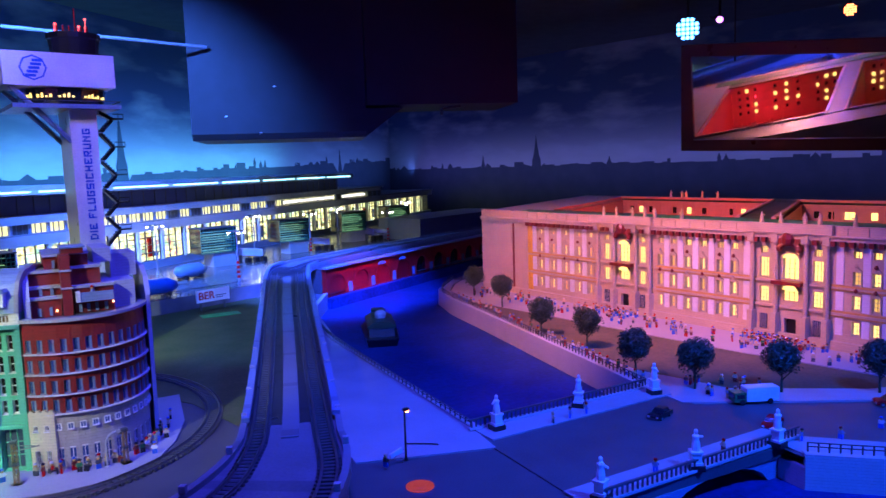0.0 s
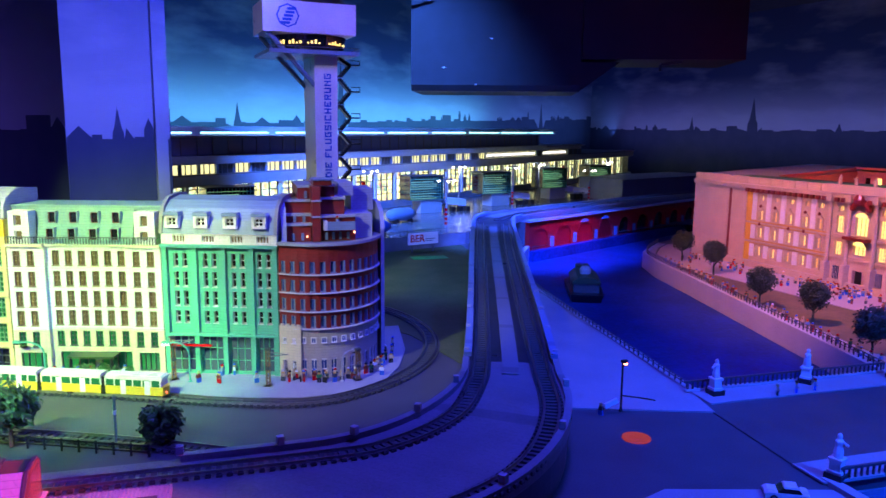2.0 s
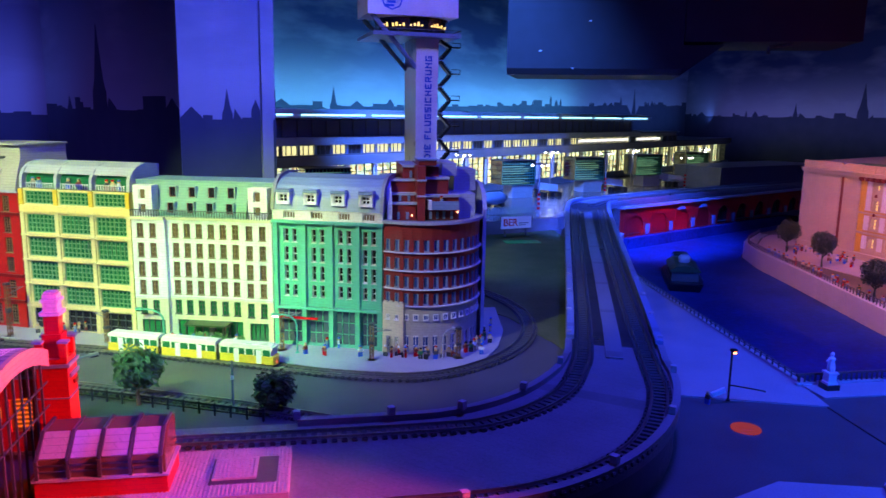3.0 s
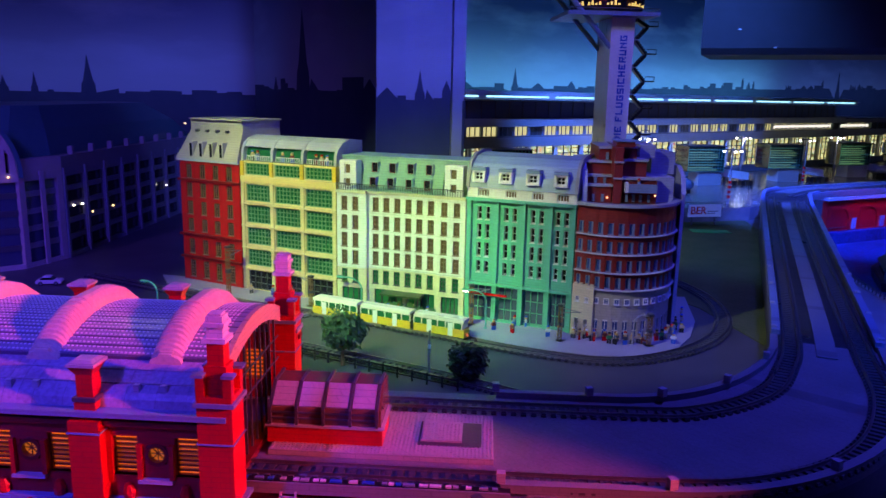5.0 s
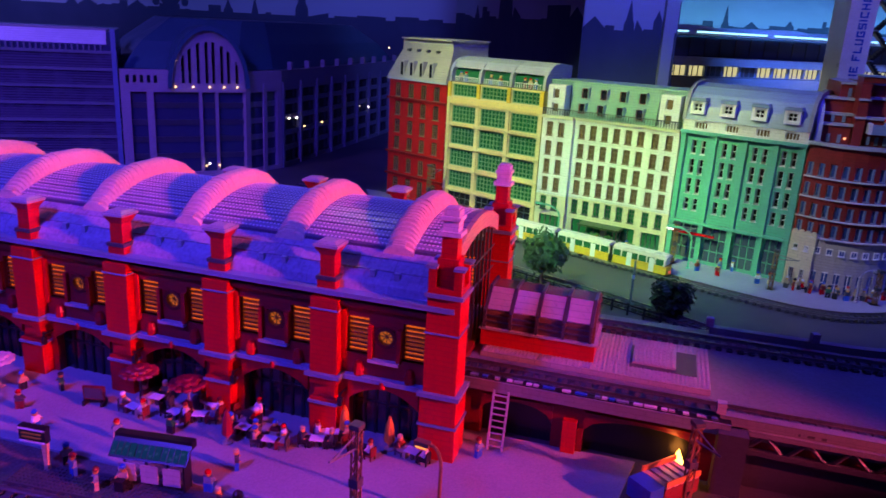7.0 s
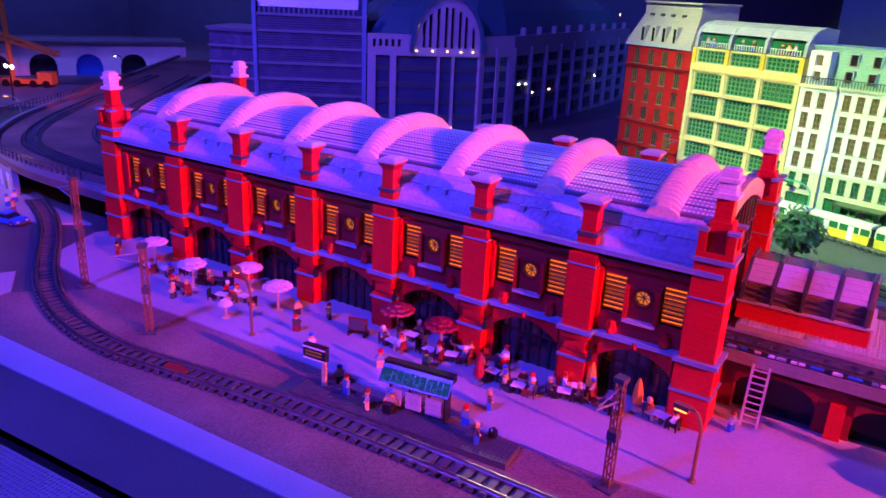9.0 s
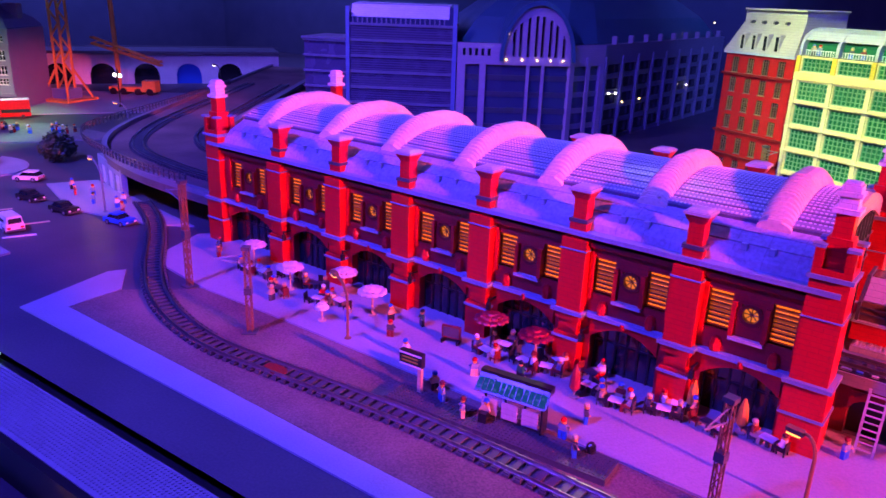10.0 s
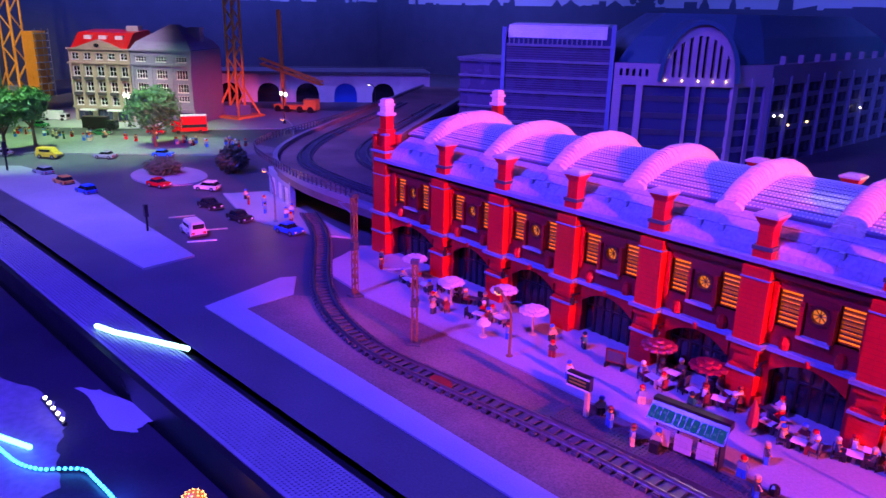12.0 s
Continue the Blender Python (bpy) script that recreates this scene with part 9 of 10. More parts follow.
lantern(-5.35, 1.36, 0.22)
lantern(-4.95, 2.2, 0.22)
TL = thing("traffic_light", "black traffic light on the island", "traffic light", pose(-3.077, 0.634, 0.006))
part("post", B((-0.003, -0.003, 0, 0.003, 0.003, 0.07)), BLACK, TL)
part("signal_box", B((-0.008, -0.006, 0.05, 0.008, 0.006, 0.09)), BLACK, TL)
TL2 = thing("traffic_light", "black traffic light on the island", "traffic light", pose(-4.37, 0.49, 0.006))
part("post", B((-0.004, -0.004, 0, 0.004, 0.004, 0.10)), BLACK, TL2)
part("signal_box", B((-0.010, -0.008, 0.07, 0.010, 0.008, 0.13)), BLACK, TL2)
for x, y, a in ((-3.20, 0.80, 14), (-2.98, 0.82, 12), (-2.88, 0.735, 8)):
    tagged(part("road_marking", B((-0.045, -0.006, 0.0005, 0.045, 0.006, 0.0022)), TAN if a != 8 else WHITE_S, None, "", pose(x, y, 0, 0, 0, a + 60)), "pale painted road marking strip", "road marking", "road markings", "structure")

# ladder, burning crate and truck below the viaduct
LD = thing("ladder", "pale ladder leaning on the viaduct wall", "ladder", pose(-0.705, 1.175, 0.006, -14, 0, 0))
for s in (-1, 1):
    part("side_rail", B((s * 0.014 - 0.002, 0, 0, s * 0.014 + 0.002, 0.003, 0.115)), LGREY, LD)
for k in range(9):
    part("rung", B((-0.012, 0.0002, 0.008 + 0.012 * k, 0.012, 0.0028, 0.0105 + 0.012 * k)), LGREY, LD)
CRT = thing("flatbed_truck", "small truck with tan slatted bed and blue cab", "truck", pose(-0.392, 1.155, 0.004, 0, 0, 48) @ Matrix.Diagonal((0.75, 0.85, 0.8, 1)))
part("bed", B((-0.05, -0.032, 0.014, 0.06, 0.032, 0.050)), BROWN, CRT, "brown truck bed")
for k in range(5):
    part("bed_slat", B((-0.048 + 0.022 * k, -0.034, 0.0502, -0.034 + 0.022 * k, 0.034, 0.054)), TAN, CRT, "tan slat of the bed")
for sy in (-0.034, 0.030):
    part("side_rail", B((-0.05, sy, 0.0542, 0.06, sy + 0.004, 0.066)), ORANGE, CRT, "orange side rail")
part("cab", B((-0.095, -0.03, 0.012, -0.051, 0.03, 0.055)), BLUE, CRT, "blue cab")
for x in (-0.07, 0.03):
    for s in (-1, 1):
        bm = bmesh.new()
        rod(bm, (x, s * 0.026, 0.011), (x, s * 0.034, 0.011), 0.011, 10)
        part("wheel", bm, BLACK, CRT)
FP = thing("fire_bowl", "flickering orange fire lamp beside the bridge pier", "fire", pose(-0.377, 1.235, 0.004))
bm = bmesh.new()
lathe(bm, 0, 0, [(0.012, 0), (0.016, 0.012), (0.013, 0.016)], 10)
part("bowl", bm, BLACK, FP)
bm = bmesh.new()
lathe(bm, 0, 0, [(0.010, 0.016), (0.011, 0.024), (0.006, 0.036), (0.001, 0.048)], 8)
part("flame", bm, glow("flame_light", (1.0, 0.35, 0.06), 22.0), FP, "glowing orange flame")
fl = bpy.data.lights.new("fire_light", "POINT")
fl.color, fl.energy, fl.shadow_soft_size = (1.0, 0.30, 0.06), 0.12, 0.008
new("fire_light", fl).location = (-0.39, 1.215, 0.07)

# figures along the town houses
for i, p in enumerate(((-0.794, 2.715), (-0.765, 2.705), (-0.717, 2.695), (-0.674, 2.695), (-0.623, 2.692), (-0.565, 2.675), (-0.402, 2.614), (-0.317, 2.545), (-0.251, 2.521), (-0.128, 2.495), (-0.09, 2.505), (-0.04, 2.49), (0.0, 2.49), (0.03, 2.475), (0.065, 2.472), (0.101, 2.455), (0.134, 2.462), (-0.241, 2.60), (-0.2, 2.60), (0.30, 2.47), (0.36, 2.6), (0.41, 2.8), (0.385, 2.7))):
    figure(*p, 0.006, 700 + i, "toy figures before the town houses")
for i in range(6):
    t = random.Random(40 + i)
    figure(-1.05 + t.uniform(-0.28, 0.12), 2.90 + t.uniform(-0.02, 0.02), 0.006, 740 + i, "toy figures before the town houses")
for i, xx in enumerate((0.05, 0.075, 0.20, 0.245, 0.36, 0.385, 0.41)):
    v = YH.matrix_basis @ Vector((xx, 0.022, 0.548))
    figure(v.x, v.y, v.z, 760 + i, "toy figures on the roof terrace", False, "standing on the roof terrace")
figure(0.165, 2.578, 0.520, 770, "toy figures on the roof terrace", False, "standing on a balcony")
for i, p in enumerate(off(smooth_line([(-0.02, 2.475), (0.05, 2.447), (0.11, 2.437), (0.19, 2.452), (0.27, 2.505), (0.335, 2.60), (0.36, 2.70)], 0.026), 0.0, 0)):
    if i % 7 != 3:
        figure(p[0], p[1] + 0.006 * (i % 3), 0.006, 780 + i, "toy figures before the town houses", i % 4 == 1)
# crowd before the palace
rnd = random.Random(17)
pd = PA.matrix_basis
crowd = bmesh.new()
for i in range(230):
    c = rnd.choice((1.31, 2.33, 2.33, None, None, None))
    s = c + rnd.gauss(0, 0.09) if c else rnd.uniform(0.15, 3.0)
    dd = abs(rnd.gauss(0.05, 0.05)) + 0.06 if c else rnd.uniform(0.07, 0.30)
    v = pd @ Vector((s, -dd, 0.006))
    k0 = len(crowd.verts)
    crowd.from_mesh(STAND[i % 16])
    crowd.verts.ensure_lookup_table()
    mt = pose(v.x, v.y, 0.006, 0, 0, rnd.uniform(0, 360))
    fresh = crowd.verts[k0:]
    for q in fresh:
        q.co = mt @ q.co
    shift = 4 * (i % 16)
    for f in {f for q in fresh for f in q.link_faces}:
        f.material_index += shift
crowd_me = bpy.data.meshes.new("toy_crowd")
crowd.to_mesh(crowd_me)
crowd.free()
for me in STAND:
    for mt in me.materials:
        crowd_me.materials.append(mt)
tagged(part("toy_crowd", crowd_me), "crowd of small plain toy figures before the palace", "toy figures", "", "stuff")
QL = smooth_line([(2.12, 2.12), (2.20, 2.5), (2.325, 3.1), (2.445, 3.7), (2.545, 4.24)], 0.055)
for i, p in enumerate(QL):
    figure(p.x + rnd.uniform(0, 0.03), p.y + rnd.uniform(-0.02, 0.02), 0.007, 960 + i, "toy figures on the quay", False, "leaning at the quay railing")
for i in range(16):
    figure(rnd.uniform(2.15, 2.45), rnd.uniform(1.72, 2.0), 0.008, 1010 + i, "toy figures on the quay", False, "walking on the quay")
for i, p in enumerate(((1.52, 1.94), (1.60, 1.945), (1.68, 1.95), (0.87, 1.93), (1.5, 1.45), (1.78, 1.44), (2.05, 1.36), (2.16, 1.30), (2.35, 1.28), (2.5, 1.2), (0.82, 1.30))):
    figure(*p, 0.009, 1040 + i, "toy figures on the bridge", False, "walking on the bridge")
# square
for i in range(46):
    t = rnd.random()
    x, y = -5.55 + 1.25 * t, 0.62 + 0.98 * t
    figure(x + rnd.uniform(-0.14, 0.05), y + rnd.uniform(-0.06, 0.05), 0.006, 1060 + i, "toy figures on the square", False, "walking on the square")
for i, p in enumerate(((-3.2, 1.06), (-3.15, 1.10), (-3.05, 1.05), (-2.95, 1.08), (-2.88, 1.06), (-3.28, 1.09), (-2.98, 1.12))):
    figure(*p, 0.006, 1120 + i, "toy figures on the square", False, "standing on the pavement corner")


# ---- vehicles ----
def car(name, label, x, y, turn, paint, kind="sedan", s=1.0):
    v = thing(name, label, "car", pose(x, y, 0.0, 0, 0, turn) @ Matrix.Scale(s, 4), "toy cars")
    L = 0.05
    low = [(-L, 0.008), (-L, 0.021), (-L * 0.9, 0.024), (L * 0.85, 0.023), (L, 0.018), (L, 0.008)]
    bm = bmesh.new()
    skin(bm, [ring(bm, [(px, y2, pz) for px, pz in low]) for y2 in (-0.023, 0.023)])
    part("body", bm, paint, v)
    x0, x1, x2, x3, h = {"sedan": (-0.034, -0.024, 0.008, 0.022, 0.038), "van": (-0.049, -0.047, 0.022, 0.038, 0.046), "hatch": (-0.047, -0.036, 0.008, 0.024, 0.040)}[kind]
    bm = bmesh.new()
    skin(bm, [ring(bm, [(x0, a * 0.0215, 0.0225), (x3, a * 0.0215, 0.0225), (x2, a * 0.018, h - 0.003), (x1, a * 0.018, h - 0.003)]) for a in (-1, 1)])
    part("glass_cabin", bm, PANE if kind != "van" else paint, v)
    bm = bmesh.new()
    skin(bm, [ring(bm, [(x1 - 0.001, a * 0.0185, h - 0.004), (x2 + 0.001, a * 0.0185, h - 0.004), (x2 - 0.002, a * 0.017, h), (x1 + 0.002, a * 0.017, h)]) for a in (-1, 1)])
    part("roof", bm, paint, v)
    if kind == "van":
        part("window", B((x0 - 0.0012, -0.016, 0.028, x0 - 0.0002, 0.016, 0.041)), PANE, v)
        for a in (-1, 1):
            part("window", B((-0.03, a * 0.0212 - 0.0006, 0.029, 0.02, a * 0.0212 + 0.0006, 0.038)), PANE, v)
    wheel = bmesh.new()
    for px in (-0.030, 0.030):
        for a in (-1, 1):
            bm = bmesh.new()
            rod(bm, (px, a * 0.018, 0.009), (px, a * 0.0245, 0.009), 0.009, 12)
            w = part("wheel", bm, BLACK, v)
            bm = bmesh.new()
            rod(bm, (px, a * 0.0246, 0.009), (px, a * 0.0252, 0.009), 0.005, 8)
            part("rim", bm, MGREY, w)
    wheel.free()
    for a in (-1, 1):
        part("headlight", B((L, a * 0.016 - 0.004, 0.013, L + 0.001, a * 0.016 + 0.004, 0.018)), WHITE_S, v)
        part("tail_light", B((-L - 0.001, a * 0.016 - 0.004, 0.014, -L, a * 0.016 + 0.004, 0.019)), CAR_RED, v)
    part("bumper", B((-L - 0.002, -0.022, 0.007, -L, 0.022, 0.0115), (L, -0.022, 0.007, L + 0.002, 0.022, 0.0115)), DGREY, v)
    return v


SILVER = plastic("silver_car_plastic", (0.45, 0.47, 0.48), 0.25, False, 0.08, 0.3)
CREAMC = plastic("cream_car_plastic", (0.75, 0.68, 0.60), 0.28, False)
for nm, lab, x, y, t, p, k in (
        ("taxi_van", "yellow toy van on the street", -4.60, 0.72, 38, YELLOW, "van"), ("car", "grey toy car on the street", -4.44, 0.93, 220, SILVER, "sedan"),
        ("car", "blue toy car on the street", -4.32, 1.17, 45, BLUE, "sedan"), ("car", "silver toy car on the street", -4.22, 0.60, 195, SILVER, "hatch"),
        ("car", "orange toy hatchback on the street", -3.97, 0.615, 190, ORANGE, "hatch"), ("car", "blue toy car on the street", -3.75, 0.64, 190, BLUE, "hatch"),
        ("car", "white toy car with red stripes", -3.53, 1.045, 215, CREAMC, "hatch"), ("car", "black toy car on the street", -3.25, 0.93, 10, BLACK, "sedan"),
        ("car", "black toy car on the street", -3.03, 0.94, 10, BLACK, "sedan"), ("delivery_van", "cream white toy van on the street", -2.97, 0.745, 175, CREAMC, "van"),
        ("car", "blue toy car beside the pavement", -2.79, 1.0, 12, BLUE, "sedan"), ("car", "dark red toy car beside the island", -3.70, 0.91, 20, CAR_RED, "sedan"),
        ("car", "green toy car before the houses", -5.13, 1.13, 45, GREEN, "sedan"), ("car", "green toy car before the houses", -5.64, 0.93, 45, GREEN, "hatch"),
        ("car", "white toy car on the street", -4.78, 0.55, 220, CREAMC, "sedan"), ("car", "red toy car before the bus", -5.02, 1.40, 45, CAR_RED, "hatch"),
        ("car", "black toy car on the bridge", 1.87, 1.78, 195, BLACK, "sedan"), ("car", "dark red toy car on the street", 2.10, 1.50, 200, CAR_RED, "sedan"),
        ("car", "bright red toy car on the street", 2.62, 1.40, 140, CAR_RED, "hatch"), ("car", "white toy car on the pavement corner", 1.06, 1.36, 150, CREAMC, "sedan"),
        ("car", "pale blue toy car on the dark street", -2.62, 3.42, 20, SILVER, "sedan"), ("car", "pale toy car on the dark street", -2.2, 2.95, 15, CREAMC, "sedan")):
    car(nm, lab, x, y, t, p, k, 1.15 if k == "van" else 1.0)


def box_vehicle(name, label, cat, x, y, t, cab, body, L, H, deck=False):
    v = thing(name, label, cat, pose(x, y, 0, 0, 0, t), "toy trucks and buses")
    part("body", B((-L, -0.026, 0.012, L * 0.45, 0.026, H)), body, v)
    part("cab", B((L * 0.47, -0.025, 0.012, L, 0.025, H * 0.75)), cab, v)
    part("windscreen", B((L, -0.021, H * 0.4, L + 0.001, 0.021, H * 0.68)), PANE, v)
    for a in (-1, 1):
        part("side_window", B((-L * 0.95, a * 0.0265 - 0.0006, H * 0.35, L * 0.4, a * 0.0265 + 0.0006, H * 0.52)) if deck else B((L * 0.55, a * 0.0255 - 0.0006, H * 0.4, L * 0.9, a * 0.0255 + 0.0006, H * 0.65)), PANE, v)
        for px in (-L * 0.6, L * 0.65):
            bm = bmesh.new()
            rod(bm, (px, a * 0.02, 0.011), (px, a * 0.0275, 0.011), 0.011, 12)
            part("wheel", bm, BLACK, v)
    if deck:
        part("white_roof", B((-L, -0.026, H, L * 0.45, 0.026, H + 0.006)), WHITE_S, v)
    return v


box_vehicle("box_truck", "white box truck with a green cab", "truck", 2.27, 1.70, 155, GREEN, WHITE_S, 0.085, 0.062)
box_vehicle("red_bus", "red double deck bus before the grey house", "bus", -4.95, 1.57, 250, CAR_RED, CAR_RED, 0.10, 0.10, True)
box_vehicle("white_bus", "white minibus parked by the houses", "bus", -5.86, 1.08, 45, WHITE_S, WHITE_S, 0.08, 0.065)
box_vehicle("steam_wagon", "black vintage wagon before the tan house", "wagon", -5.34, 1.19, 45, BLACK, BLACK, 0.10, 0.08)


def tram():
    p0, p1 = Vector((-0.395, 2.415, 0.0)), Vector((-1.0, 2.66, 0.0))
    d = p1 - p0
    ang = math.degrees(math.atan2(-d.y, -d.x))
    m = pose(p1.x, p1.y, 0.012, 0, 0, ang)
    t = thing("yellow_tram", "three part yellow tram with white roof on the track", "tram", m)
    L = d.length
    for k in range(3):
        x0, x1 = L * k / 3 + 0.008, L * (k + 1) / 3 - 0.008
        bm = bmesh.new()
        n0 = 0.018 if k == 0 else 0.0
        n1 = 0.018 if k == 2 else 0.0
        skin(bm, [ring(bm, [(x0 + f0, -0.024, z), (x1 - f1, -0.024, z), (x1, 0.0, z), (x1 - f1, 0.024, z), (x0 + f0, 0.024, z), (x0, 0.0, z)]) for z, f0, f1 in ((0.006, n0 * 0.5, n1 * 0.5), (0.034, n0 * 0.5, n1 * 0.5))])
        s = part("car_body", bm, YELLOW, t, "yellow tram car")
        part("window_band", B((x0 + n0, -0.0225, 0.034, x1 - n1, 0.0225, 0.056)), PANE_GREEN, s)
        part("roof", B((x0 + n0 * 0.6, -0.0245, 0.056, x1 - n1 * 0.6, 0.0245, 0.066), (x0 + n0, -0.018, 0.066, x1 - n1, 0.018, 0.070)), CREAMC, s, "pale roof")
        for j in range(7):
            xx = x0 + n0 + (x1 - x0 - n0 - n1) * j / 6
            part("window_post", B((xx - 0.002, -0.0236, 0.034, xx + 0.002, 0.0236, 0.056)), CREAMC, s)
        for j in (0.3, 0.7):
            xx = x0 + (x1 - x0) * j
            part("door", B((xx - 0.009, -0.0252, 0.008, xx + 0.009, -0.0242, 0.054)), WHITE_S, s)
            bm = bmesh.new()
            rod(bm, (xx + 0.03, -0.018, 0.0035), (xx + 0.03, 0.018, 0.0035), 0.006, 8)
            part("wheel", bm, BLACK, s)
        if k < 2:
            part("bellows", B((x1, -0.019, 0.008, x1 + 0.016, 0.019, 0.060)), BLACK, t)
    part("tail_light", B((L - 0.006, -0.026, 0.018, L - 0.002, -0.0245, 0.024)), glow("red_tail_light", (1, 0.1, 0.05), 6.0), t)


tram()

# cafe front at the white house
AW = thing("cafe_awning", "dark green awning over the cafe entrance", "awning", WH.matrix_basis @ pose(0.20, -0.045, 0.0))
part("canopy", B((0, 0, 0.070, 0.16, 0.06, 0.078)), DLEAF, AW)
for x in (0.005, 0.15):
    part("post", B((x, 0.004, 0, x + 0.005, 0.009, 0.070)), BLACK, AW)

for i, (cx2, cr) in enumerate(((0.235, 0.020), (0.275, 0.024), (0.325, 0.022), (0.365, 0.018), (0.150, 0.016), (0.415, 0.016))):
    v = WH.matrix_basis @ Vector((cx2, -0.040 - 0.006 * (i % 2), 0.006))
    pl = thing("potted_plant", "green potted plant before the cafe", "plant", pose(v.x, v.y, v.z, 0, 0, 70 * i), "cafe plants")
    bm = bmesh.new()
    lathe(bm, 0, 0, [(0.007, 0), (0.010, 0.012), (0.009, 0.013)], 10)
    part("pot", bm, BROWN, pl)
    part("foliage", leaf_crown(90 + i, cr, 0.8, 160, 0.006, LEAF, 8), None, pl, "", pose(0, 0, 0.012 + cr * 0.8))

# ---- railway ramp west of the station ----
RP = thing("railway_ramp", "curving grey railway ramp west of the station", "viaduct")
RL = smooth_line([(-2.45, 1.365, 0.12), (-2.9, 1.375, 0.12), (-3.25, 1.47, 0.12), (-3.55, 1.70, 0.12), (-3.90, 2.15, 0.125), (-4.5, 2.95, 0.13), (-5.2, 3.85, 0.13)], 0.05)
bm = bmesh.new()
ribbon(RL, 0.24, -0.235, -0.025, 0.0, bm)
part("deck", bm, BALLAST, RP)
for a, b in ((-0.20, -0.235), (0.24, 0.22)):
    bm = bmesh.new()
    ribbon(RL, a, b, 0.0, 0.018, bm)
    part("parapet", bm, MGREY, RP, "grey parapet")
bm = bmesh.new()
LF = [p for p in RL if p.x < -3.05]
rings = []
for i, p in enumerate(LF):
    d = (LF[min(i + 1, len(LF) - 1)] - LF[max(i - 1, 0)]).normalized()
    n = Vector((-d.y, d.x, 0))
    a, b = p + n * 0.22, p + n * 0.19
    rings.append(ring(bm, [(a.x, a.y, 0), (b.x, b.y, 0), (b.x, b.y, p.z - 0.025), (a.x, a.y, p.z - 0.025)]))
skin(bm, rings)
part("side_wall", bm, MGREY, RP)
track("ramp_track", [(-2.62, 1.27, 0.121), (-2.9, 1.28, 0.121), (-3.28, 1.36, 0.121), (-3.63, 1.63, 0.121), (-3.99, 2.09, 0.126), (-4.58, 2.89, 0.131)], "dark toy railway track on the ramp", 200)
track("ramp_track", [(-2.62, 1.50, 0.121), (-2.9, 1.50, 0.121), (-3.18, 1.58, 0.121), (-3.46, 1.80, 0.121), (-3.80, 2.24, 0.126), (-4.40, 3.02, 0.131)], "dark toy railway track on the ramp", 200)
railing("ramp_railing", [(-2.62, 1.135), (-2.93, 1.14), (-3.20, 1.18), (-3.50, 1.255), (-3.73, 1.42), (-4.08, 2.0), (-4.6, 2.75)], 0.138, "dark railing along the ramp", 0.03, 0.03)
AL = thing("arch_front", "pale lit archway front below the railway ramp", "archway", house_pose((-3.36, 1.235), (-3.05, 1.155)))
bm = bmesh.new()
facade(bm, 0.32, 0, 0.105, 0.02, [(0.03, 0, 0.10, 0.075), (0.125, 0, 0.195, 0.075), (0.22, 0, 0.29, 0.075)])
part("front_wall", bm, LGREY, AL)
for k in range(3):
    part("lit_door", B((0.03 + 0.095 * k, 0.012, 0, 0.10 + 0.095 * k, 0.016, 0.075)), glow("archway_light", (1.0, 0.35, 0.12), 0.5) if k == 0 else bpy.data.materials["archway_light"], AL)
    for j in range(5):
        part("bar", B((0.034 + 0.095 * k + 0.014 * j, 0.006, 0, 0.037 + 0.095 * k + 0.014 * j, 0.010, 0.075)), WHITE_S, AL)
for i, (x, y, a) in enumerate(((-2.75, 1.72, 10), (-2.95, 1.85, 30), (-2.62, 1.66, 0))):
    tagged(part("low_roof_block", B((0, 0, 0, 0.22, 0.10, 0.13), (-0.01, -0.01, 0.13, 0.23, 0.11, 0.142)), SANDBLUE, None, "", pose(x, y, 0, 0, 0, a)), "low pale flat roofed block behind the ramp", "building")

# ---- hall fittings: ducts, stage lamps, mirror ----
DU = thing("black_duct", "large black ceiling duct housing", "duct", house_pose((1.21, 5.83), (2.75, 5.24)))
bm = bmesh.new()
profx(bm, [(0.0, 1.20), (0.04, 1.155), (0.8, 1.155), (0.85, 1.25), (0.85, 2.58), (0.0, 2.58)], 0.0, 1.32)
part("housing", bm, DUCT, DU)
bm = bmesh.new()
profx(bm, [(0.0, 1.40), (0.8, 1.40), (0.8, 2.58), (0.0, 2.58)], 1.33, 2.55)
part("side_housing", bm, DUCT, DU)
bm = bmesh.new()
profy(bm, [(1.32, 1.16), (1.62, 1.38), (1.32, 1.38)], 0.05, 0.8)
part("slanted_corner", bm, DUCT, DU)
bm = bmesh.new()
rod(bm, (1.92, 0.0, 1.36), (2.08, 0.0, 1.38), 0.012)
rod(bm, (1.92, 0.0, 1.36), (1.92, 0.0, 1.31), 0.012)
part("bracket", bm, BLACK, DU)
for x, z in ((0.25, 1.33), (0.5, 1.2), (0.62, 1.55)):
    part("reflex_tag", B((x, -0.004, z, x + 0.02, -0.001, z + 0.006)), WHITE_S, DU)


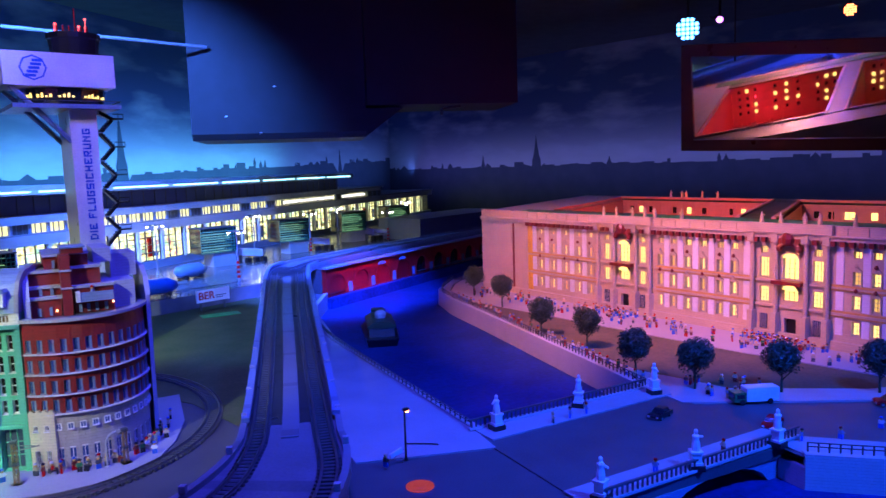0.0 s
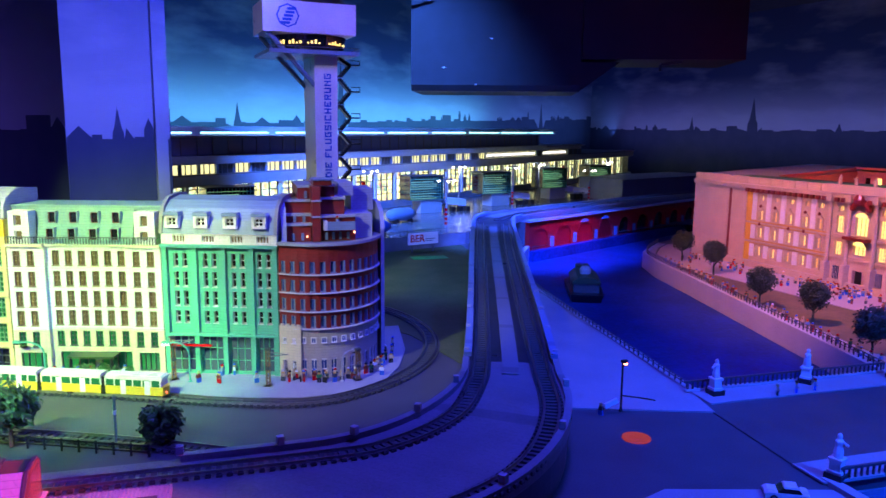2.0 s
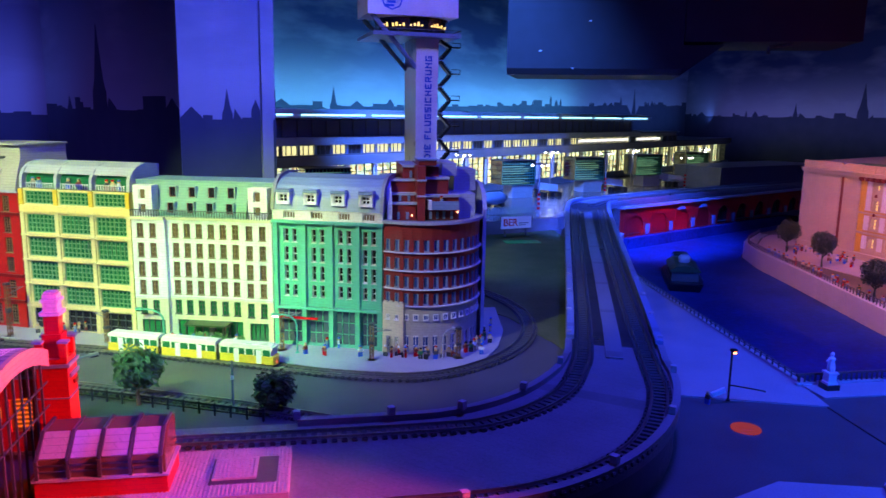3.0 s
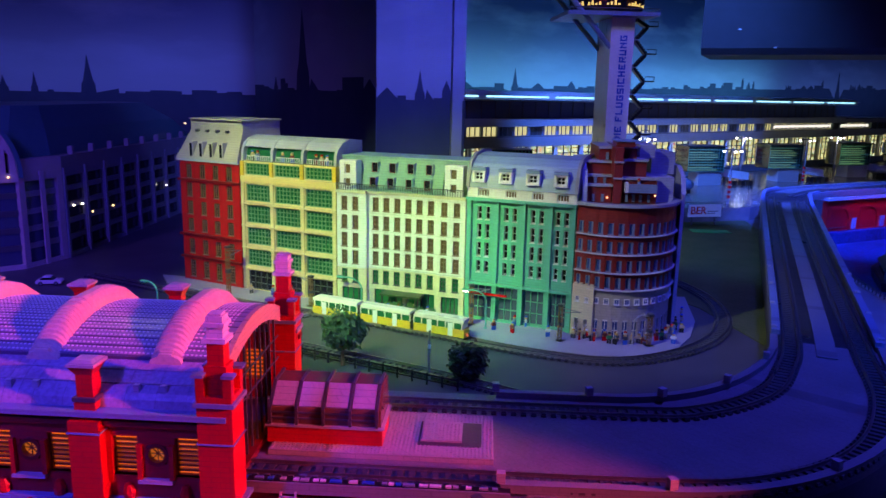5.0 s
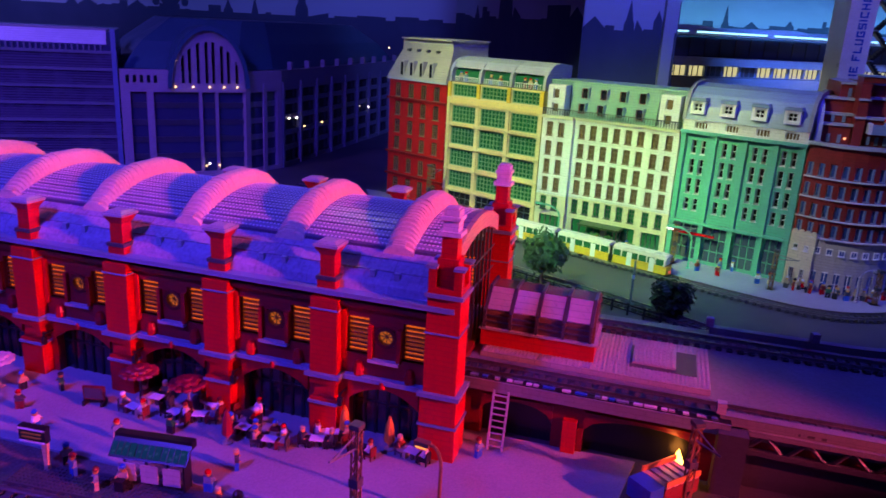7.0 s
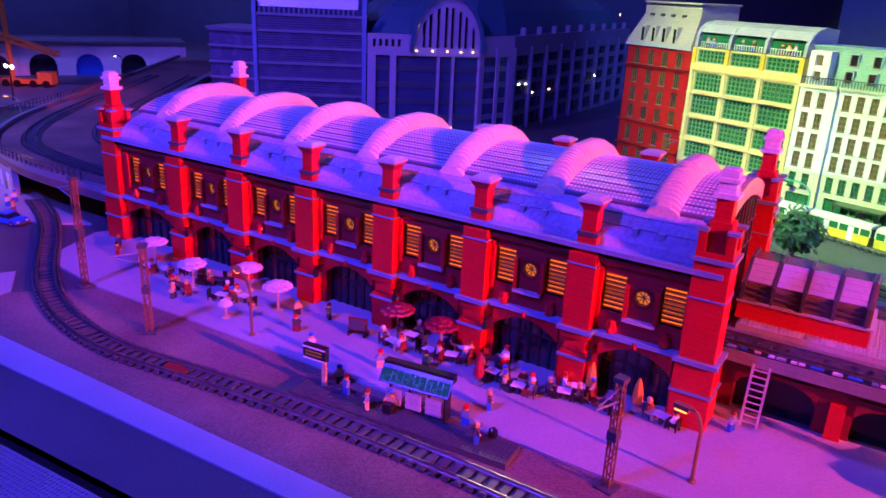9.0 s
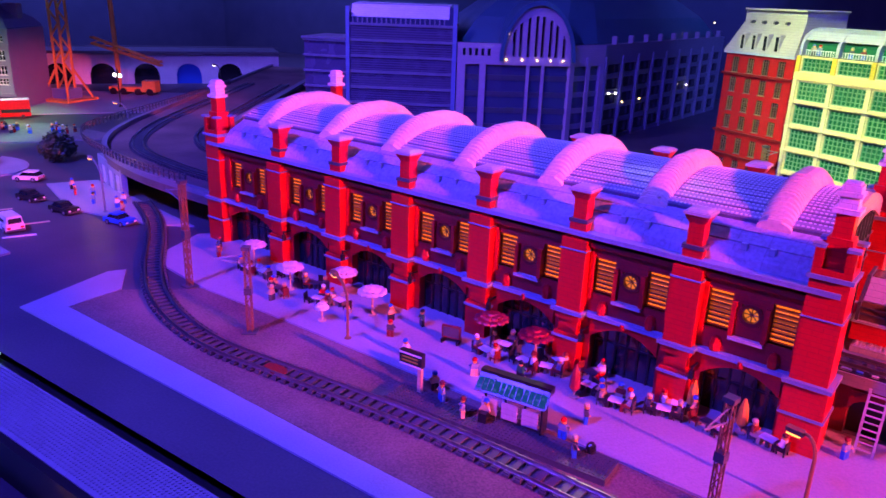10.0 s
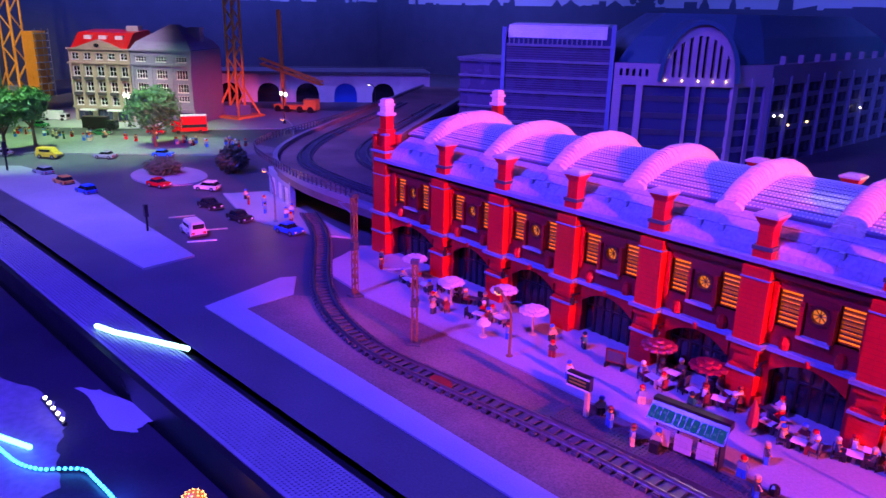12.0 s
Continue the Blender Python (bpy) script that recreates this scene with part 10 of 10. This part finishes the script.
def can(x, y, z, target, glowmat, r, label):
    c = thing("stage_light", label, "stage light", look((x, y, z), target), "stage lights")
    bm = bmesh.new()
    lathe(bm, 0, 0, [(r * 0.7, 0.16), (r * 1.05, 0.12), (r * 1.1, 0.002)], 18)
    part("housing", bm, BLACK, c)
    for i in range(-2, 3):
        for j in range(-2, 3):
            if i * i + j * j < 6:
                bm = bmesh.new()
                lathe(bm, i * r * 0.4, j * r * 0.4, [(r * 0.10, -0.012), (r * 0.19, -0.006), (r * 0.19, 0.0015)], 8)
                part("lens", bm, glowmat, c)
    bm = bmesh.new()
    rod(bm, (x, y, z), (x, y, 2.6), 0.012)
    part("hanger", bm, BLACK, c, "", c.matrix_basis.inverted())
    part("yoke", B((-r * 1.25, -0.01, 0.03, -r * 1.12, 0.01, 0.3), (r * 1.12, -0.01, 0.03, r * 1.25, 0.01, 0.3)), BLACK, c)


can(5.58, 4.93, 2.11, (0.4, 0.2, 0.9), glow("blue_lens_light", (0.06, 0.28, 1.0), 14.0), 0.10, "blue lit round stage light on the ceiling")
can(5.90, 4.83, 2.20, (2.5, 0.8, 0.6), glow("violet_lens_light", (0.6, 0.15, 1.0), 8.0), 0.03, "small violet stage light on the ceiling")
can(6.37, 3.85, 2.14, (2.0, 0.6, 0.6), glow("red_lens_light", (1.0, 0.12, 0.04), 12.0), 0.05, "small red stage light on the ceiling")
TR = thing("lamp_truss", "pale horizontal ceiling pipe for lamps", "pipe", house_pose((-0.9, 5.2), (1.4, 5.75)))
bm = bmesh.new()
rod(bm, (0, 0, 1.86), (2.3, 0, 1.84), 0.012)
part("pipe", bm, MGREY, TR)
# framed mirror that looks down into the palace courts
MM = thing("framed_mirror", "large framed leaning mirror that shows the palace courts", "mirror", Matrix.Translation((5.928, 5.145, 1.09)) @ Vector((-0.8704, -0.4435, -0.2138)).normalized().to_track_quat("Z", "Y").to_matrix().to_4x4())
PANE_XY = [(0.0, 0.0), (2.2, -0.075), (2.2, 0.64), (0.01, 0.814)]
RIM_XY = [(-0.127, -0.103), (2.33, -0.19), (2.33, 0.76), (-0.073, 0.93)]
TAX, TAY = Vector((0.454, -0.891, 0.0)), Vector((-0.1905, -0.0971, 0.9769))
basis = MM.matrix_basis.to_3x3().inverted()


def on_mirror(p, h):
    v = basis @ (TAX * p[0] + TAY * p[1])
    return v.x, v.y, h


FRAMEM = plastic("dark_frame_paint", (0.045, 0.008, 0.008), 0.3, False)
for hx, hy in ((5.955, 4.70), (6.59, 3.47)):
    bm = bmesh.new()
    rod(bm, (hx, hy, 1.80), (hx, hy, 2.6), 0.008)
    part("hanger", bm, BLACK, MM, "", MM.matrix_basis.inverted())
bm = bmesh.new()
skin(bm, [ring(bm, [on_mirror(p, h) for p in PANE_XY]) for h in (-0.006, 0.0)])
part("mirror_pane", bm, MIRROR, MM)
for i in range(4):
    j = (i + 1) % 4
    bm = bmesh.new()
    skin(bm, [ring(bm, [on_mirror(p, h) for p in (RIM_XY[i], RIM_XY[j], PANE_XY[j], PANE_XY[i])]) for h in (-0.03, 0.03)])
    part("frame_bar", bm, FRAMEM, MM, "dark red frame bar")

# ---- front edge: light strips and globe lamp ----
LS = thing("light_strip", "short bright greenish light strip lying on the border", "light strip")
bm = bmesh.new()
pts = [Vector((-2.385, 0.26, 0.006)), Vector((-2.319, 0.282, 0.006)), Vector((-2.27, 0.309, 0.006)), Vector((-2.196, 0.345, 0.006)), Vector((-2.134, 0.376, 0.006))]
for p, q in zip(pts, pts[1:]):
    rod(bm, p, q, 0.006, 8)
part("tube", bm, glow("mint_tube_light", (0.45, 1.0, 0.85), 4.0), LS)
SI = thing("front_sill", "dark glossy sill in front of the table", "sill")
bm = bmesh.new()
prism(bm, [(-4.0, -0.5), (-0.4, -0.5), (-0.4, 0.30), (-1.43, 0.268), (-3.3, 0.165), (-4.0, 0.13)], -0.085, -0.07)
part("sill_panel", bm, plastic("glossy_black_sill", (0.028, 0.026, 0.034), 0.38, False, 0.5), SI)
rs = random.Random(52)


def torn_sheet(name, corners, mat, label):
    """A flat patch with an uneven, torn looking rim."""
    pts = []
    for (ax, ay), (bx, by) in zip(corners, corners[1:] + corners[:1]):
        for k in range(6):
            f = k / 6
            pts.append((ax + (bx - ax) * f + rs.uniform(-0.007, 0.007), ay + (by - ay) * f + rs.uniform(-0.007, 0.007)))
    bm = bmesh.new()
    prism(bm, pts, -0.0698, -0.0688)
    return tagged(part(name, bm, mat), label, "sheet")


# bright areas of the glossy sill, put in as flat pale shapes
torn_sheet("torn_sheet", [(-2.26, 0.172), (-2.20, 0.215), (-2.03, 0.268), (-1.995, 0.205), (-2.04, 0.170)], PAVING, "pale streaked patch standing for a bright area of the dark sill")
torn_sheet("torn_sheet", [(-2.60, -0.05), (-2.42, 0.05), (-2.29, 0.105), (-2.15, 0.118), (-2.02, 0.075), (-1.90, 0.04), (-1.86, -0.12), (-2.3, -0.3)], PAVING_DIM, "large pale ragged patch standing for a bright area of the dark sill")
LC = thing("led_chain", "string of small cyan blue lights on the sill", "light chain")
chain = smooth_line([(-2.167, -0.031, -0.066), (-2.082, -0.01, -0.066), (-2.013, 0.005, -0.066), (-1.969, 0.03, -0.066), (-1.947, 0.059, -0.066), (-1.919, 0.089, -0.066), (-1.88, 0.095, -0.066), (-1.816, 0.101, -0.066), (-1.745, 0.104, -0.066)], 0.0105)
led = bmesh.new()
lathe(led, 0, 0, [(0.0015, 0), (0.0038, 0.003), (0.0015, 0.006)], 8)
led = mesh_of(led, "led", glow("cyan_led_light", (0.03, 0.35, 1.0), 10.0))
for p in chain:
    part("led", led, None, LC, "", pose(*p))
bm = bmesh.new()
for p, q in zip(chain, chain[1:]):
    rod(bm, p, q, 0.001, 4)
part("wire", bm, BLACK, LC)
for lx, ly in ((-2.03, 0.02), (-1.82, 0.11)):
    dl = bpy.data.lights.new("led_light", "POINT")
    dl.color, dl.energy, dl.shadow_soft_size = (0.02, 0.10, 1.0), 0.35, 0.03
    new("led_light", dl).location = (lx, ly, -0.03)
GL = thing("globe_lamp", "faceted warm globe lamp on the sill", "lamp", pose(-1.695, 0.195, -0.07) @ Matrix.Scale(0.66, 4))
bm = bmesh.new()
lathe(bm, 0, 0, [(0.012, 0.0), (0.012, 0.006), (0.024, 0.016), (0.030, 0.032), (0.024, 0.050), (0.008, 0.058)], 12)
part("globe", bm, glow("dim_globe_light", (1.0, 0.22, 0.04), 0.7), GL)
facets = bmesh.new()
for k in range(90):
    zz = 1 - 2 * (k + 0.5) / 90
    q = math.sqrt(1 - zz * zz)
    rod(facets, (0.030 * q * math.cos(2.4 * k), 0.030 * q * math.sin(2.4 * k), 0.031 + 0.026 * zz), (0.0335 * q * math.cos(2.4 * k), 0.0335 * q * math.sin(2.4 * k), 0.031 + 0.029 * zz), 0.0034, 5, 0, 0.0012)
tagged(part("globe_facets", facets, glow("bright_facet_light", (1.0, 0.42, 0.10), 4.0), GL), kind="stuff")
t2 = thing("light_strip", "short cyan light strip on the sill", "light strip")
bm = bmesh.new()
rod(bm, (-2.214, -0.041, -0.062), (-2.127, -0.001, -0.062), 0.005, 8)
rod(bm, (-2.127, -0.001, -0.062), (-2.052, 0.034, -0.062), 0.005, 8)
part("tube", bm, glow("cyan_tube_light", (0.2, 0.8, 1.0), 4.0), t2)

DB = thing("led_bar", "short dark bar with five white lights on the sill", "light bar")
bm = bmesh.new()
rod(bm, (-2.235, 0.100, -0.064), (-2.100, 0.106, -0.064), 0.005, 8)
part("bar", bm, BLACK, DB)
bead = bmesh.new()
lathe(bead, 0, 0, [(0.002, 0), (0.0045, 0.003), (0.002, 0.006)], 8)
bead = mesh_of(bead, "bead", LAMPWHITE)
for k in range(5):
    part("bead", bead, None, DB, "", pose(-2.223 + 0.0278 * k, 0.102 + 0.0008 * k, -0.060))
